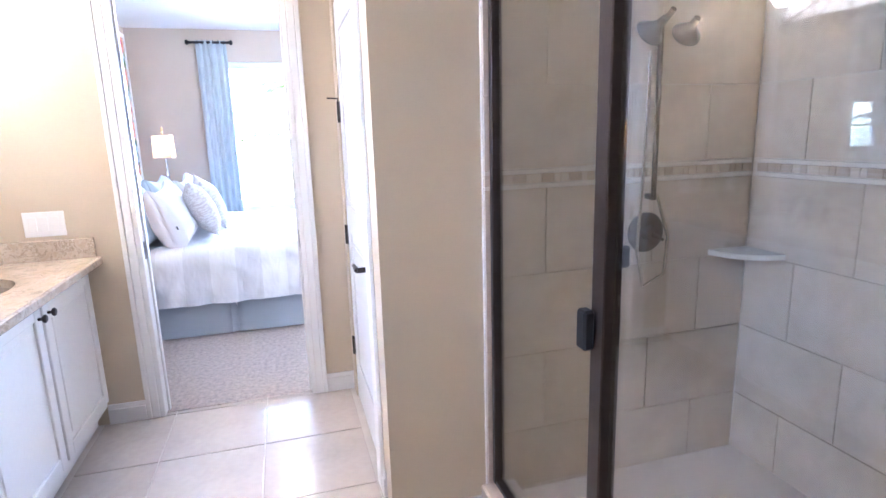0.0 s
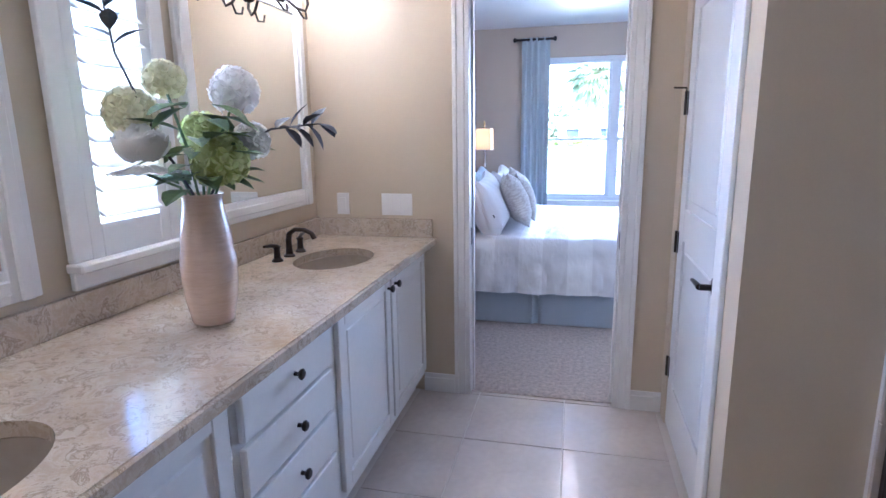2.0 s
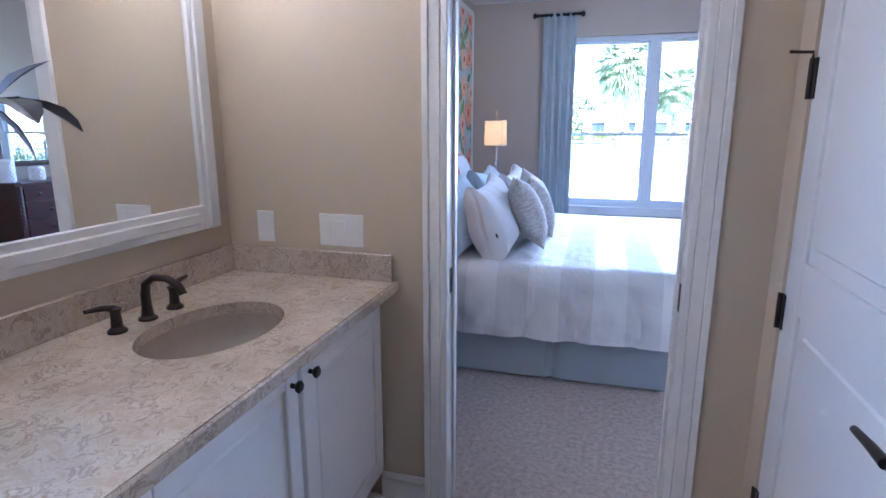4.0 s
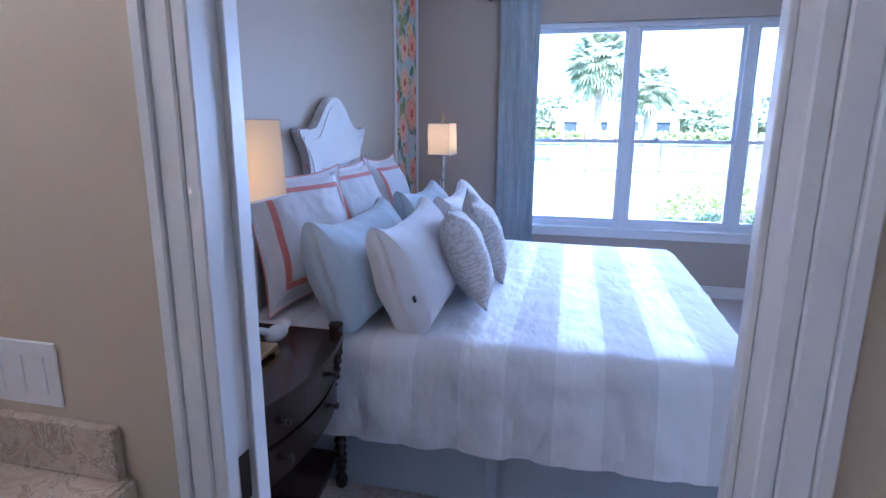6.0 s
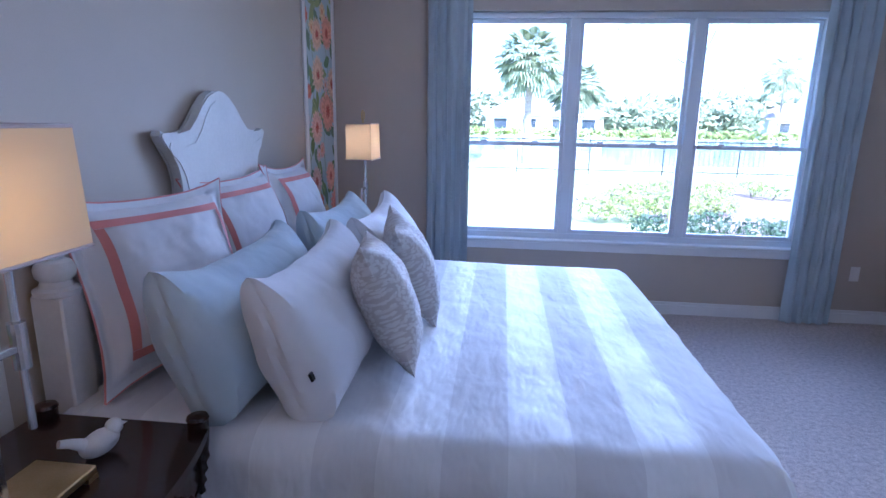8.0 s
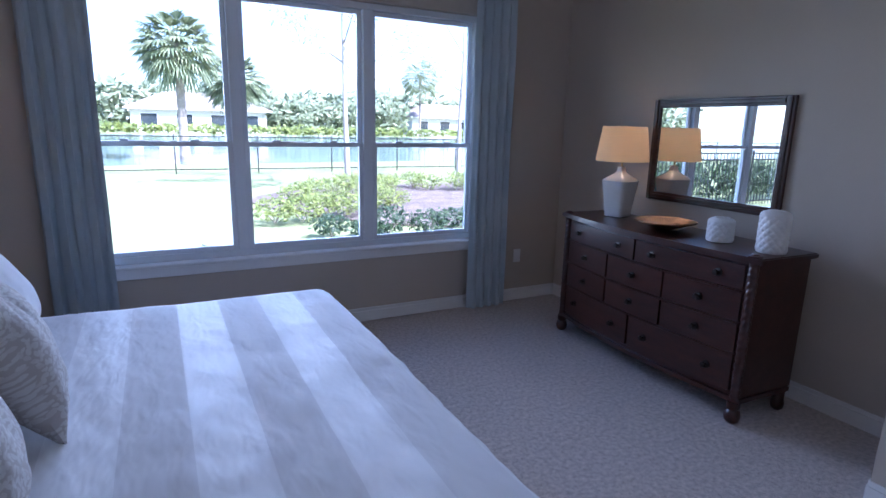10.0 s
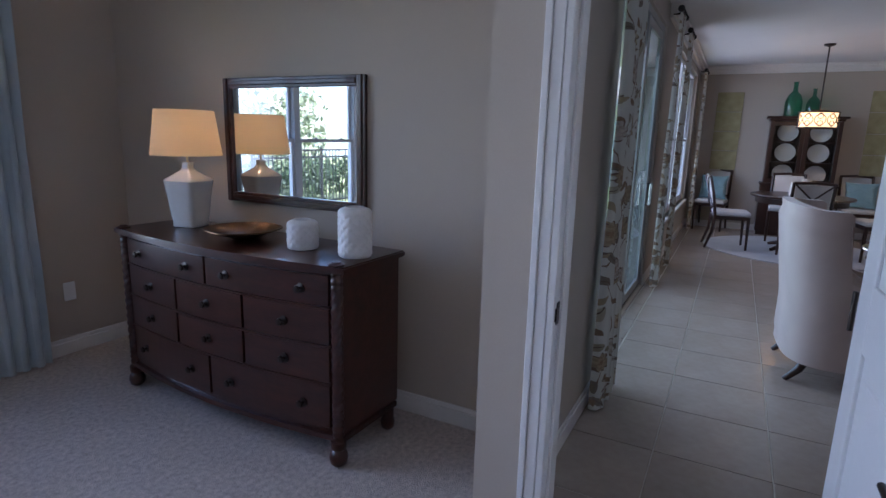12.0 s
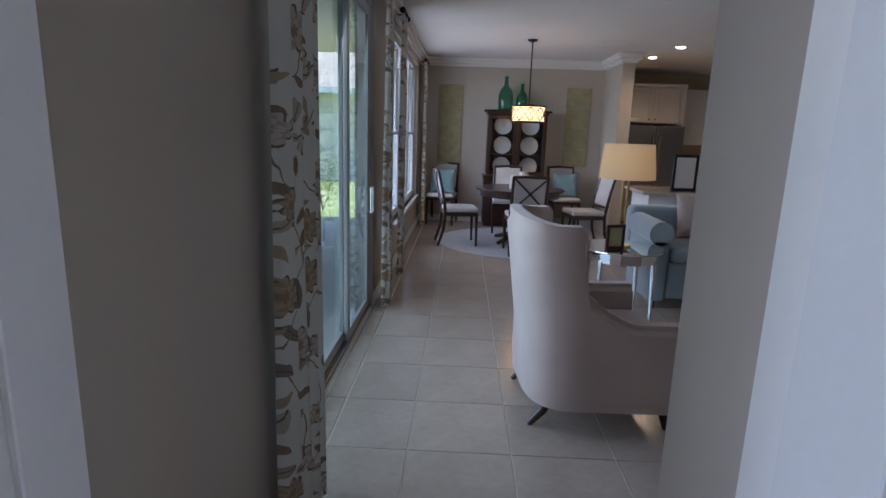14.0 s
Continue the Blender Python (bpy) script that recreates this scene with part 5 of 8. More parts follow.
def square_lamp(m, label, ring=True, hx=0.125, hy=0.165, foot=1.0, off=0.0):
    lamp = thing("table_lamp", m, label, "lamp", "bedside lamps")
    bm = bmesh.new()
    box(bm, -0.075, -0.11, 0.012, 0.075, 0.11, 0.032, 0.003)
    for x in (-0.06, 0.06):
        for y in (-0.095, 0.095):
            box(bm, x - 0.015, y - 0.015, 0.0, x + 0.015, y + 0.015, 0.0118)
    bmesh.ops.scale(bm, vec=(foot, foot, 1.0), verts=bm.verts)
    part("base", bm, BRASS, lamp, "brushed brass footed base")
    bm = bmesh.new()
    box(bm, -0.008, -0.058, 0.0322, 0.008, -0.042, 0.355, 0.002)
    box(bm, -0.008, -0.0418, 0.339, 0.008, 0.03, 0.355, 0.002)
    part("stem", bm, CHROME, lamp, "bent square polished nickel stem")
    bm = bmesh.new()
    tube(bm, [(0, 0.043, 0.30), (0, 0.043, 0.40)], 0.017, 14)
    tube(bm, [(0, 0.043, 0.16), (0, 0.043, 0.60)], 0.008, 12)
    tube(bm, [(0, 0.043, 0.60), (0, off, 0.62), (0, off, 0.81)], 0.005, 10)
    part("rod", bm, CHROME, lamp, "polished nickel rod in a collar")
    bm = bmesh.new()
    z0, z1, w0, w1 = 0.555, 0.795, 1.03, 0.98

    def wall4(a0, a1, zz0, zz1):
        q = []
        for z, a in ((zz0, a0), (zz1, a1)):
            q.append([bm.verts.new((sx * a * hx, sy * a * hy + off, z)) for sx, sy in ((-1, -1), (1, -1), (1, 1), (-1, 1))])
        for i in range(4):
            bm.faces.new((q[0][i], q[0][(i + 1) % 4], q[1][(i + 1) % 4], q[1][i]))
    wall4(w0, w1, z0, z1)
    part("shade", bm, SHADE, lamp, "square ivory cloth shade")
    for z, a in ((z0, w0), (z1, w1)):
        bm = bmesh.new()
        for i in range(4):
            c = [(-a * hx, off - a * hy), (a * hx, off - a * hy), (a * hx, off + a * hy), (-a * hx, off + a * hy)]
            tube(bm, [(*c[i], z), (*c[(i + 1) % 4], z)], 0.004, 6)
        part("shade_trim", bm, UPHOLSTERY, lamp)
    if ring:
        bm = bmesh.new()
        tube(bm, [(0, off + 0.032 * math.cos(a), 0.850 + 0.032 * math.sin(a)) for a in [2 * math.pi * k / 28 for k in range(29)]], 0.0065, 10)
        tube(bm, [(0, off, 0.80), (0, off, 0.82)], 0.007, 10)
        part("finial", bm, BRASS, lamp, "brass ring finial", True)
    return lamp


square_lamp(pose(-0.535, 4.955, 0.681), "brass table lamp with square ivory shade and ring finial", True, 0.135, 0.175, 1.02, -0.07)
square_lamp(pose(-0.52, 7.84, 0.681), "brass table lamp with square ivory shade beside the curtain", True, 0.085, 0.14)


def bird():
    b = thing("bird_figurine", pose(-0.515, 5.15, 0.681, 0, 0, 60), "small white ceramic bird figurine on the nightstand", "figurine")
    bm = bmesh.new()
    bmesh.ops.create_uvsphere(bm, u_segments=18, v_segments=12, radius=1, matrix=pose(0, 0, 0.032, 0, -15, 0) @ Matrix.Diagonal((0.048, 0.03, 0.031, 1)))
    bmesh.ops.create_uvsphere(bm, u_segments=14, v_segments=10, radius=0.021, matrix=pose(0.036, 0, 0.060))
    tube(bm, [(0.052, 0, 0.061), (0.068, 0, 0.058)], [0.006, 0.001], 8)
    tube(bm, [(-0.035, 0, 0.042), (-0.06, 0, 0.058), (-0.085, 0, 0.068)], [0.016, 0.012, 0.010], 10)
    bmesh.ops.remove_doubles(bm, verts=bm.verts, dist=0.0005)
    part("body", bm, CERAMIC, b, "", True)


bird()


def lace_vase():
    v = thing("vase", pose(-0.53, 4.68, 0.681), "white ceramic vase with a pierced lace rim", "vase")
    prof = [(0.0, 0.0), (0.052, 0.0), (0.062, 0.01), (0.073, 0.06), (0.074, 0.11), (0.066, 0.155)]
    bm = bmesh.new()
    lathe(bm, prof, 36)
    part("body", bm, CERAMIC, v, "", True)
    # the lace: rings and struts between them
    def rad(h):
        return 0.066 - 0.022 * (h - 0.155) / 0.085
    bm = bmesh.new()
    rows = [0.158, 0.178, 0.198, 0.218]
    for j, h in enumerate(rows):
        count = 16
        for k in range(count):
            a = 2 * math.pi * (k + 0.5 * (j % 2)) / count
            rr = 0.0085 - 0.0008 * j
            cx, cy = rad(h) * math.cos(a), rad(h) * math.sin(a)
            pts = []
            for q in range(9):
                t = 2 * math.pi * q / 8
                pts.append((cx - math.sin(a) * rr * 1.15 * math.cos(t), cy + math.cos(a) * rr * 1.15 * math.cos(t), h + 0.011 + rr * 1.25 * math.sin(t)))
            tube(bm, pts, 0.0022, 5)
    part("lace_rim", bm, CERAMIC, v, "pierced lace rim", True)


lace_vase()


def wall_panel(name, y0, y1, z0, z1, label):
    """Wallpaper in a white moulded frame on the wall behind the bed."""
    p = thing(name, pose(-0.90, 0, 0), label, "wall panel", "framed wallpaper panels")
    part("wallpaper", boxes((0.001, y0 + 0.03, z0 + 0.03, 0.005, y1 - 0.03, z1 - 0.03)), WALLPAPER, p, "floral wallpaper on pale aqua")
    for a in ((y0, z0, y0 + 0.05, z1), (y1 - 0.05, z0, y1, z1), (y0 + 0.05, z0, y1 - 0.05, z0 + 0.05), (y0 + 0.05, z1 - 0.05, y1 - 0.05, z1)):
        bm = bmesh.new()
        box(bm, 0.001, a[0], a[1], 0.016, a[2], a[3], 0.004)
        part("moulding", bm, TRIM, p)
    return p


wall_panel("wall_panel", 4.60, 5.29, 0.40, 2.60, "floral wallpaper panel in white moulding behind the nightstand")
wall_panel("wall_panel", 7.74, 8.43, 0.40, 2.60, "floral wallpaper panel in white moulding beside the window")


def drapery(name, m, width, height, folds, depth, material, label, group, rod=True, rod_from=0.0, rod_to=0.0, seed=0.0):
    """A pleated curtain in x, hanging from z = height to the floor, on a short rod with ball finials."""
    c = thing(name, m, label, "curtain", group)
    bm = bmesh.new()

    def at(u, v):
        x = u * width
        ph = 2 * math.pi * folds * (u + 0.03 * n3(u * 3 + seed, v, 0, 1.0))
        amp = depth * (0.55 + 0.45 * (1 - v)) * (0.8 + 0.4 * n3(u * 5 + seed, 0, 0, 1.0))
        y = amp * (math.cos(ph) + 0.25 * math.cos(2 * ph + 1.0)) + 0.01 * n3(u * 4 + seed, v * 2, 3.0, 1.5)
        return Vector((x + 0.012 * math.sin(ph * 2 + seed) * (1 - v) + 0.01 * n3(seed, v, u, 3.0), y, 0.012 + v * (height - 0.012)))
    sheet(bm, int(folds * 14), 30, at)
    part("cloth", bm, material, c, "", True)
    if rod:
        bm = bmesh.new()
        tube(bm, [(rod_from, 0, height - 0.02), (rod_to, 0, height - 0.02)], 0.014, 14)
        part("rod", bm, BLACK, c, "dark iron curtain rod")
        for x in (rod_from, rod_to):
            bm = bmesh.new()
            s = 1 if x == rod_to else -1
            tube(bm, [(x, 0, height - 0.02), (x + s * 0.012, 0, height - 0.02), (x + s * 0.03, 0, height - 0.02), (x + s * 0.048, 0, height - 0.02), (x + s * 0.056, 0, height - 0.02)], [0.018, 0.014, 0.030, 0.024, 0.004], 14)
            part("finial", bm, BLACK, c, "dark iron finial", True)
        bm = bmesh.new()
        xm = (rod_from + rod_to) / 2
        tube(bm, [(xm, 0, height - 0.02), (xm, 0.085, height - 0.02)], 0.008, 8)
        part("bracket", bm, BLACK, c)
        for k in range(6):
            x = width * (k + 0.5) / 6
            bm = bmesh.new()
            tube(bm, [(x, 0.022 * math.cos(a), height - 0.02 + 0.022 * math.sin(a)) for a in [2 * math.pi * q / 12 for q in range(13)]], 0.0035, 6)
            part("curtain_ring", bm, BLACK, c)
    return c


drapery("curtain", pose(-0.155, 8.385, 0), 0.34, 2.54, 4.5, 0.030, CURTAIN, "blue-grey silk curtain panel on a short iron rod", "bedroom curtains", True, -0.05, 0.36, 1.0)
drapery("curtain", pose(2.675, 8.385, 0), 0.34, 2.54, 4.5, 0.030, CURTAIN, "blue-grey silk curtain panel on a short iron rod", "bedroom curtains", True, -0.05, 0.36, 5.0)


def dresser():
    """Bow-fronted dresser; origin on the floor at its back, middle of its width; its front is +x in its own frame."""
    d = thing("dresser", pose(3.496, 6.965, 0, 0, 0, 178.1), "dark mahogany bow-front dresser with ten drawers", "dresser")
    W, F, B = 0.75, 0.404, 0.07
    bm = bow_front_box(bmesh.new(), 0.0, F + 0.035, -W - 0.035, W + 0.035, 0.865, 0.895, B, 28)
    bmesh.ops.bevel(bm, geom=[e for e in bm.edges if e.verts[0].co.z == e.verts[1].co.z], offset=0.006, segments=2, affect="EDGES")
    part("top", bm, MAHOGANY, d)
    part("case", bow_front_box(bmesh.new(), 0.0, F, -W, W, 0.14, 0.8645, B, 28), MAHOGANY, d)
    part("base_moulding", bow_front_box(bmesh.new(), 0.02, F + 0.02, -W - 0.012, W + 0.012, 0.115, 0.1395, B, 28), MAHOGANY, d)
    rows = [(0.715, 0.845, (-0.70, 0.0, 0.70)), (0.545, 0.70, (-0.70, -0.235, 0.235, 0.70)), (0.375, 0.53, (-0.70, -0.235, 0.235, 0.70)), (0.165, 0.36, (-0.70, 0.0, 0.70))]

    def front(y):
        return F + bow(y, -W, W, B)
    for z0, z1, cuts in rows:
        for a, b in zip(cuts, cuts[1:]):
            n = 10
            ys = [a + 0.008 + (b - a - 0.016) * i / n for i in range(n + 1)]
            outline = [(front(y) - 0.004, y) for y in ys] + [(front(y) + 0.013, y) for y in reversed(ys)]
            bm = prism(bmesh.new(), outline, "z", z0, z1)
            bmesh.ops.bevel(bm, geom=[e for e in bm.edges if abs(e.verts[0].co.z - e.verts[1].co.z) < 1e-6], offset=0.003, segments=1, affect="EDGES")
            dr = part("drawer", bm, MAHOGANY, d)
            for y in ((a + (b - a) * 0.2, a + (b - a) * 0.8) if b - a > 0.6 else ((a + b) / 2,)):
                bm = bmesh.new()
                lathe(bm, [(0.022, 0.0), (0.022, 0.003), (0.008, 0.006), (0.007, 0.016), (0.017, 0.024), (0.014, 0.032), (0.0, 0.034)], 14)
                bmesh.ops.transform(bm, matrix=pose(front(y) + 0.012, y, (z0 + z1) / 2, 0, 90, 0), verts=bm.verts)
                part("knob", bm, BRONZE, dr, "dark bronze knob", True)
    # rails between the rows
    for z in (0.3675, 0.5375, 0.7075):
        n = 24
        ys = [-0.70 + 1.40 * i / n for i in range(n + 1)]
        outline = [(front(y) - 0.004, y) for y in ys] + [(front(y) + 0.016, y) for y in reversed(ys)]
        part("rail", prism(bmesh.new(), outline, "z", z - 0.004, z + 0.004), MAHOGANY, d)
    # rope-turned corner posts on bun feet
    for y in (-W + 0.02, W - 0.02):
        bm = bmesh.new()
        n, seg = 130, 16
        rings = []
        for i in range(n + 1):
            z = 0.13 + (0.865 - 0.13) * i / n
            mid = 0.26 < z < 0.78
            ring = []
            for k in range(seg):
                a = 2 * math.pi * k / seg
                r = 0.024 + (0.0024 * math.cos(3 * a - z * 150) if mid else 0.002 * math.cos(z * 220))
                ring.append(bm.verts.new((F + 0.012 + r * math.cos(a), y + r * math.sin(a), z)))
            rings.append(ring)
        for a, b in zip(rings, rings[1:]):
            for k in range(seg):
                bm.faces.new((a[k], a[(k + 1) % seg], b[(k + 1) % seg], b[k]))
        part("post", bm, MAHOGANY, d, "rope-turned corner post", True)
        bm = bmesh.new()
        lathe(bm, [(0.022, 0.0), (0.036, 0.012), (0.042, 0.04), (0.036, 0.065), (0.026, 0.075), (0.034, 0.085), (0.034, 0.115)], 18, F + 0.012, y)
        part("foot", bm, MAHOGANY, d, "turned bun foot", True)
        bm = bmesh.new()
        lathe(bm, [(0.02, 0.0), (0.032, 0.012), (0.036, 0.04), (0.030, 0.065), (0.03, 0.115)], 16, 0.05, y)
        part("foot", bm, MAHOGANY, d, "turned bun foot", True)
        bm = bmesh.new()
        lathe(bm, [(0.034, 0.0), (0.036, 0.006), (0.02, 0.011), (0.018, 0.015), (0.0, 0.017)], 18, F + 0.014, y, 0.895)
        part("rosette", bm, MAHOGANY, d, "carved rosette on the corner", True)


dresser()
DT = 0.896


def urn_lamp():
    l = thing("table_lamp", pose(3.35, 7.49, DT, 0, 0, 12), "white ceramic urn lamp with drum shade on the dresser", "lamp")
    bm = bmesh.new()

    def sq(r, z):
        return [bm.verts.new((r * math.copysign(abs(math.cos(a)) ** 0.35, math.cos(a)), r * math.copysign(abs(math.sin(a)) ** 0.35, math.sin(a)), z)) for a in [2 * math.pi * k / 24 + 0.001 for k in range(24)]]
    prof = [(0.078, 0.0), (0.082, 0.006), (0.080, 0.02), (0.098, 0.17), (0.112, 0.262), (0.104, 0.272), (0.070, 0.295), (0.036, 0.318), (0.026, 0.335), (0.026, 0.365)]
    rings = [sq(r * 0.9, z * 0.95) for r, z in prof]
    for a, b in zip(rings, rings[1:]):
        for i in range(24):
            bm.faces.new((a[i], a[(i + 1) % 24], b[(i + 1) % 24], b[i]))
    bm.faces.new(rings[0])
    bm.faces.new(rings[-1])
    part("body", bm, PORCELAIN, l, "square-shouldered white ceramic body", True)
    bm = bmesh.new()
    tube(bm, [(0, 0, 0.34), (0, 0, 0.625)], 0.006, 10)
    part("stem", bm, BRASS, l)
    bm = bmesh.new()
    n = 48
    lo = [bm.verts.new((0.18 * math.cos(2 * math.pi * k / n), 0.18 * math.sin(2 * math.pi * k / n), 0.385)) for k in range(n)]
    hi = [bm.verts.new((0.148 * math.cos(2 * math.pi * k / n), 0.148 * math.sin(2 * math.pi * k / n), 0.62)) for k in range(n)]
    for k in range(n):
        bm.faces.new((lo[k], lo[(k + 1) % n], hi[(k + 1) % n], hi[k]))
    part("shade", bm, SHADE, l, "tapered ivory drum shade", True)


urn_lamp()


def gilt_bowl():
    b = thing("bowl", pose(3.26, 6.99, DT), "shallow bronze and gold bowl on the dresser", "bowl")
    bm = bmesh.new()
    lathe(bm, [(0.0, 0.004), (0.055, 0.0), (0.06, 0.006), (0.10, 0.018), (0.15, 0.034), (0.185, 0.047), (0.183, 0.052), (0.14, 0.040), (0.09, 0.025), (0.0, 0.018)], 44, 0, 0, 0, lambda a, h: 1 + 0.02 * math.sin(6 * a))
    part("dish", bm, OLD_BRONZE, b, "", True)


gilt_bowl()


def quilted_pot(x, y, r, h, label):
    """A straight jar pressed with small lozenges, with a round shoulder and an open mouth."""
    p = thing("ceramic_jar", pose(x, y, DT), label, "jar", "white textured jars")
    bm = bmesh.new()
    seg, n = 112, 56
    profile = [(0.93 + 0.09 * min(1.0, u / 0.06) ** 0.5, u * (h - 0.016)) for u in (i / n for i in range(n + 1))]
    profile += [(0.97, h - 0.010), (0.86, h - 0.003), (0.72, h), (0.60, h + 0.001), (0.57, h + 0.005), (0.53, h + 0.004), (0.52, h - 0.012), (0.80, h - 0.03)]
    rings = []
    for i, (k, z) in enumerate(profile):
        ring = []
        for q in range(seg):
            a = 2 * math.pi * q / seg
            cut = abs(math.sin(6 * a + z * 78)) * abs(math.sin(6 * a - z * 78))
            fade = min(1.0, i / 4, max(0.0, (n - i) / 4))
            rr = r * (k + 0.075 * fade * (cut ** 0.7 - 0.5))
            ring.append(bm.verts.new((rr * math.cos(a), rr * math.sin(a), z)))
        rings.append(ring)
    for a, b in zip(rings, rings[1:]):
        for q in range(seg):
            bm.faces.new((a[q], a[(q + 1) % seg], b[(q + 1) % seg], b[q]))
    bm.faces.new(rings[0][::-1])
    bm.faces.new(rings[-1])
    part("body", bm, CERAMIC, p, "", True)


quilted_pot(3.24, 6.59, 0.069, 0.130, "short white lozenge-textured ceramic jar on the dresser")
quilted_pot(3.235, 6.29, 0.071, 0.212, "tall white lozenge-textured ceramic jar on the dresser")

framed_mirror("wall_mirror", pose(3.625, 6.50, 1.017, 0, 0, 90), 0.98, 0.685, 0.055, MAHOGANY, "dark wood framed mirror above the dresser", 0.035)


def outlet(name, m, label, gang=1):
    o = thing(name, m, label, "outlet" if "outlet" in name else "switch")
    w = 0.07 if gang == 1 else 0.048 * gang + 0.026
    part("plate", boxes((-w / 2, 0.0005, -0.058, w / 2, 0.006, 0.058), bevel=0.002), PLATE, o)
    for k in range(gang):
        x = (k - (gang - 1) / 2) * 0.046
        part("rocker", boxes((x - 0.017, 0.0062, -0.034, x + 0.017, 0.009, 0.034), bevel=0.0015), PLATE, o)
    return o


outlet("light_switch", pose(-0.394, 4.12, 1.046, 0, 0, 180), "white three-rocker light switch beside the doorway", 3)
outlet("wall_outlet", pose(-0.70, 4.12, 1.047, 0, 0, 180), "white wall outlet above the vanity counter")
outlet("wall_outlet", pose(3.20, 8.48, 0.40, 0, 0, 180), "white wall outlet under the bedroom window corner")

# ---- bathroom: shower, window, light, flowers ----
def shower_tiles():
    """Large wall tiles in courses, with a mosaic band; each tile stands on the backing that carries it."""
    back = tagged(new("shower_wall"), "beige tiled shower walls with a mosaic accent band", "", "", "structure")
    part("backing", boxes((1.36, 2.968, 0.0, 2.522, 2.984, CEIL - 0.001)), GROUT, back)
    part("backing", boxes((2.5225, 1.101, 0.0, 2.5345, 2.984, CEIL - 0.001)), GROUT, back)
    courses = [(0.0, 0.262), (0.262, 0.575), (0.575, 0.888), (0.888, 1.205), (1.275, 1.56), (1.56, 1.873), (1.873, 2.186), (2.186, 2.499), (2.499, 2.679)]
    meshes = {}

    def tile(w, h, along):
        key = (round(w, 3), round(h, 3), along)
        if key not in meshes:
            g = 0.0035
            bm = bmesh.new()
            if along == "x":
                box(bm, g / 2, -0.008, g / 2, w - g / 2, 0.0, h - g / 2, 0.001)
            else:
                box(bm, -0.008, g / 2, g / 2, 0.0, w - g / 2, h - g / 2, 0.001)
            me = bpy.data.meshes.new("tile")
            bm.to_mesh(me)
            bm.free()
            me.materials.append(TILE_SHOWER)
            meshes[key] = me
        return meshes[key]
    for c, (z0, z1) in enumerate(courses):
        for along, lo, hi, fixed in (("x", 1.362, 2.5135, 2.9679), ("y", 1.102, 2.9595, 2.5224)):
            step = 0.457
            edge = hi - (0.0 if c % 2 else step / 2)
            cuts = sorted({lo, hi, *[edge - k * step for k in range(0, 6) if lo + 0.03 < edge - k * step < hi]})
            for a, b in zip(cuts, cuts[1:]):
                ob = new("tile", tile(b - a, z1 - z0, along))
                ob.parent = back
                ob.location = (a, fixed, z0) if along == "x" else (fixed, a, z0)
    # the band: two pencil strips and a row of small mosaics
    for z0, z1 in ((1.206, 1.222), (1.258, 1.274)):
        part("pencil_strip", boxes((1.362, 2.957, z0, 2.5134, 2.9678, z1), (2.5135, 1.102, z0, 2.5223, 2.956, z1), bevel=0.002), GROUT, back)
    small = {}
    for along, lo, hi, fixed in (("x", 1.362, 2.511, 2.9677), ("y", 1.9, 2.955, 2.5222)):
        a = lo
        k = 0
        while a < hi - 0.02:
            w = (0.05, 0.024, 0.036)[k % 3]
            w = min(w, hi - a)
            key = (round(w, 3), along)
            if key not in small:
                bm = bmesh.new()
                if along == "x":
                    box(bm, 0.001, -0.008, 0, w - 0.001, 0, 0.032, 0.001)
                else:
                    box(bm, -0.008, 0.001, 0, 0, w - 0.001, 0.032, 0.001)
                me = bpy.data.meshes.new("mosaic_tile")
                bm.to_mesh(me)
                bm.free()
                me.materials.append(ACCENT)
                small[key] = me
            ob = new("mosaic_tile", small[key])
            ob.parent = back
            ob.location = (a, fixed, 1.224) if along == "x" else (fixed, a, 1.224)
            a += w
            k += 1
    # edge trim on the partition's end
    for k in range(9):
        bm = bmesh.new()
        box(bm, 1.325, 3.0905, 0.0 + k * 0.305, 1.385, 3.098, 0.302 + k * 0.305 if k < 8 else CEIL - 0.001, 0.003)
        box(bm, 1.3612, 2.9585, 0.0 + k * 0.305, 1.3855, 3.0903, 0.302 + k * 0.305 if k < 8 else CEIL - 0.001, 0.003)
        part("edge_tile", bm, TILE_SHOWER, back)


shower_tiles()
structure("shower_floor", boxes((1.36, 1.101, -0.0085, 2.521, 2.956, 0.006)), SHOWER_FLOOR, "beige tiled shower floor")
structure("shower_curb", boxes((1.33, 1.101, 0.0065, 1.47, 2.956, 0.07), bevel=0.006), TILE_SHOWER, "beige tiled curb under the shower glass")


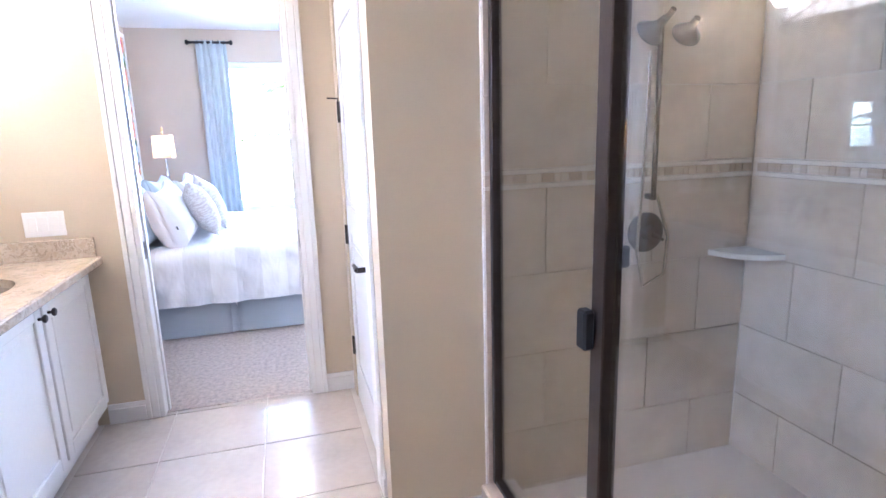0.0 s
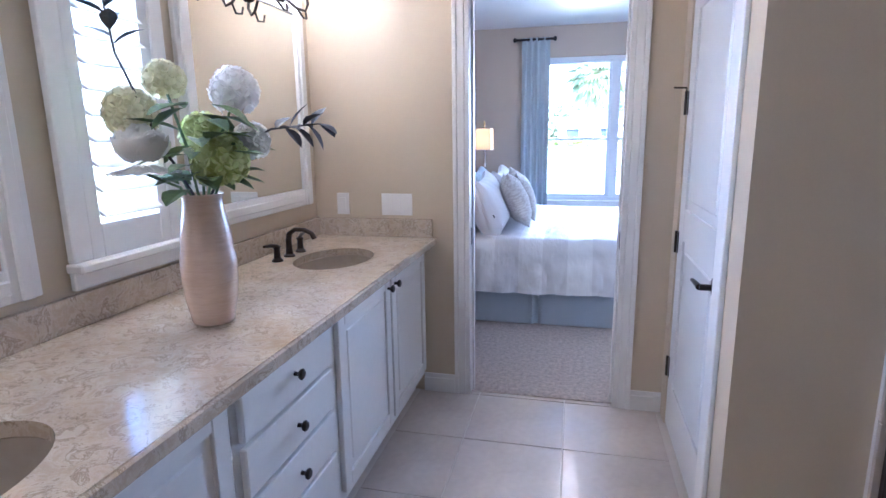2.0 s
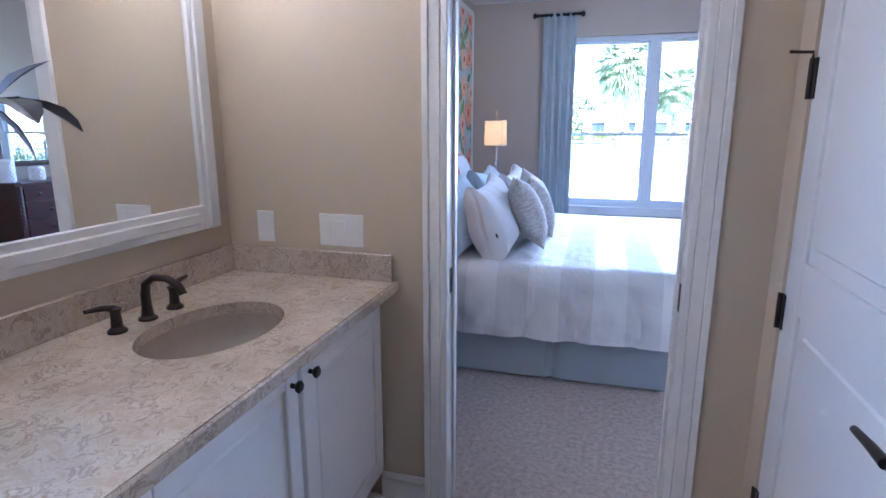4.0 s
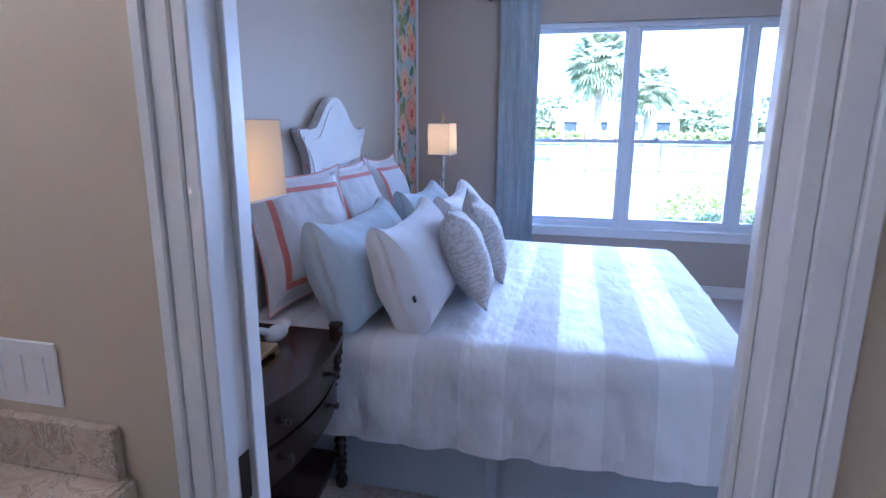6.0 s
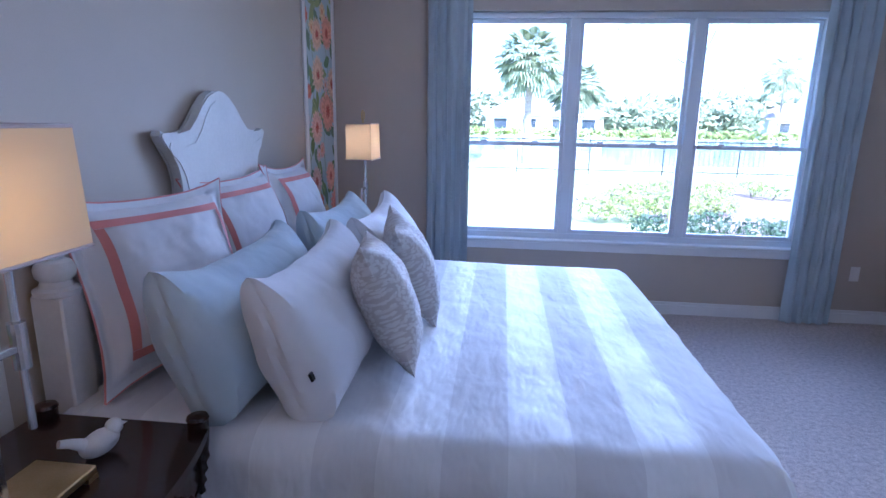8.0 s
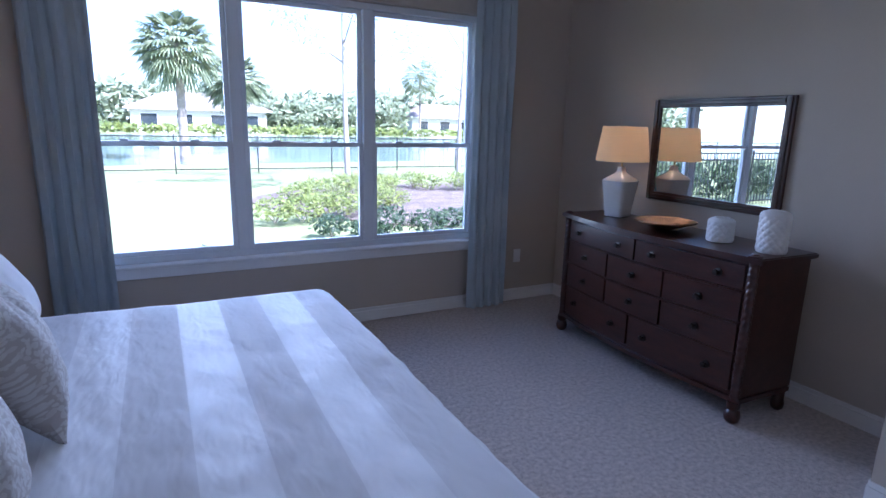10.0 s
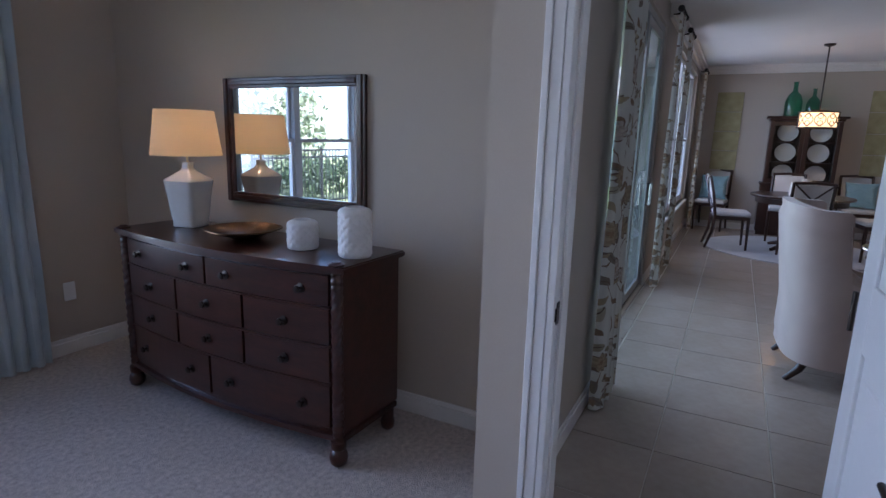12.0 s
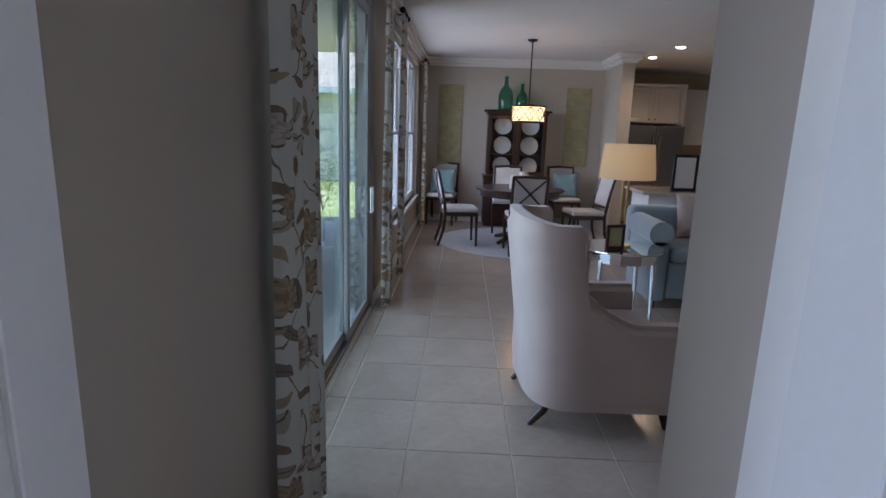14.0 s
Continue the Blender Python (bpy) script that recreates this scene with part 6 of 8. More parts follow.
def shower_enclosure():
    e = thing("shower_enclosure", pose(1.4, 0, 0.0705), "clear glass shower enclosure in a dark bronze frame", "shower")
    t = 0.016
    for name, y0, y1, w in (("wall_post", 2.932, 2.956, 0.02), ("strike_post", 2.222, 2.275, 0.024), ("wall_post", 1.102, 1.126, 0.02)):
        part(name, boxes((-w, y0, 0, w, y1, 1.86), bevel=0.003), BRONZE_FRAME, e)
    part("header", boxes((-0.02, 1.102, 1.8602, 0.02, 2.956, 1.90), bevel=0.003), BRONZE_FRAME, e)
    part("sill_rail", boxes((-0.018, 1.1262, 0.0, 0.018, 2.2148, 0.022), (-0.018, 2.2752, 0.0, 0.018, 2.9318, 0.022), bevel=0.003), BRONZE_FRAME, e)
    part("fixed_glass", boxes((-0.004, 2.275, 0.022, 0.004, 2.932, 1.86)), SHOWER_GLASS, e, "clear fixed glass panel")
    d = part("door_glass", boxes((-0.004, 1.14, 0.03, 0.004, 2.214, 1.85)), SHOWER_GLASS, e, "clear hinged glass door")
    bm = bmesh.new()
    box(bm, -0.055, 2.252, 0.815, -0.0245, 2.292, 0.915, 0.006)
    part("handle", bm, BLACK, e, "black pull handle")
    part("latch", boxes((0.0222, 2.225, 1.02, 0.045, 2.245, 1.07), bevel=0.003), BLACK, e)
    part("sweep", boxes((-0.012, 2.10, 1.84, 0.012, 2.21, 1.86), bevel=0.002), BRONZE_FRAME, d)


shower_enclosure()


def shower_fittings():
    s = thing("shower_fixture", pose(2.02, 2.958, 0), "dark bronze double shower head on a riser with a round valve", "shower head")
    bm = bmesh.new()
    lathe(bm, [(0.078, 0.0), (0.078, 0.006), (0.065, 0.014), (0.03, 0.018), (0.024, 0.045), (0.0, 0.047)], 28)
    bmesh.ops.transform(bm, matrix=pose(0, 0, 1.01, 90, 0, 0), verts=bm.verts)
    part("valve", bm, BRONZE, s, "round bronze valve plate", True)
    bm = bmesh.new()
    tube(bm, [(0, -0.045, 1.01), (0.045, -0.05, 0.985)], [0.010, 0.006], 10)
    part("valve_lever", bm, BRONZE, s)
    bm = bmesh.new()
    tube(bm, [(0.0, -0.04, 1.14), (0.0, -0.04, 1.75)], 0.010, 12)
    tube(bm, [(0.0, -0.001, 1.15), (0.0, -0.04, 1.15)], 0.012, 10)
    tube(bm, [(0.0, -0.001, 1.74), (0.0, -0.04, 1.76), (0.0, -0.10, 1.80)], 0.011, 10)
    part("riser", bm, BRONZE, s)
    bm = bmesh.new()
    tube(bm, [(0.0, -0.06, 1.16), (0.05, -0.07, 1.0), (0.03, -0.08, 0.86), (-0.06, -0.08, 0.82), (-0.09, -0.08, 0.95), (-0.08, -0.09, 1.40), (-0.085, -0.10, 1.66)], 0.006, 8)
    part("hose", bm, CHROME, s, "flexible metal hose", True)
    for x, tilt in ((-0.085, 20), (0.055, -10)):
        bm = bmesh.new()
        lathe(bm, [(0.048, -0.035), (0.052, -0.03), (0.050, -0.022), (0.026, 0.0), (0.013, 0.02), (0.012, 0.045)], 24)
        bmesh.ops.transform(bm, matrix=pose(x, -0.12, 1.735, 55, tilt, 0), verts=bm.verts)
        part("spray_head", bm, BRONZE, s, "", True)
    sh = thing("corner_shelf", pose(2.512, 2.957, 0.895), "white corner soap shelf in the shower", "shelf")
    n = 14
    outline = [(0, 0)] + [(-0.19 * math.cos(math.pi / 2 * k / n), -0.19 * math.sin(math.pi / 2 * k / n)) for k in range(n + 1)]
    part("shelf", prism(bmesh.new(), outline, "z", 0.0, 0.02), PORCELAIN, sh)


shower_fittings()


def shuttered_window():
    w = tagged(new("window_3"), "white plantation shutters in a cased bathroom window", "", "", "structure")
    y0, y1, z0, z1 = 2.56, 3.02, 1.01, 2.26
    part("window_casing", boxes((-0.8595, y0, z0 + 0.05, -0.832, y0 + 0.065, z1), bevel=0.004), TRIM, w)
    part("window_casing", boxes((-0.8595, y1 - 0.065, z0 + 0.05, -0.832, y1, z1), bevel=0.004), TRIM, w)
    part("window_casing", boxes((-0.8595, y0, z1 + 0.0005, -0.828, y1, z1 + 0.07), bevel=0.004), TRIM, w)
    bm = bmesh.new()
    box(bm, -0.8595, y0 - 0.01, z0 + 0.022, -0.80, y1 + 0.01, z0 + 0.049, 0.005)
    box(bm, -0.8595, y0, z0 - 0.03, -0.84, y1, z0 + 0.0215, 0.003)
    part("window_sill", bm, TRIM, w)
    # the shutter: a frame with tilted louvres
    a, b, lo, hi = y0 + 0.0655, y1 - 0.0655, z0 + 0.0495, z1 - 0.001
    bm = bmesh.new()
    box(bm, -0.856, a, lo, -0.836, a + 0.045, hi, 0.002)
    box(bm, -0.856, b - 0.045, lo, -0.836, b, hi, 0.002)
    box(bm, -0.856, a + 0.045, lo, -0.836, b - 0.045, lo + 0.10, 0.002)
    box(bm, -0.856, a + 0.045, hi - 0.06, -0.836, b - 0.045, hi, 0.002)
    part("shutter_frame", bm, TRIM, w)
    z = lo + 0.135
    while z < hi - 0.08:
        bm = bmesh.new()
        n = 8
        pts = [(0.036 * math.cos(math.pi * k / n), 0.006 * math.sin(math.pi * k / n)) for k in range(n + 1)] + [(-0.036 * math.cos(math.pi * k / n), -0.006 * math.sin(math.pi * k / n)) for k in range(1, n)]
        prism(bm, pts, "y", a + 0.046, b - 0.046)
        bmesh.ops.transform(bm, matrix=pose(-0.846, 0, z, 0, 28, 0), verts=bm.verts)
        part("louvre", bm, TRIM, w)
        z += 0.072
    pane = part("pane", boxes((-0.985, 2.62, 1.06, -0.981, 2.96, 2.20)), PANE, w)
    pane.visible_shadow = False


shuttered_window()


def vanity_light(y):
    v = thing("vanity_light", pose(-0.86, y, 2.08), "bronze scrolled vanity light with three lit glass shades", "wall lamp", "vanity lights")
    bm = bmesh.new()
    box(bm, 0.0005, -0.16, -0.05, 0.02, 0.16, 0.05, 0.008)
    part("back_plate", bm, BRONZE, v)
    for dy in (-0.2, 0.0, 0.2):
        bm = bmesh.new()
        tube(bm, [(0.02, dy * 0.5, 0.0), (0.07, dy * 0.7, -0.05), (0.12, dy * 0.9, -0.10), (0.15, dy, -0.11), (0.165, dy, -0.08), (0.16, dy, -0.05)], 0.007, 8)
        s = 1 if dy >= 0 else -1
        tube(bm, [(0.12, dy * 0.9, -0.10), (0.13, dy * 0.9 + s * 0.04, -0.135), (0.125, dy * 0.9 + s * 0.08, -0.13), (0.12, dy * 0.9 + s * 0.085, -0.10)], 0.005, 8)
        lathe(bm, [(0.0, -0.055), (0.022, -0.05), (0.030, -0.035), (0.026, -0.03)], 16, 0.16, dy)
        part("arm", bm, BRONZE, v, "scrolled bronze arm", True)
        bm = bmesh.new()
        lathe(bm, [(0.028, -0.03), (0.050, 0.0), (0.060, 0.05), (0.066, 0.075)], 22, 0.16, dy)
        bm.faces.ensure_lookup_table()
        bmesh.ops.delete(bm, geom=[f for f in bm.faces if len(f.verts) > 4 and f.calc_center_median().z > 0.06], context="FACES_ONLY")
        part("glass_shade", bm, FROST, v, "lit frosted glass shade", True)


vanity_light(3.62)
vanity_light(1.62)


def flower_vase():
    v = thing("vase", pose(-0.50, 2.69, 0.8745), "tall peach ribbed ceramic vase on the marble counter", "vase")
    bm = bmesh.new()
    prof = [(0.0, 0.0), (0.062, 0.0), (0.068, 0.008), (0.082, 0.07), (0.088, 0.13), (0.084, 0.20), (0.074, 0.27), (0.062, 0.33), (0.060, 0.36), (0.066, 0.375), (0.060, 0.372), (0.05, 0.33), (0.05, 0.28), (0.0, 0.27)]
    fine = []
    for (r0, h0), (r1, h1) in zip(prof, prof[1:]):
        steps = max(1, int(abs(h1 - h0) / 0.012))
        for k in range(steps):
            u = k / steps
            h = h0 + (h1 - h0) * u
            fine.append((r0 + (r1 - r0) * u + (0.0014 * math.sin(h * 520) if 0.02 < h < 0.35 and r0 > 0.055 else 0.0), h))
    fine.append(prof[-1])
    lathe(bm, fine, 40)
    bmesh.ops.scale(bm, vec=(0.89, 0.89, 1.0), verts=bm.verts)
    part("body", bm, VASE, v, "", True)
    return v


flower_vase()


def petal(bm, c, d, up, size, curl):
    """One cupped petal from c along d."""
    d, up = d.normalized(), up.normalized()
    s = d.cross(up).normalized()
    n = s.cross(d)
    rows = []
    for i, (u, w) in enumerate(((0.0, 0.25), (0.45, 0.95), (0.8, 1.0), (1.0, 0.55))):
        lift = curl * u * u * size
        rows.append([bm.verts.new(c + d * u * size + s * (k - 1) * 0.5 * w * size + n * (lift + (0.12 * size if k != 1 else 0.0))) for k in range(3)])
    for a, b in zip(rows, rows[1:]):
        for k in range(2):
            bm.faces.new((a[k], a[k + 1], b[k + 1], b[k]))


def bloom(parent, name, c, r, material, seed, layers=7, count=13):
    rnd = random.Random(seed)
    bm = bmesh.new()
    c = Vector(c)
    for l in range(layers):
        tilt = 12 + 72 * l / max(1, layers - 1)
        for k in range(count + l * 2):
            a = 2 * math.pi * (k + 0.5 * (l % 2)) / (count + l * 2) + rnd.uniform(-0.15, 0.15)
            t = radians(90 - tilt + rnd.uniform(-10, 10))
            d = Vector((math.cos(a) * math.cos(t), math.sin(a) * math.cos(t), math.sin(t)))
            petal(bm, c + d * r * (0.25 + 0.06 * (l % 3)), d + Vector((0, 0, 0.15)), Vector((0, 0, 1)) if abs(d.z) < 0.9 else Vector((1, 0, 0)), r * rnd.uniform(0.48, 0.66), 0.7)
    # the underside
    for k in range(count):
        a = 2 * math.pi * k / count + rnd.uniform(-0.2, 0.2)
        d = Vector((math.cos(a) * 0.8, math.sin(a) * 0.8, -0.5))
        petal(bm, c + d * r * 0.25, d, Vector((0, 0, 1)), r * 0.75, 0.3)
    return part(name, bm, material, parent, "", True)


def cluster(parent, name, c, r, material, seed, count=70):
    """A hydrangea head: a ball of many small four-petalled florets."""
    rnd = random.Random(seed)
    bm = bmesh.new()
    c = Vector(c)
    for k in range(count):
        z = 1 - 1.75 * (k + 0.5) / count
        a = k * 2.39996
        q = math.sqrt(max(0.0, 1 - z * z))
        d = Vector((q * math.cos(a), q * math.sin(a), z))
        p = c + d * r * rnd.uniform(0.85, 1.0)
        side = d.orthogonal().normalized()
        for i in range(4):
            e = Matrix.Rotation(math.pi / 2 * i + rnd.uniform(0, 0.6), 3, d) @ side
            petal(bm, p, e + d * 0.25, d, r * rnd.uniform(0.30, 0.40), 0.15)
    return part(name, bm, material, parent, "", True)


def leaf(bm, c, d, length, width, droop=0.2):
    c, d = Vector(c), Vector(d).normalized()
    up = Vector((0, 0, 1)) if abs(d.z) < 0.9 else Vector((1, 0, 0))
    s = d.cross(up).normalized()
    n = s.cross(d)
    rows = []
    for u, w in ((0, 0.1), (0.25, 0.75), (0.5, 1.0), (0.78, 0.65), (1.0, 0.05)):
        p = c + d * length * u - n * droop * length * u * u
        rows.append([bm.verts.new(p - s * w * width / 2 + n * 0.15 * width * w), bm.verts.new(p), bm.verts.new(p + s * w * width / 2 + n * 0.15 * width * w)])
    for a, b in zip(rows, rows[1:]):
        for k in range(2):
            bm.faces.new((a[k], a[k + 1], b[k + 1], b[k]))


def bouquet():
    f = thing("flower_arrangement", pose(-0.50, 2.69, 1.20), "white, cream and green silk flowers with leaves in the vase", "flowers")
    heads = [((-0.078, -0.118, 0.14), 0.090, PETAL_WHITE, "b"), ((-0.150, -0.06, 0.27), 0.062, PETAL_CREAM, "c"), ((0.075, 0.085, 0.33), 0.060, PETAL_WHITE, "c"), ((0.077, -0.01, 0.14), 0.068, PETAL_GREEN, "c"), ((-0.04, 0.09, 0.21), 0.060, PETAL_GREEN, "c"), ((0.10, 0.11, 0.19), 0.05, PETAL_WHITE, "c"), ((-0.10, 0.02, 0.36), 0.05, PETAL_CREAM, "c")]
    for k, (c, r, m, kind) in enumerate(heads):
        if kind == "c":
            cluster(f, "flower_head", c, r, m, k)
        else:
            bloom(f, "flower_head", c, r, m, k)
        bm = bmesh.new()
        tube(bm, [(0, 0, -0.03), (c[0] * 0.4, c[1] * 0.4, c[2] * 0.5), (c[0], c[1], c[2] - r * 0.3)], 0.004, 6)
        part("stem", bm, GREEN_LEAF, f)
    rnd = random.Random(4)
    for k in range(38):
        bm = bmesh.new()
        a = rnd.uniform(0, 6.28)
        h = rnd.uniform(0.05, 0.30)
        r0 = rnd.uniform(0.02, 0.09)
        d = (math.cos(a), math.sin(a), rnd.uniform(-0.25, 0.5))
        leaf(bm, (r0 * math.cos(a), r0 * math.sin(a), h), d, rnd.uniform(0.09, 0.14), rnd.uniform(0.05, 0.075))
        part("leaf", bm, GREEN_LEAF, f)
    # two dark leafy sprays, one upright and one reaching out along the mirror
    for pts in (((0, 0, 0.0), (-0.08, -0.05, 0.20), (-0.14, -0.10, 0.42), (-0.155, -0.112, 0.62)), ((0, 0, 0.0), (0.07, 0.05, 0.16), (0.16, 0.12, 0.225), (0.28, 0.20, 0.24))):
        bm = bmesh.new()
        tube(bm, pts, [0.004, 0.0035, 0.003, 0.002], 6)
        part("spray_stem", bm, DARK_LEAF, f)
        for k in range(11):
            u = 0.70 + 0.30 * k / 10
            seg = min(2, int(u * 3))
            t = u * 3 - seg
            p = Vector(pts[seg]).lerp(Vector(pts[seg + 1]), t)
            along = (Vector(pts[3]) - Vector(pts[2])).normalized()
            q = Matrix.Rotation(k * 2.4, 3, along) @ along.orthogonal().normalized()
            bm = bmesh.new()
            leaf(bm, p, along * 0.7 + q, 0.085, 0.042)
            part("spray_leaf", bm, DARK_LEAF, f)


bouquet()

# ---- living and dining room ----
def slider():
    s = tagged(new("sliding_door"), "white framed sliding glass doors to the patio", "", "", "structure")
    part("track", boxes((4.305, 5.59, -0.008, 7.015, 5.70, 0.022), bevel=0.004), STEEL, s, "metal floor track")
    part("head", boxes((4.305, 5.59, 2.40, 7.015, 5.70, 2.455), bevel=0.003), SHADED_FRAME, s)
    part("jamb", boxes((4.305, 5.59, 0.0225, 4.345, 5.70, 2.3995), bevel=0.003), SHADED_FRAME, s)
    part("jamb", boxes((6.975, 5.59, 0.0225, 7.015, 5.70, 2.3995), bevel=0.003), SHADED_FRAME, s)
    for x0, x1, y in ((4.35, 5.28, 5.66), (5.20, 6.20, 5.63), (6.12, 6.97, 5.595)):
        bm = bmesh.new()
        f = 0.07
        box(bm, x0, y, 0.024, x0 + f, y + 0.028, 2.398, 0.004)
        box(bm, x1 - f, y, 0.024, x1, y + 0.028, 2.398, 0.004)
        box(bm, x0 + f, y, 0.024, x1 - f, y + 0.028, 0.024 + f, 0.004)
        box(bm, x0 + f, y, 2.398 - f, x1 - f, y + 0.028, 2.398, 0.004)
        p = part("panel_frame", bm, SHADED_FRAME, s)
        g = part("pane", boxes((x0 + f - 0.004, y + 0.011, 0.09, x1 - f + 0.004, y + 0.017, 2.332)), PATIO_PANE, p)
        g.visible_shadow = False
    for x in (6.835, 6.925):
        bm = bmesh.new()
        tube(bm, [(x, 5.594, 0.83), (x, 5.555, 0.83), (x, 5.555, 1.03), (x, 5.594, 1.03)], 0.008, 8)
        part("pull_handle", bm, CHROME, s, "polished pull handle")


PATIO_PANE = glass("tinted_patio_glass", (0.74, 0.84, 0.82), 0.0, 0.9)
slider()

drapery("drape", pose(4.10, 5.375, 0), 0.43, 2.60, 4.0, 0.040, DRAPE, "floral linen drape beside the sliding doors", "floral drapes", True, -0.05, 0.42, 2.0)
drapery("drape", pose(6.97, 5.455, 0), 0.26, 2.60, 3.2, 0.034, DRAPE, "floral linen drape beside the sliding doors", "floral drapes", True, -0.05, 0.33, 3.0)
drapery("drape", pose(8.05, 5.455, 0), 0.28, 2.60, 3.2, 0.034, DRAPE, "floral linen drape at the dining room window", "floral drapes", True, -0.05, 0.33, 4.0)
drapery("drape", pose(11.30, 5.455, 0), 0.30, 2.56, 3.2, 0.034, DRAPE, "floral linen drape at the dining room window", "floral drapes", True, -0.05, 0.33, 6.0)


def wing_chair():
    """Barrel-backed wing chair; local front is +x, origin on the floor under its middle."""
    c = thing("wing_chair", pose(5.45, 4.12, 0, 0, 0, -86), "cream upholstered wing chair with dark tapered legs", "armchair")
    # the wrap-around shell: back and wings in one curve, high at the back, dropping to the arms
    R, D = 0.37, 0.40
    n, m = 110, 20

    def path(u):
        k = 2 * u - 1
        if abs(k) > 0.5:
            run = (abs(k) - 0.5) / 0.5
            return Vector((-0.06 + 0.44 * run, math.copysign(R + 0.02 * run, k), 0)), Vector((0, math.copysign(1, k), 0))
        ang = k / 0.5 * math.pi / 2
        e = 0.55
        cx, sy = math.cos(ang), math.sin(ang)
        return Vector((-0.06 - 0.27 * math.copysign(abs(cx) ** e, cx), R * math.copysign(abs(sy) ** e, sy), 0)), Vector((-cx, sy, 0)).normalized()

    def height(u):
        x = path(u)[0].x
        wing = 1.085 - 0.02 * min(1.0, max(0.0, (x + 0.32) / 0.10))
        t = min(1.0, max(0.0, (x + 0.135) / 0.035))
        q = min(1.0, max(0.0, (x + 0.08) / 0.22))
        return wing - (wing - 0.74) * (3 * t * t - 2 * t ** 3) - 0.14 * (1 - (1 - q) ** 2)
    bm = bmesh.new()
    outer, inner = [], []
    for i in range(n + 1):
        u = i / n
        p, nn = path(u)
        h = height(u)
        lean = -0.13
        flare = 0.06 * max(0.0, 1 - abs(p.x + 0.135) / 0.12)  # the wing's front edge runs out towards its top
        co, ci = [], []
        for j in range(m + 1):
            v = j / m
            z = 0.145 + v * (h - 0.145)
            back = lean * max(0.0, z - 0.45) * (1 if p.x < 0.0 else 0.4) + flare * max(0.0, (z - 0.78) / 0.3) ** 1.5
            thick = 0.055 * (1.0 if v < 0.93 else 0.6)
            co.append(bm.verts.new(p + nn * thick * (1.0 if v > 0.06 else 0.85) + Vector((back, 0, z))))
            ci.append(bm.verts.new(p - nn * thick + Vector((back, 0, z))))
        outer.append(co)
        inner.append(ci)
    for i in range(n):
        for j in range(m):
            bm.faces.new((outer[i][j], outer[i + 1][j], outer[i + 1][j + 1], outer[i][j + 1]))
            bm.faces.new((inner[i][j], inner[i][j + 1], inner[i + 1][j + 1], inner[i + 1][j]))
        bm.faces.new((outer[i][m], outer[i + 1][m], inner[i + 1][m], inner[i][m]))
        bm.faces.new((outer[i][0], inner[i][0], inner[i + 1][0], outer[i + 1][0]))
    for i in (0, n):
        for j in range(m):
            q = (outer[i][j], outer[i][j + 1], inner[i][j + 1], inner[i][j])
            bm.faces.new(q)
    part("shell", bm, UPHOLSTERY, c, "cream velvet back, wings and arms", True)
    part("seat_base", boxes((-0.24, -0.31, 0.15, 0.38, 0.31, 0.34), bevel=0.02), UPHOLSTERY, c)
    bm = bmesh.new()
    box(bm, -0.25, -0.31, 0.341, 0.41, 0.31, 0.46, 0.045, 4)
    part("seat_cushion", bm, UPHOLSTERY, c, "", True)
    bm = pillow_mesh(0.46, 0.30, 0.14, 21.0)
    bmesh.ops.transform(bm, matrix=Matrix.Translation((-0.18, 0, 0.455)) @ pose(0, 0, 0, 0, 0, 90) @ pose(0, 0, 0, -18, 0, 0), verts=bm.verts)
    part("lumbar_cushion", bm, UPHOLSTERY, c, "", True)
    for x, y, dx in ((0.33, -0.31, 0.03), (0.33, 0.31, 0.03), (-0.25, -0.27, -0.10), (-0.25, 0.27, -0.10)):
        bm = bmesh.new()
        tube(bm, [(x, y, 0.16), (x + dx * 0.3, y, 0.08), (x + dx, y, 0.0)], [0.030, 0.024, 0.016], 10)
        part("leg", bm, DARKWOOD, c, "dark tapered wooden leg", True)


wing_chair()


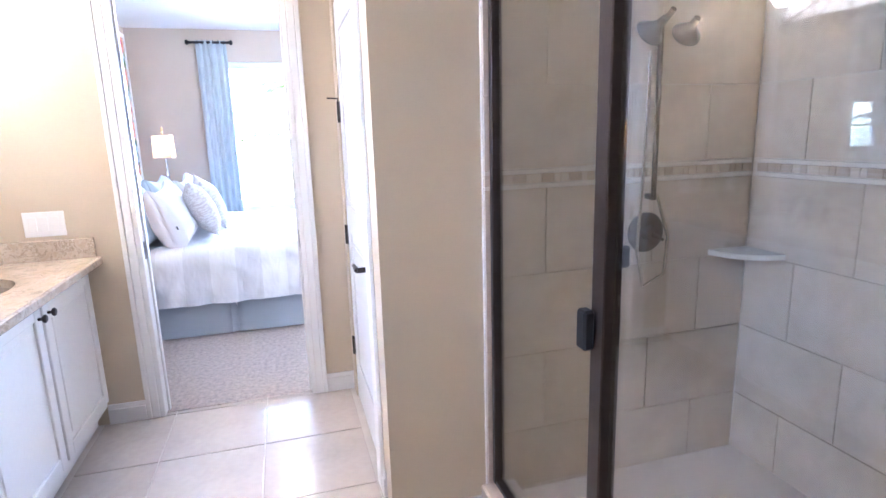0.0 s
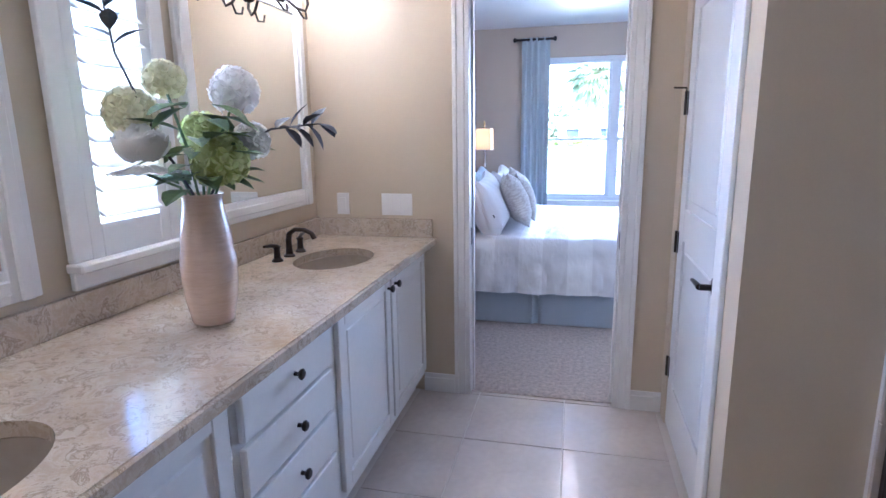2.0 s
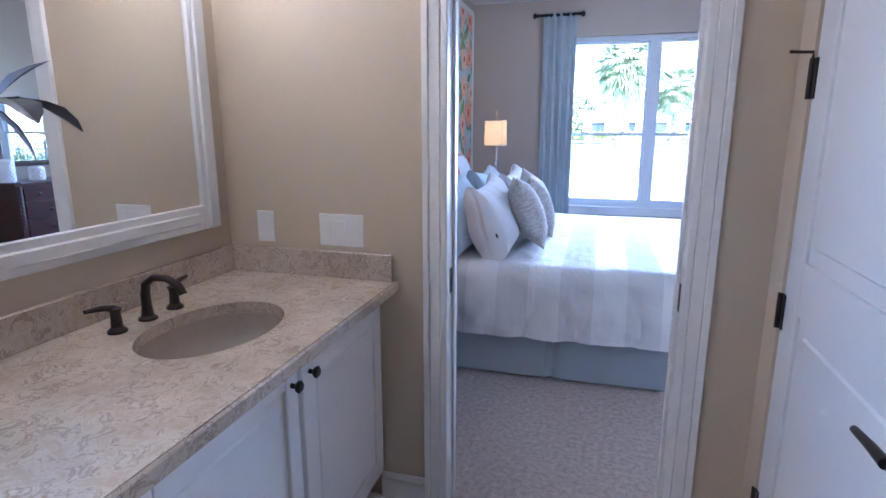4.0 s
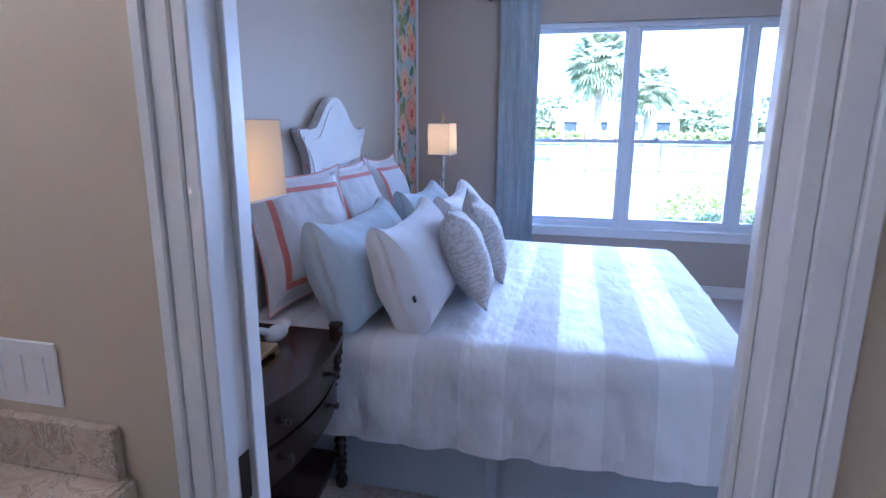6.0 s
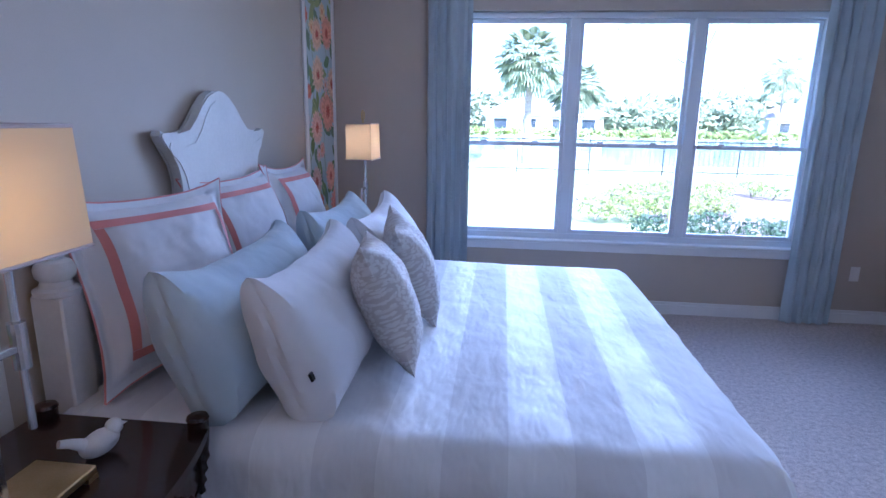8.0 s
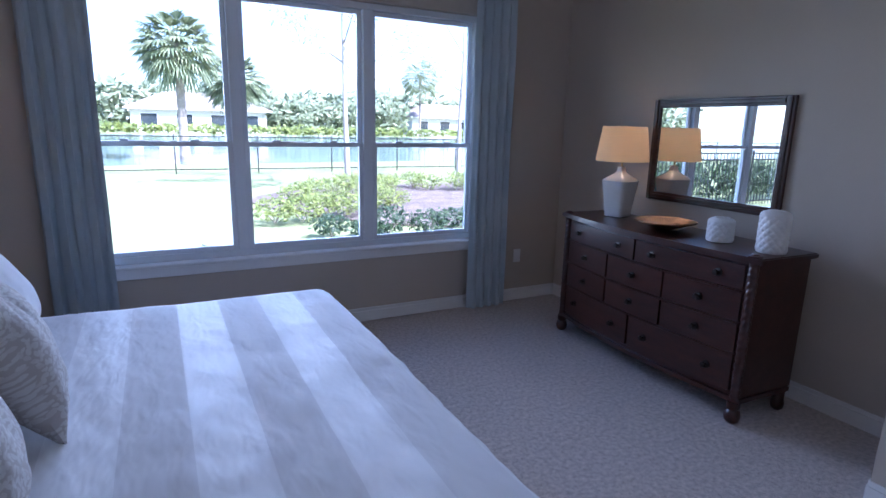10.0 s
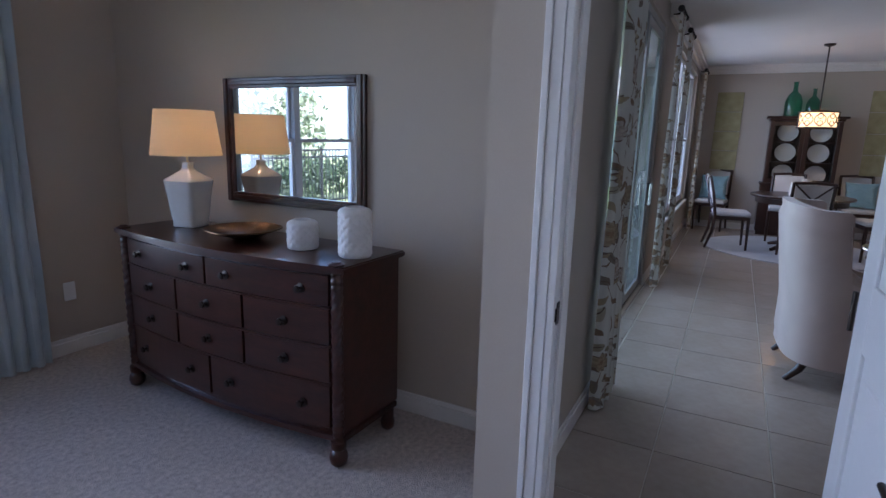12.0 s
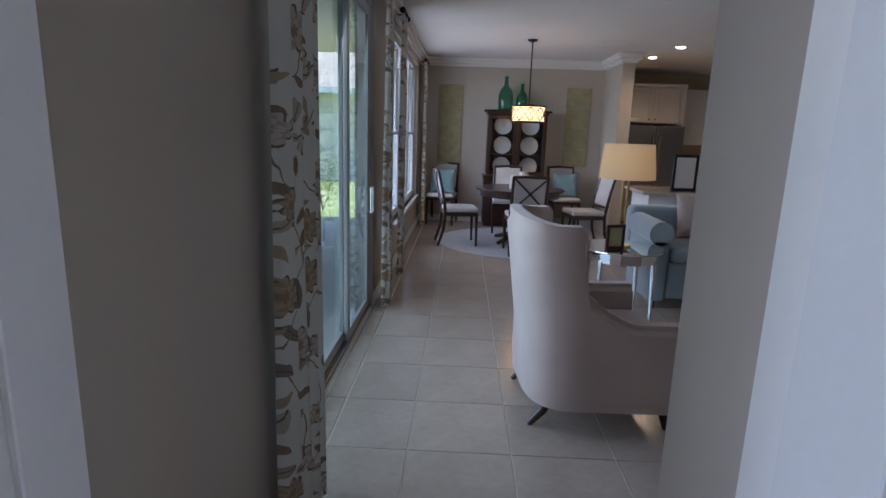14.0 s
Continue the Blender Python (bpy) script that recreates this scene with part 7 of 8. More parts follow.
def dining_chair(m, cross=False):
    """Dark framed chair with a cream seat; local front is +x."""
    c = thing("dining_chair", m, "dark wooden dining chair with cream upholstered seat and back", "chair", "dining chairs")
    for y in (-0.21, 0.21):
        bm = bmesh.new()
        tube(bm, [(0.21, y, 0.44), (0.22, y, 0.0)], [0.022, 0.015], 8)
        part("front_leg", bm, DARKWOOD, c)
        bm = bmesh.new()
        tube(bm, [(-0.29, y, 0.0), (-0.22, y, 0.22), (-0.20, y, 0.45), (-0.25, y, 0.75), (-0.31, y, 0.98)], [0.016, 0.020, 0.021, 0.019, 0.017], 8)
        part("back_post", bm, DARKWOOD, c, "", True)
    part("seat_frame", boxes((-0.22, -0.225, 0.40, 0.225, 0.225, 0.45), bevel=0.006), DARKWOOD, c)
    bm = bmesh.new()
    box(bm, -0.21, -0.22, 0.4505, 0.235, 0.22, 0.51, 0.022, 3)
    part("seat", bm, SEAT_CREAM, c, "cream upholstered seat", True)
    bm = bmesh.new()
    tube(bm, [(-0.31, -0.21, 0.97), (-0.325, 0, 0.985), (-0.31, 0.21, 0.97)], 0.019, 8)
    part("top_rail", bm, DARKWOOD, c)
    bm = bmesh.new()
    tube(bm, [(-0.215, -0.21, 0.56), (-0.215, 0.21, 0.56)], 0.014, 8)
    part("lower_rail", bm, DARKWOOD, c)
    bm = bmesh.new()
    box(bm, -0.014, -0.188, 0.0, 0.014, 0.188, 0.385, 0.008)
    bmesh.ops.transform(bm, matrix=pose(-0.222, 0, 0.578, 0, -12.5, 0), verts=bm.verts)
    part("back_panel", bm, SEAT_CREAM, c, "cream upholstered back")
    if cross:
        for s in (-1, 1):
            bm = bmesh.new()
            tube(bm, [(-0.245, -0.20 * s, 0.57), (-0.295, 0.0, 0.77), (-0.335, 0.20 * s, 0.96)], 0.011, 6)
            part("cross_bar", bm, DARKWOOD, c)
    return c


TX, TY = 10.15, 4.04
first = dining_chair(pose(TX - 0.72, TY, 0.0125, 0, 0, 4), True)
for m in (pose(TX - 0.28, TY + 0.83, 0.0125, 0, 0, -82), pose(TX - 0.20, TY - 0.86, 0.0125, 0, 0, 100), pose(TX + 0.80, TY + 0.1, 0.0125, 0, 0, 178), pose(11.60, 5.16, 0, 0, 0, 172), pose(11.58, 3.17, 0, 0, 0, 184)):
    copy_thing(first, m)
for x, y, s in ((11.52, 5.16, 31.0), (11.50, 3.17, 33.0)):
    pillow(Matrix.Translation((x, y, 0.515)) @ pose(0, 0, 0, 0, 0, -96) @ pose(0, 0, 0, -14, 0, 0), 0.42, 0.40, 0.13, TEAL, "teal cushion on a dining chair", s, 0.82, 0, None, False, "teal chair cushions")


def dining_table():
    t = thing("dining_table", pose(TX, TY, 0.0125), "round dark wooden dining table on a pedestal", "table")
    bm = bmesh.new()
    lathe(bm, [(0.0, 0.715), (0.58, 0.715), (0.605, 0.722), (0.61, 0.738), (0.60, 0.75), (0.0, 0.75)], 56)
    part("tabletop", bm, DARKWOOD, t, "", True)
    bm = bmesh.new()
    lathe(bm, [(0.54, 0.64), (0.545, 0.714)], 56)
    part("apron", bm, DARKWOOD, t, "", True)
    bm = bmesh.new()
    lathe(bm, [(0.0, 0.03), (0.20, 0.03), (0.20, 0.05), (0.10, 0.08), (0.07, 0.16), (0.10, 0.30), (0.11, 0.40), (0.06, 0.52), (0.12, 0.62), (0.2, 0.64)], 28)
    part("pedestal", bm, DARKWOOD, t, "", True)
    for k in range(4):
        a = math.pi / 4 + k * math.pi / 2
        bm = bmesh.new()
        tube(bm, [(0.12 * math.cos(a), 0.12 * math.sin(a), 0.10), (0.26 * math.cos(a), 0.26 * math.sin(a), 0.06), (0.40 * math.cos(a), 0.40 * math.sin(a), 0.022)], [0.04, 0.032, 0.022], 10)
        part("foot", bm, DARKWOOD, t, "", True)
    for x, y, r, h in ((-0.12, 0.10, 0.055, 0.18), (0.02, -0.04, 0.06, 0.22)):
        p = thing("pitcher", pose(TX + x, TY + y, 0.763), "white ceramic pitcher on the dining table", "pitcher", "table pitchers")
        bm = bmesh.new()
        lathe(bm, [(0.0, 0.0), (r, 0.0), (r * 1.12, h * 0.3), (r * 0.9, h * 0.75), (r * 1.0, h), (r * 0.9, h * 0.98), (0.0, h * 0.9)], 24)
        part("body", bm, PORCELAIN, p, "", True)
        bm = bmesh.new()
        tube(bm, [(0, -r * 0.9, h * 0.85), (0, -r * 1.7, h * 0.7), (0, -r * 1.7, h * 0.4), (0, -r * 1.05, h * 0.28)], 0.008, 8)
        part("handle", bm, PORCELAIN, p, "", True)


dining_table()
rug = thing("rug", pose(TX, TY, 0), "pale grey round wool rug under the dining table", "rug")
bm = bmesh.new()
lathe(bm, [(0.0, 0.0), (1.12, 0.0), (1.125, 0.006), (1.12, 0.012), (0.0, 0.012)], 64)
part("pile", bm, RUG, rug)


def hutch():
    h = thing("china_cabinet", pose(11.885, 3.99, 0), "dark wooden china cabinet with glass doors and white plates", "cabinet")
    part("base_cabinet", boxes((-0.44, -0.50, 0.06, 0.0, 0.50, 0.80), bevel=0.006), DARKWOOD, h)
    part("plinth", boxes((-0.42, -0.48, 0.0, 0.0, 0.48, 0.0595)), DARKWOOD, h)
    part("ledge", boxes((-0.46, -0.52, 0.8005, 0.0, 0.52, 0.83), bevel=0.005), DARKWOOD, h)
    part("back_board", boxes((-0.02, -0.47, 0.8305, 0.0, 0.47, 1.79)), DARKWOOD, h)
    for y in (-0.47, 0.44):
        part("side", boxes((-0.34, y, 0.8305, -0.0205, y + 0.03, 1.79), bevel=0.003), DARKWOOD, h)
    part("cornice", boxes((-0.36, -0.49, 1.7905, 0.0, 0.49, 1.825), (-0.40, -0.53, 1.8255, 0.0, 0.53, 1.86), bevel=0.005), DARKWOOD, h)
    for z in (1.14, 1.46):
        part("shelf", boxes((-0.32, -0.4395, z, -0.021, 0.4395, z + 0.018)), DARKWOOD, h)
    for y0, y1 in ((-0.468, -0.002), (0.002, 0.468)):
        bm = bmesh.new()
        f = 0.055
        box(bm, -0.365, y0, 0.84, -0.342, y0 + f, 1.78, 0.003)
        box(bm, -0.365, y1 - f, 0.84, -0.342, y1, 1.78, 0.003)
        box(bm, -0.365, y0 + f, 0.84, -0.342, y1 - f, 0.90, 0.003)
        box(bm, -0.365, y0 + f, 1.72, -0.342, y1 - f, 1.78, 0.003)
        for z in (1.15, 1.47):
            box(bm, -0.362, y0 + f, z - 0.006, -0.348, y1 - f, z + 0.012, 0.002)
        d = part("door", bm, DARKWOOD, h)
        part("pane", boxes((-0.355, y0 + f - 0.003, 0.897, -0.352, y1 - f + 0.003, 1.723)), PANE, d)
    for y in (-0.22, 0.22):
        for z in (0.975, 1.305, 1.615):
            pl = thing("plate", pose(11.885 - 0.20, 3.99 + y, z + (-0.0015 if z < 1.2 else 0.0), 0, -78, 0), "white ceramic plate standing in the china cabinet", "plate", "cabinet plates")
            bm = bmesh.new()
            lathe(bm, [(0.0, 0.0), (0.085, 0.0), (0.10, 0.008), (0.142, 0.018), (0.143, 0.022), (0.10, 0.013), (0.0, 0.006)], 36)
            part("dish", bm, PORCELAIN, pl, "", True)
    for x, y, s in ((-0.20, 0.20, 1.0), (-0.20, -0.06, 0.80)):
        b = thing("glass_bottle", pose(11.885 + x, 3.99 + y, 1.861), "green glass demijohn on the china cabinet", "bottle", "green bottles")
        bm = bmesh.new()
        lathe(bm, [(0.0, 0.0), (0.115 * s, 0.0), (0.12 * s, 0.02 * s), (0.12 * s, 0.23 * s), (0.09 * s, 0.32 * s), (0.035 * s, 0.38 * s), (0.03 * s, 0.50 * s), (0.036 * s, 0.505 * s), (0.036 * s, 0.52 * s), (0.0, 0.52 * s)], 28)
        part("body", bm, GREEN_GLASS, b, "", True)


hutch()


def fabric_panel(y0, y1, z0, z1):
    p = thing("wall_art", pose(11.9, 0, 0), "tall framed gold-green textile panels on the dining wall", "wall art", "dining wall art")
    h = (z1 - z0 - 0.03) / 4
    for k in range(4):
        a = z0 + k * (h + 0.01)
        part("tile", boxes((-0.022, y0, a, -0.0005, y1, a + h), bevel=0.003), GOLD_CLOTH, p, "gold-green textile square")


GOLD_CLOTH = woven("gold_green_grasscloth", (0.30, 0.27, 0.13), (0.40, 0.36, 0.20), 0.8, threads=250, coarse=9.0)
fabric_panel(4.88, 5.27, 0.99, 2.25)
fabric_panel(2.79, 3.18, 0.99, 2.25)


def pendant():
    p = thing("pendant_light", pose(TX - 0.2, 4.01, 0), "lit drum pendant with dark scroll fretwork over the table", "pendant lamp")
    bm = bmesh.new()
    lathe(bm, [(0.0, LCEIL - 0.001), (0.065, LCEIL - 0.001), (0.06, LCEIL - 0.02), (0.02, LCEIL - 0.035), (0.0, LCEIL - 0.04)], 24)
    part("canopy", bm, BRONZE, p, "", True)
    bm = bmesh.new()
    tube(bm, [(0, 0, 1.86), (0, 0, LCEIL - 0.03)], 0.009, 8)
    part("rod", bm, BRONZE, p)
    bm = bmesh.new()
    n = 40
    lo = [bm.verts.new((0.205 * math.cos(2 * math.pi * k / n), 0.205 * math.sin(2 * math.pi * k / n), 1.655)) for k in range(n)]
    hi = [bm.verts.new((0.205 * math.cos(2 * math.pi * k / n), 0.205 * math.sin(2 * math.pi * k / n), 1.835)) for k in range(n)]
    for k in range(n):
        bm.faces.new((lo[k], lo[(k + 1) % n], hi[(k + 1) % n], hi[k]))
    part("shade", bm, PENDANT_GLOW, p, "glowing amber drum shade", True)
    for z in (1.648, 1.842):
        bm = bmesh.new()
        tube(bm, [(0.222 * math.cos(2 * math.pi * k / 40), 0.222 * math.sin(2 * math.pi * k / 40), z) for k in range(41)], 0.011, 6)
        part("hoop", bm, BRONZE, p)
    for k in range(10):
        a0 = 2 * math.pi * k / 10
        bm = bmesh.new()
        for rr, dz in ((0.062, 0.0), (0.03, 0.045), (0.03, -0.045)):
            tube(bm, [(0.222 * math.cos(a0 + rr / 0.222 * math.cos(t)), 0.222 * math.sin(a0 + rr / 0.222 * math.cos(t)), 1.745 + dz + rr * 1.1 * math.sin(t)) for t in [2 * math.pi * q / 14 for q in range(15)]], 0.005, 5)
        part("scroll", bm, BRONZE, p, "dark scroll fretwork")
    bm = bmesh.new()
    for k in range(3):
        a = 2 * math.pi * k / 3
        tube(bm, [(0, 0, 1.87), (0.222 * math.cos(a), 0.222 * math.sin(a), 1.842)], 0.006, 6)
    part("spider", bm, BRONZE, p)


pendant()


def mirrored_table():
    t = thing("side_table", pose(7.02, 3.51, 0), "round mirrored side table with slim silver legs", "side table")
    bm = bmesh.new()
    lathe(bm, [(0.0, 0.585), (0.335, 0.585), (0.34, 0.59), (0.335, 0.60), (0.0, 0.60)], 48)
    part("top", bm, MIRROR, t, "mirrored round top", True)
    bm = bmesh.new()
    lathe(bm, [(0.305, 0.505), (0.31, 0.5845)], 24)
    part("apron", bm, MIRROR, t, "faceted mirrored apron")
    for k in range(4):
        a = math.pi / 4 + k * math.pi / 2
        bm = bmesh.new()
        tube(bm, [(0.29 * math.cos(a), 0.29 * math.sin(a), 0.52), (0.31 * math.cos(a), 0.31 * math.sin(a), 0.0)], [0.024, 0.014], 6)
        part("leg", bm, CHROME, t, "slim silver leg")
    l = thing("table_lamp", pose(7.06, 3.51, 0.601), "brass lamp with ivory drum shade on the side table", "lamp")
    bm = bmesh.new()
    lathe(bm, [(0.0, 0.0), (0.085, 0.0), (0.085, 0.012), (0.02, 0.02), (0.0, 0.02)], 28)
    part("base", bm, BRASS, l, "", True)
    bm = bmesh.new()
    for dx in (-0.02, 0.02):
        tube(bm, [(0, dx, 0.02), (0, dx, 0.60)], 0.009, 8)
    part("stem", bm, BRASS, l, "twin brass rods")
    bm = bmesh.new()
    n = 44
    lo = [bm.verts.new((0.225 * math.cos(2 * math.pi * k / n), 0.225 * math.sin(2 * math.pi * k / n), 0.555)) for k in range(n)]
    hi = [bm.verts.new((0.195 * math.cos(2 * math.pi * k / n), 0.195 * math.sin(2 * math.pi * k / n), 0.832)) for k in range(n)]
    for k in range(n):
        bm.faces.new((lo[k], lo[(k + 1) % n], hi[(k + 1) % n], hi[k]))
    part("shade", bm, SHADE, l, "ivory drum shade", True)
    f = thing("picture_frame", pose(6.90, 3.60, 0.601, 0, 0, 20), "small dark framed photograph on the side table", "picture frame")
    bm = bmesh.new()
    for r in ((-0.01, -0.085, 0.0, 0.01, -0.06, 0.20), (-0.01, 0.06, 0.0, 0.01, 0.085, 0.20), (-0.01, -0.06, 0.0, 0.01, 0.06, 0.025), (-0.01, -0.06, 0.175, 0.01, 0.06, 0.20)):
        box(bm, *r, bevel=0.002)
    part("frame", bm, DARKWOOD, f)
    part("print", boxes((-0.004, -0.06, 0.025, 0.004, 0.06, 0.175)), GOLD_CLOTH, f)


mirrored_table()


def sofa():
    s = thing("sofa", pose(7.65, 2.25, 0), "slate blue rolled-arm sofa with cream pillow", "sofa")
    part("base", boxes((-0.40, -0.95, 0.10, 0.42, 0.78, 0.42), bevel=0.02), SOFA_BLUE, s)
    bm = bmesh.new()
    box(bm, 0.24, -0.95, 0.421, 0.46, 0.93, 0.84, 0.06, 4)
    part("back", bm, SOFA_BLUE, s, "", True)
    bm = bmesh.new()
    box(bm, -0.42, 0.7805, 0.08, 0.235, 0.93, 0.63, 0.02, 2)
    tube(bm, [(-0.42, 0.86, 0.68), (0.235, 0.86, 0.68)], 0.105, 20)
    part("arm", bm, SOFA_BLUE, s, "rolled slate blue arm", True)
    bm = bmesh.new()
    box(bm, -0.42, -0.94, 0.421, 0.235, 0.75, 0.56, 0.05, 3)
    part("seat_cushion", bm, SOFA_BLUE, s, "", True)
    for x in (-0.34, 0.36):
        for y in (-0.85, 0.85):
            bm = bmesh.new()
            tube(bm, [(x, y, 0.10), (x, y, 0.0)], [0.03, 0.022], 10)
            part("leg", bm, DARKWOOD, s)
    pillow(Matrix.Translation((7.74, 2.57, 0.562)) @ pose(0, 0, 0, 0, 0, -90) @ pose(0, 0, 0, -16, 0, 0), 0.46, 0.44, 0.16, UPHOLSTERY, "cream pillow on the blue sofa", 41.0, 0.8, 0, None, False, "sofa pillows")


sofa()


def kitchen():
    pn = thing("kitchen_peninsula", pose(8.95, 1.98, 0), "white kitchen peninsula with a pale stone top", "counter")
    part("body", boxes((-0.30, -1.2, 0, 0.30, 0.80, 0.885)), CABINET_WHITE, pn)
    part("countertop", boxes((-0.40, -1.3, 0.8855, 0.40, 0.90, 0.92), bevel=0.006), MARBLE, pn)
    f = thing("picture_frame", pose(8.80, 2.36, 0.921, 0, 0, 12), "dark framed white card on the peninsula", "picture frame")
    bm = bmesh.new()
    for r in ((-0.012, -0.15, 0.0, 0.012, -0.12, 0.40), (-0.012, 0.12, 0.0, 0.012, 0.15, 0.40), (-0.012, -0.12, 0.0, 0.012, 0.12, 0.03), (-0.012, -0.12, 0.37, 0.012, 0.12, 0.40)):
        box(bm, *r, bevel=0.002)
    part("frame", bm, BLACK, f)
    part("card", boxes((-0.004, -0.12, 0.03, 0.004, 0.12, 0.37)), PLATE, f)
    fr = thing("refrigerator", pose(12.55, 1.57, 0), "stainless steel french door refrigerator", "refrigerator")
    part("body", boxes((-0.28, -0.465, 0.03, 0.62, 0.465, 1.71)), BLACK, fr)
    for y0, y1 in ((-0.465, -0.003), (0.003, 0.465)):
        d = part("door", boxes((-0.36, y0, 0.64, -0.2805, y1, 1.71), bevel=0.01), STEEL, fr)
        bm = bmesh.new()
        yh = y1 - 0.05 if y0 < -0.1 else y0 + 0.05
        tube(bm, [(-0.361, yh, 0.80), (-0.40, yh, 0.82), (-0.40, yh, 1.54), (-0.361, yh, 1.56)], 0.012, 8)
        part("handle", bm, CHROME, d)
    part("freezer_drawer", boxes((-0.36, -0.465, 0.05, -0.2805, 0.465, 0.63), bevel=0.01), STEEL, fr)
    part("grille", boxes((-0.25, -0.45, 0.0, 0.6, 0.45, 0.0295)), BLACK, fr)
    sur = thing("fridge_surround", pose(12.55, 1.57, 0), "dark gap and white side panels round the refrigerator", "cabinet")
    part("side_panel", boxes((-0.20, 0.475, 0, 0.62, 0.50, 2.40)), CABINET_WHITE, sur)
    part("side_panel", boxes((-0.20, -0.50, 0, 0.62, -0.475, 2.40)), CABINET_WHITE, sur)
    up = thing("wall_cabinet", pose(12.75, 1.57, 1.76), "cream wall cabinet with two doors above the refrigerator", "cabinet", "kitchen wall cabinets")
    part("body", boxes((-0.20, -0.474, 0.0, 0.44, 0.474, 0.60)), CABINET_WHITE, up)
    for y0, y1, k in ((-0.465, -0.006, -0.05), (0.006, 0.465, 0.05)):
        d = framed_front(up, -0.2005, y0, y1, 0.015, 0.585, 0.055, -1)
        bm = bmesh.new()
        tube(bm, [(-0.221, k, 0.06), (-0.245, k, 0.06)], [0.007, 0.014], 10)
        part("knob", bm, BRONZE, d)
    part("cornice", boxes((-0.25, -0.52, 0.6005, 0.44, 0.52, 0.66), bevel=0.008), CABINET_WHITE, up)
    up2 = thing("wall_cabinet", pose(12.75, 0.55, 1.40), "cream wall cabinets beside the refrigerator", "cabinet", "kitchen wall cabinets")
    part("body", boxes((0.05, -0.50, 0.0, 0.44, 0.49, 0.96)), CABINET_WHITE, up2)
    bc = thing("base_cabinet", pose(12.75, 0.55, 0), "cream base cabinets with a pale stone top", "cabinet")
    part("body", boxes((-0.15, -0.50, 0.0, 0.44, 0.49, 0.87)), CABINET_WHITE, bc)
    part("countertop", boxes((-0.18, -0.52, 0.8705, 0.44, 0.495, 0.905), bevel=0.005), MARBLE, bc)


kitchen()


def can_light(x, y, z, label):
    c = thing("ceiling_light", pose(x, y, z), label, "ceiling light", "recessed lights")
    bm = bmesh.new()
    lathe(bm, [(0.062, -0.001), (0.085, -0.001), (0.085, -0.006), (0.064, -0.010)], 32)
    part("trim_ring", bm, TRIM, c, "", True)
    bm = bmesh.new()
    lathe(bm, [(0.0, -0.026), (0.035, -0.0235), (0.055, -0.015), (0.0615, -0.006), (0.0615, -0.0015), (0.0, -0.0015)], 28)
    part("lens", bm, CAN_GLOW, c, "lit lens")


can_light(0.57, 7.30, CEIL, "lit recessed ceiling light over the bed")
can_light(10.18, 2.06, LCEIL, "lit recessed kitchen ceiling light")
can_light(11.16, 2.10, LCEIL, "lit recessed kitchen ceiling light")
vent = thing("ceiling_vent", pose(10.06, 2.97, LCEIL), "white slatted ceiling air vent", "vent")
part("frame", boxes((-0.18, -0.18, -0.012, 0.18, -0.15, -0.001), (-0.18, 0.15, -0.012, 0.18, 0.18, -0.001), (-0.18, -0.1499, -0.012, -0.15, 0.1499, -0.001), (0.15, -0.1499, -0.012, 0.18, 0.1499, -0.001), bevel=0.002), PLATE, vent)
for k in range(8):
    bm = bmesh.new()
    box(bm, -0.149, -0.014, -0.001, 0.149, 0.014, 0.001)
    bmesh.ops.transform(bm, matrix=pose(0, -0.13 + k * 0.037, -0.008, 24, 0, 0), verts=bm.verts)
    part("slat", bm, PLATE, vent)

# ---- outdoors ----
GROUND_Z = -0.16
GRASS = noisy("mown_lawn", (0.20, 0.23, 0.09), (0.36, 0.38, 0.17), 0.95, coarse=0.8, fine=40, bump=0.8, depth=0.03)
MULCH = noisy("bark_mulch", (0.10, 0.075, 0.06), (0.30, 0.23, 0.19), 0.95, coarse=3, fine=35, bump=1.0, depth=0.04)
WATER = noisy("pond_water", (0.16, 0.24, 0.24), (0.22, 0.31, 0.30), 0.08, coarse=0.3, fine=3.0, bump=0.15, depth=0.02)
CONCRETE = noisy("patio_concrete", (0.42, 0.40, 0.37), (0.52, 0.50, 0.47), 0.85, fine=50, bump=0.3)
BARK = noisy("pale_bark", (0.30, 0.26, 0.22), (0.48, 0.43, 0.38), 0.9, coarse=6, fine=40, bump=0.6, stretch=(1, 1, 0.3))
PALM_BARK = noisy("palm_bark", (0.22, 0.18, 0.14), (0.40, 0.34, 0.28), 0.95, coarse=4, fine=18, bump=0.9, depth=0.02, stretch=(0.4, 0.4, 2))
STUCCO = noisy("pale_stucco", (0.58, 0.56, 0.50), (0.68, 0.66, 0.60), 0.85, fine=60, bump=0.3)
ROOF_TILE = noisy("roof_tile", (0.26, 0.20, 0.16), (0.38, 0.31, 0.26), 0.8, fine=14, bump=0.6, depth=0.02)
DARK_GLASS = noisy("dark_window_glass", (0.02, 0.03, 0.035), (0.05, 0.06, 0.07), 0.1, fine=10, bump=0.0)


LEAF_LIGHT = leafy("lime_shrub_leaves", (0.10, 0.14, 0.03), (0.34, 0.38, 0.10))
LEAF_DARK = leafy("dark_shrub_leaves", (0.025, 0.05, 0.025), (0.09, 0.14, 0.06))
LEAF_TREE = leafy("tree_leaves", (0.18, 0.22, 0.12), (0.40, 0.43, 0.26))
LEAF_PALM = leafy("palm_leaves", (0.14, 0.18, 0.09), (0.38, 0.40, 0.22))

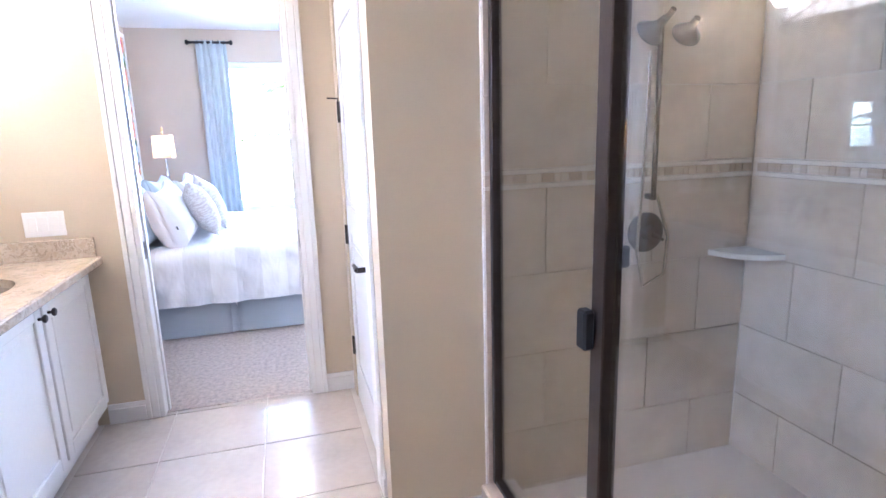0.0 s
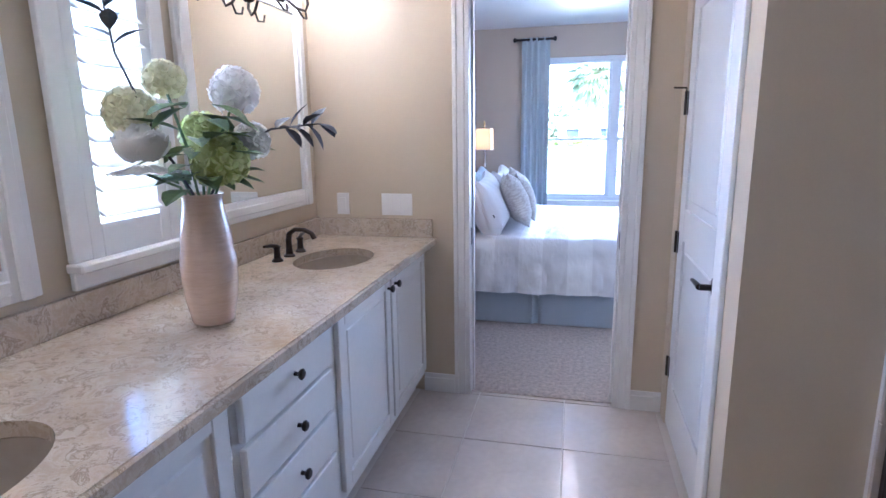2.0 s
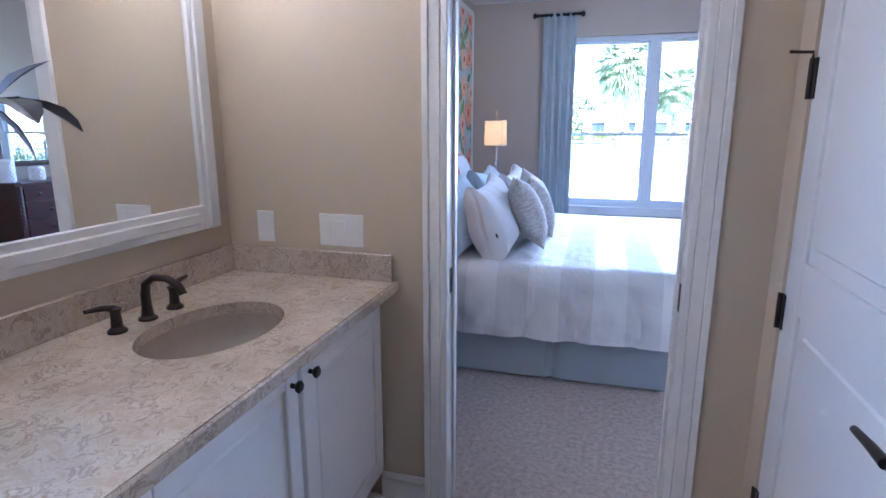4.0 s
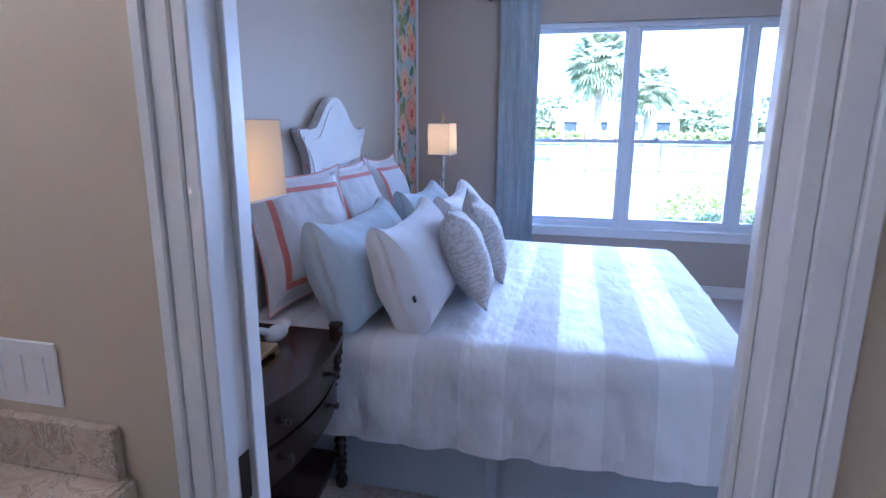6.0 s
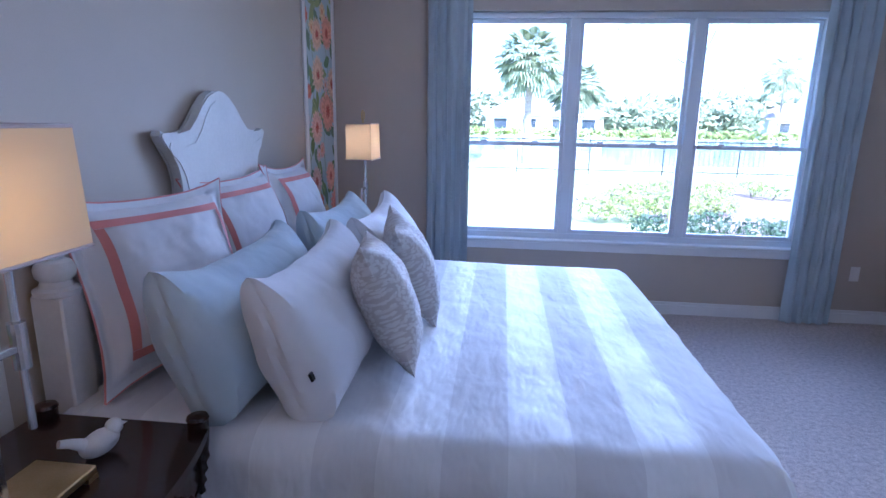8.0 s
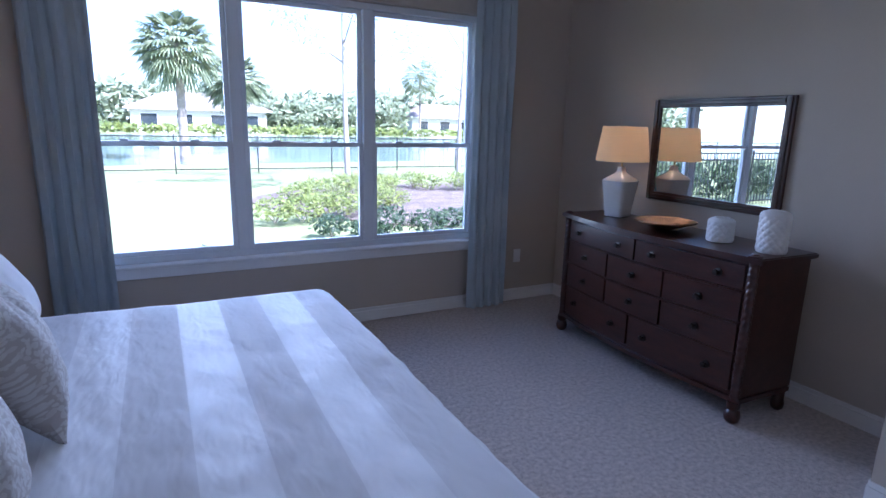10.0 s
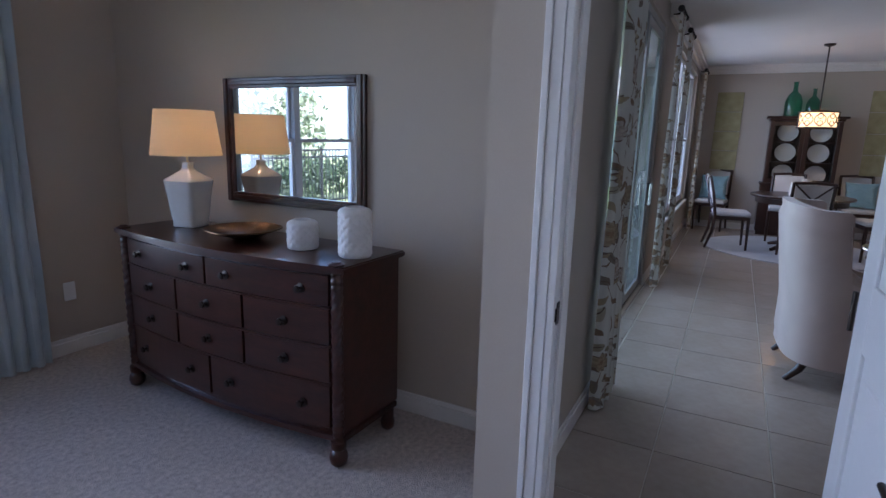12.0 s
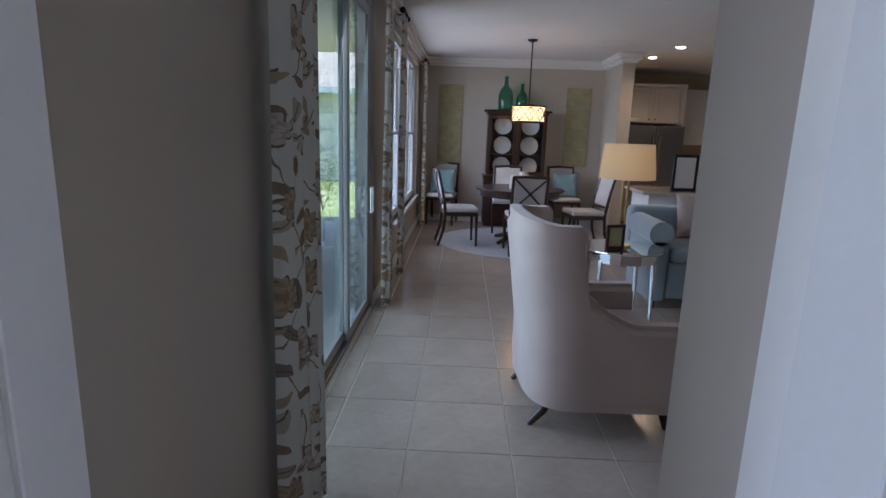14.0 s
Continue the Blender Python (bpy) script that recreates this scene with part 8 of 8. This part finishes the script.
structure("ground", boxes((-400, -300, GROUND_Z - 1, 400, 500, GROUND_Z)), GRASS, "sunlit mown lawn that reaches the horizon")
structure("patio", boxes((3.83, 5.725, GROUND_Z + 0.004, 12.0, 9.6, -0.03)), CONCRETE, "pale concrete patio outside the sliding doors")
bm = bmesh.new()
sheet(bm, 40, 12, lambda u, v: Vector((-120 + 240 * u, 27.5 + 3.0 * noise.noise(Vector((u * 6, 0, 0))) + (46 + 3 * noise.noise(Vector((u * 5, 5, 0)))) * v, GROUND_Z + 0.01)))
structure("water", bm, WATER, "still pond beyond the lawn fence")
bm = bmesh.new()
ring = []
for k in range(40):
    a = 2 * math.pi * k / 40
    ring.append((7.3 + (5.0 + 0.5 * math.sin(3 * a)) * math.cos(a), 15.6 + (3.7 + 0.4 * math.cos(2 * a)) * math.sin(a)))
prism(bm, ring, "z", GROUND_Z, GROUND_Z + 0.035)
structure("mulch_bed", bm, MULCH, "brown bark mulch bed with shrubs")


def leaf_cloud(bm, rnd, centre, radii, count, size, hollow=0.55):
    c = Vector(centre)
    for _ in range(count):
        while True:
            d = Vector((rnd.uniform(-1, 1), rnd.uniform(-1, 1), rnd.uniform(-1, 1)))
            if hollow < d.length < 1.0:
                break
        lump = 0.82 + 0.30 * noise.noise(d * 2.1 + c)
        p = c + Vector((d.x * radii[0], d.y * radii[1], d.z * radii[2])) * lump
        a = Vector((rnd.gauss(0, 1), rnd.gauss(0, 1), rnd.gauss(0, 1))).normalized()
        b = a.orthogonal().normalized()
        s = size * rnd.uniform(0.6, 1.3)
        q = [p + a * s, p + b * s * 0.45, p - a * s, p - b * s * 0.45]
        bm.faces.new([bm.verts.new(v) for v in q])


def shrub(x, y, r, h, material, seed, label, group):
    rnd = random.Random(seed)
    s = thing("shrub", pose(x, y, GROUND_Z + 0.03), label, "shrub", group)
    bm = bmesh.new()
    for k in range(4):
        a = rnd.uniform(0, 6.28)
        tube(bm, [(0, 0, 0), (0.5 * r * math.cos(a), 0.5 * r * math.sin(a), h * 0.6)], [0.012, 0.006], 5)
    part("stems", bm, BARK, s)
    bm = bmesh.new()
    leaf_cloud(bm, rnd, (0, 0, h * 0.52), (r, r, h * 0.5), int(420 * r / 0.4), 0.035 if material != LEAF_DARK else 0.04, 0.45)
    part("leaves", bm, material, s)


rnd = random.Random(12)
for k in range(15):
    u = k / 14
    shrub(3.0 + 6.6 * u + rnd.uniform(-0.15, 0.15), 15.8 + 1.8 * math.sin(u * 3.0) + rnd.uniform(-0.4, 0.4), rnd.uniform(0.40, 0.58), rnd.uniform(0.42, 0.6), LEAF_LIGHT, 100 + k, "lime green garden shrub in the mulch bed", "lime shrubs")
for k in range(7):
    u = k / 6
    shrub(2.2 + 2.4 * u + rnd.uniform(-0.1, 0.1), 13.6 + 0.9 * u + rnd.uniform(-0.2, 0.2), rnd.uniform(0.42, 0.55), rnd.uniform(0.40, 0.55), LEAF_LIGHT, 140 + k, "lime green garden shrub in the mulch bed", "lime shrubs")
for k in range(12):
    u = k / 11
    shrub(2.6 + 5.2 * u + rnd.uniform(-0.1, 0.1), 12.2 - 0.2 * u + rnd.uniform(-0.2, 0.2), rnd.uniform(0.34, 0.45), rnd.uniform(0.32, 0.48), LEAF_DARK, 180 + k, "dark green low shrub at the edge of the bed", "dark shrubs")
for k in range(4):
    shrub(0.9 + 0.42 * k, 10.3 + rnd.uniform(-0.1, 0.1), 0.32, 0.42, LEAF_DARK, 220 + k, "dark green low shrub under the window", "dark shrubs")


def slim_tree(x, y, h, seed):
    rnd = random.Random(seed)
    t = thing("tree", pose(x, y, GROUND_Z), "slender pale-barked tree with sparse light leaves", "tree", "garden trees")
    bm = bmesh.new()
    lean = rnd.uniform(-0.25, 0.25)
    pts = [(0, 0, 0), (lean * 0.3, 0.05, h * 0.3), (lean * 0.7, -0.05, h * 0.6), (lean, 0, h * 0.95)]
    tube(bm, pts, [0.075, 0.055, 0.035, 0.012], 10)
    part("trunk", bm, BARK, t, "", True)
    for k in range(9):
        z = h * (0.38 + 0.06 * k)
        a = k * 2.4 + rnd.uniform(-0.4, 0.4)
        l = h * rnd.uniform(0.18, 0.28)
        base = Vector((lean * z / h, 0, z))
        tip = base + Vector((math.cos(a) * l, math.sin(a) * l, l * 0.75))
        bm = bmesh.new()
        tube(bm, [base, base.lerp(tip, 0.5) + Vector((0, 0, -0.05)), tip], [0.022, 0.014, 0.006], 6)
        part("limb", bm, BARK, t)
        bm = bmesh.new()
        leaf_cloud(bm, rnd, tip, (0.55, 0.55, 0.42), 120, 0.045, 0.1)
        leaf_cloud(bm, rnd, base.lerp(tip, 0.65), (0.4, 0.4, 0.3), 50, 0.045, 0.1)
        part("leaf_clump", bm, LEAF_TREE, t)


slim_tree(4.5, 17.4, 6.8, 3)
slim_tree(5.0, 17.9, 6.4, 4)
slim_tree(8.6, 19.4, 6.0, 5)


def palm(x, y, h, r, seed):
    rnd = random.Random(seed)
    t = thing("palm_tree", pose(x, y, GROUND_Z), "cabbage palm with a shaggy crown beyond the fence", "palm tree", "palms")
    bm = bmesh.new()
    prof = []
    for k in range(22):
        z = h * k / 21
        prof.append((0.20 - 0.05 * min(1, z / 1.0) + 0.025 * (k % 2) + (0.06 if k > 17 else 0.0), z))
    lathe(bm, prof, 14)
    part("trunk", bm, PALM_BARK, t)
    for k in range(84):
        a = k * 2.39996
        lift = 1.35 - 2.3 * k / 83
        d = Vector((math.cos(a), math.sin(a), 0))
        bm = bmesh.new()
        top = Vector((0, 0, h))
        stem = []
        L = r * rnd.uniform(0.75, 1.0)
        for q in range(5):
            u = q / 4
            stem.append(top + d * L * 0.62 * u * math.cos(lift * 0.8) + Vector((0, 0, L * 0.62 * u * math.sin(lift * 0.8) - 0.12 * L * u * u)))
        tube(bm, stem, [0.03, 0.024, 0.018, 0.012, 0.008], 4)
        end = stem[-1]
        way = (stem[-1] - stem[-3]).normalized()
        side = way.cross(Vector((0, 0, 1))).normalized()
        for s in range(-7, 8):
            b = s / 7 * 1.5
            f = way * math.cos(b) + side * math.sin(b)
            l = L * 0.5 * (1 - 0.25 * abs(s) / 7)
            w = way.cross(f).normalized() * 0.0 + f.cross(Vector((0, 0, 1))).normalized() * 0.06
            tip = end + f * l + Vector((0, 0, -0.30 * l))
            mid = end + f * l * 0.5
            vs = [bm.verts.new(v) for v in (end, mid + w, tip, mid - w)]
            bm.faces.new(vs)
        part("frond", bm, LEAF_PALM, t)


palm(1.5, 29.4, 4.5, 1.9, 1)
palm(4.0, 33.0, 3.6, 1.7, 2)


def iron_fence(name, m, length, bays, label, height=1.22, step=0.11, half=0.007):
    f = thing(name, m, label, "fence")
    bay = length / bays
    for k in range(bays + 1):
        part("post", boxes((k * bay - 0.018, -0.018, 0, k * bay + 0.018, 0.018, height + 0.06), bevel=0.003), BLACK, f)
    for z in (0.12, height - 0.16, height - 0.02):
        part("rail", boxes((0.0305, -0.016, z, length - 0.0305, 0.016, z + 0.032)), BLACK, f)
    n = int(length / step)
    verts, faces = [], []
    for k in range(n):
        x = (k + 0.5) * step
        for z0, z1 in ((0.05, height - 0.02),):
            b = len(verts)
            verts += [(x - half, -0.0075, z0), (x + half, -0.0075, z0), (x + half, 0.0075, z0), (x - half, 0.0075, z0), (x - half, -0.0075, z1), (x + half, -0.0075, z1), (x + half, 0.0075, z1), (x - half, 0.0075, z1)]
            faces += [(b, b + 1, b + 5, b + 4), (b + 1, b + 2, b + 6, b + 5), (b + 2, b + 3, b + 7, b + 6), (b + 3, b, b + 4, b + 7), (b + 4, b + 5, b + 6, b + 7)]
    me = bpy.data.meshes.new("picket")
    me.from_pydata(verts, [], faces)
    me.materials.append(BLACK)
    ob = new("picket", me)
    ob.parent = f
    tagged(ob, kind="stuff")


iron_fence("iron_fence", pose(-26, 23.6, GROUND_Z), 76.0, 31, "thin black iron fence along the pond", 1.15, 0.16, 0.0025)
iron_fence("iron_fence", pose(-9.0, 12.6, GROUND_Z), 7.6, 4, "black iron picket fence beside the house")


def hedge(x0, x1, y, h, depth, material, count, size, seed, label):
    rnd = random.Random(seed)
    bm = bmesh.new()
    n = max(3, int((x1 - x0) / (depth * 0.8)))
    for k in range(n):
        u = (k + 0.5) / n
        leaf_cloud(bm, rnd, (x0 + (x1 - x0) * u, y + rnd.uniform(-0.2, 0.2) * depth, GROUND_Z + h * 0.5), (depth * 0.9, depth * 0.6, h * 0.55 * rnd.uniform(0.8, 1.15)), count // n, size, 0.35)
    ob = obj("hedge", bm, material)
    tagged(ob, label, "hedge", "", "stuff")


hedge(-9.2, -1.6, 13.3, 1.1, 0.6, LEAF_DARK, 5200, 0.06, 5, "dense dark hedge behind the iron fence")
hedge(-8.5, -3.0, 17.0, 3.0, 1.2, LEAF_TREE, 5000, 0.10, 6, "tall green shrubs beyond the fence")
hedge(-70, 90, 76, 1.3, 1.6, LEAF_LIGHT, 9000, 0.30, 7, "clipped hedge on the far bank")
hedge(-90, 110, 96, 7.5, 5.5, LEAF_TREE, 16000, 0.75, 8, "line of trees on the far bank")
hedge(-60, -10, 88, 6.0, 4.0, LEAF_TREE, 4500, 0.60, 9, "clump of trees on the far bank")
hedge(14, 34, 84, 5.0, 3.6, LEAF_TREE, 3200, 0.5, 10, "clump of trees on the far bank")
for x, y, h, r, s in ((-14, 80, 8.5, 4.0, 11), (38, 86, 9.0, 4.0, 12), (52, 82, 7.5, 3.6, 13)):
    palm(x, y, h, r, s)


def far_house(m, w, d, h, label):
    hs = thing("house", m, label, "house", "houses")
    part("wall", boxes((-w / 2, -d / 2, 0, w / 2, d / 2, h)), STUCCO, hs)
    bm = bmesh.new()
    e, rz = 0.7, h + d * 0.22
    lo = [bm.verts.new(v) for v in ((-w / 2 - e, -d / 2 - e, h), (w / 2 + e, -d / 2 - e, h), (w / 2 + e, d / 2 + e, h), (-w / 2 - e, d / 2 + e, h))]
    r0, r1 = bm.verts.new((-w / 2 + d * 0.4, 0, rz)), bm.verts.new((w / 2 - d * 0.4, 0, rz))
    for q in ((lo[0], lo[1], r1, r0), (lo[1], lo[2], r1), (lo[2], lo[3], r0, r1), (lo[3], lo[0], r0), lo):
        bm.faces.new(q)
    part("roof", bm, ROOF_TILE, hs, "hipped tile roof")
    part("fascia", boxes((-w / 2 - e, -d / 2 - e - 0.02, h - 0.18, w / 2 + e, -d / 2 - e + 0.02, h - 0.002)), TRIM, hs)
    n = max(2, int(w / 4))
    for k in range(n):
        x = -w / 2 + (k + 0.5) * w / n
        win = part("window", boxes((x - 0.9, -d / 2 - 0.05, 0.8, x + 0.9, -d / 2 - 0.001, 2.3)), DARK_GLASS, hs)
        part("frame", boxes((x - 1.0, -d / 2 - 0.08, 0.7, x - 0.9, -d / 2 - 0.001, 2.4), (x + 0.9, -d / 2 - 0.08, 0.7, x + 1.0, -d / 2 - 0.001, 2.4), (x - 0.9, -d / 2 - 0.08, 2.3, x + 0.9, -d / 2 - 0.001, 2.4)), TRIM, win)
    return hs


far_house(pose(6, 88, GROUND_Z), 16, 10, 3.0, "low pale stucco house with a tile roof across the pond")
far_house(pose(-20, 92, GROUND_Z), 18, 10, 3.0, "low pale stucco house with a tile roof across the pond")
far_house(pose(48, 94, GROUND_Z), 20, 10, 3.0, "low pale stucco house with a tile roof across the pond")
far_house(pose(-16, 34, GROUND_Z, 0, 0, 20), 12, 9, 3.0, "pale stucco house with a tile roof beside the lawn")
far_house(pose(24, 12.5, GROUND_Z, 0, 0, -65), 14, 9, 2.9, "pale stucco neighbouring house with a tile roof")
shrub(13.4, 7.6, 0.5, 1.3, LEAF_LIGHT, 301, "leafy potted shrub on the patio", "patio plants")

# ---- floor tiles, each a piece of its own ----
def lay(parent_name, label, x0, x1, y0, y1, sx, sy, ox, oy, material, skip=None):
    floor = bpy.data.objects[parent_name]
    meshes = {}

    def cuts(lo, hi, step, o):
        k0 = math.floor((lo - o) / step)
        pts = [lo] + [o + k * step for k in range(k0, k0 + int((hi - lo) / step) + 3) if lo + 0.01 < o + k * step < hi - 0.01] + [hi]
        return list(zip(pts, pts[1:]))
    for a, b in cuts(x0, x1, sx, ox):
        for c, d in cuts(y0, y1, sy, oy):
            if skip and skip((a + b) / 2, (c + d) / 2):
                continue
            key = (round(b - a, 3), round(d - c, 3))
            if key not in meshes:
                meshes[key] = piece_mesh("floor_tile", b - a - 0.006, d - c - 0.006, 0.0085, material, 0.0012)
            ob = new("floor_tile", meshes[key])
            ob.parent = floor
            ob.location = ((a + b) / 2, (c + d) / 2, -0.0088)


lay("floor_bath", "", -0.29, 2.53, 0.2, 4.155, 0.457, 0.457, 0.05, 3.66, TILE_BATH, lambda x, y: (x > 1.33 and y < 3.09) or (x > 1.0 and y > 3.09))
lay("floor_living", "", 3.042, 12.0, 2.28, 5.44, 0.49, 0.49, 4.86, 5.055, TILE_LIVING, lambda x, y: x < 3.44 and y < 4.22)
lay("floor_living", "", 3.84, 11.9, 5.447, 5.565, 0.49, 0.49, 4.86, 5.055, TILE_LIVING)
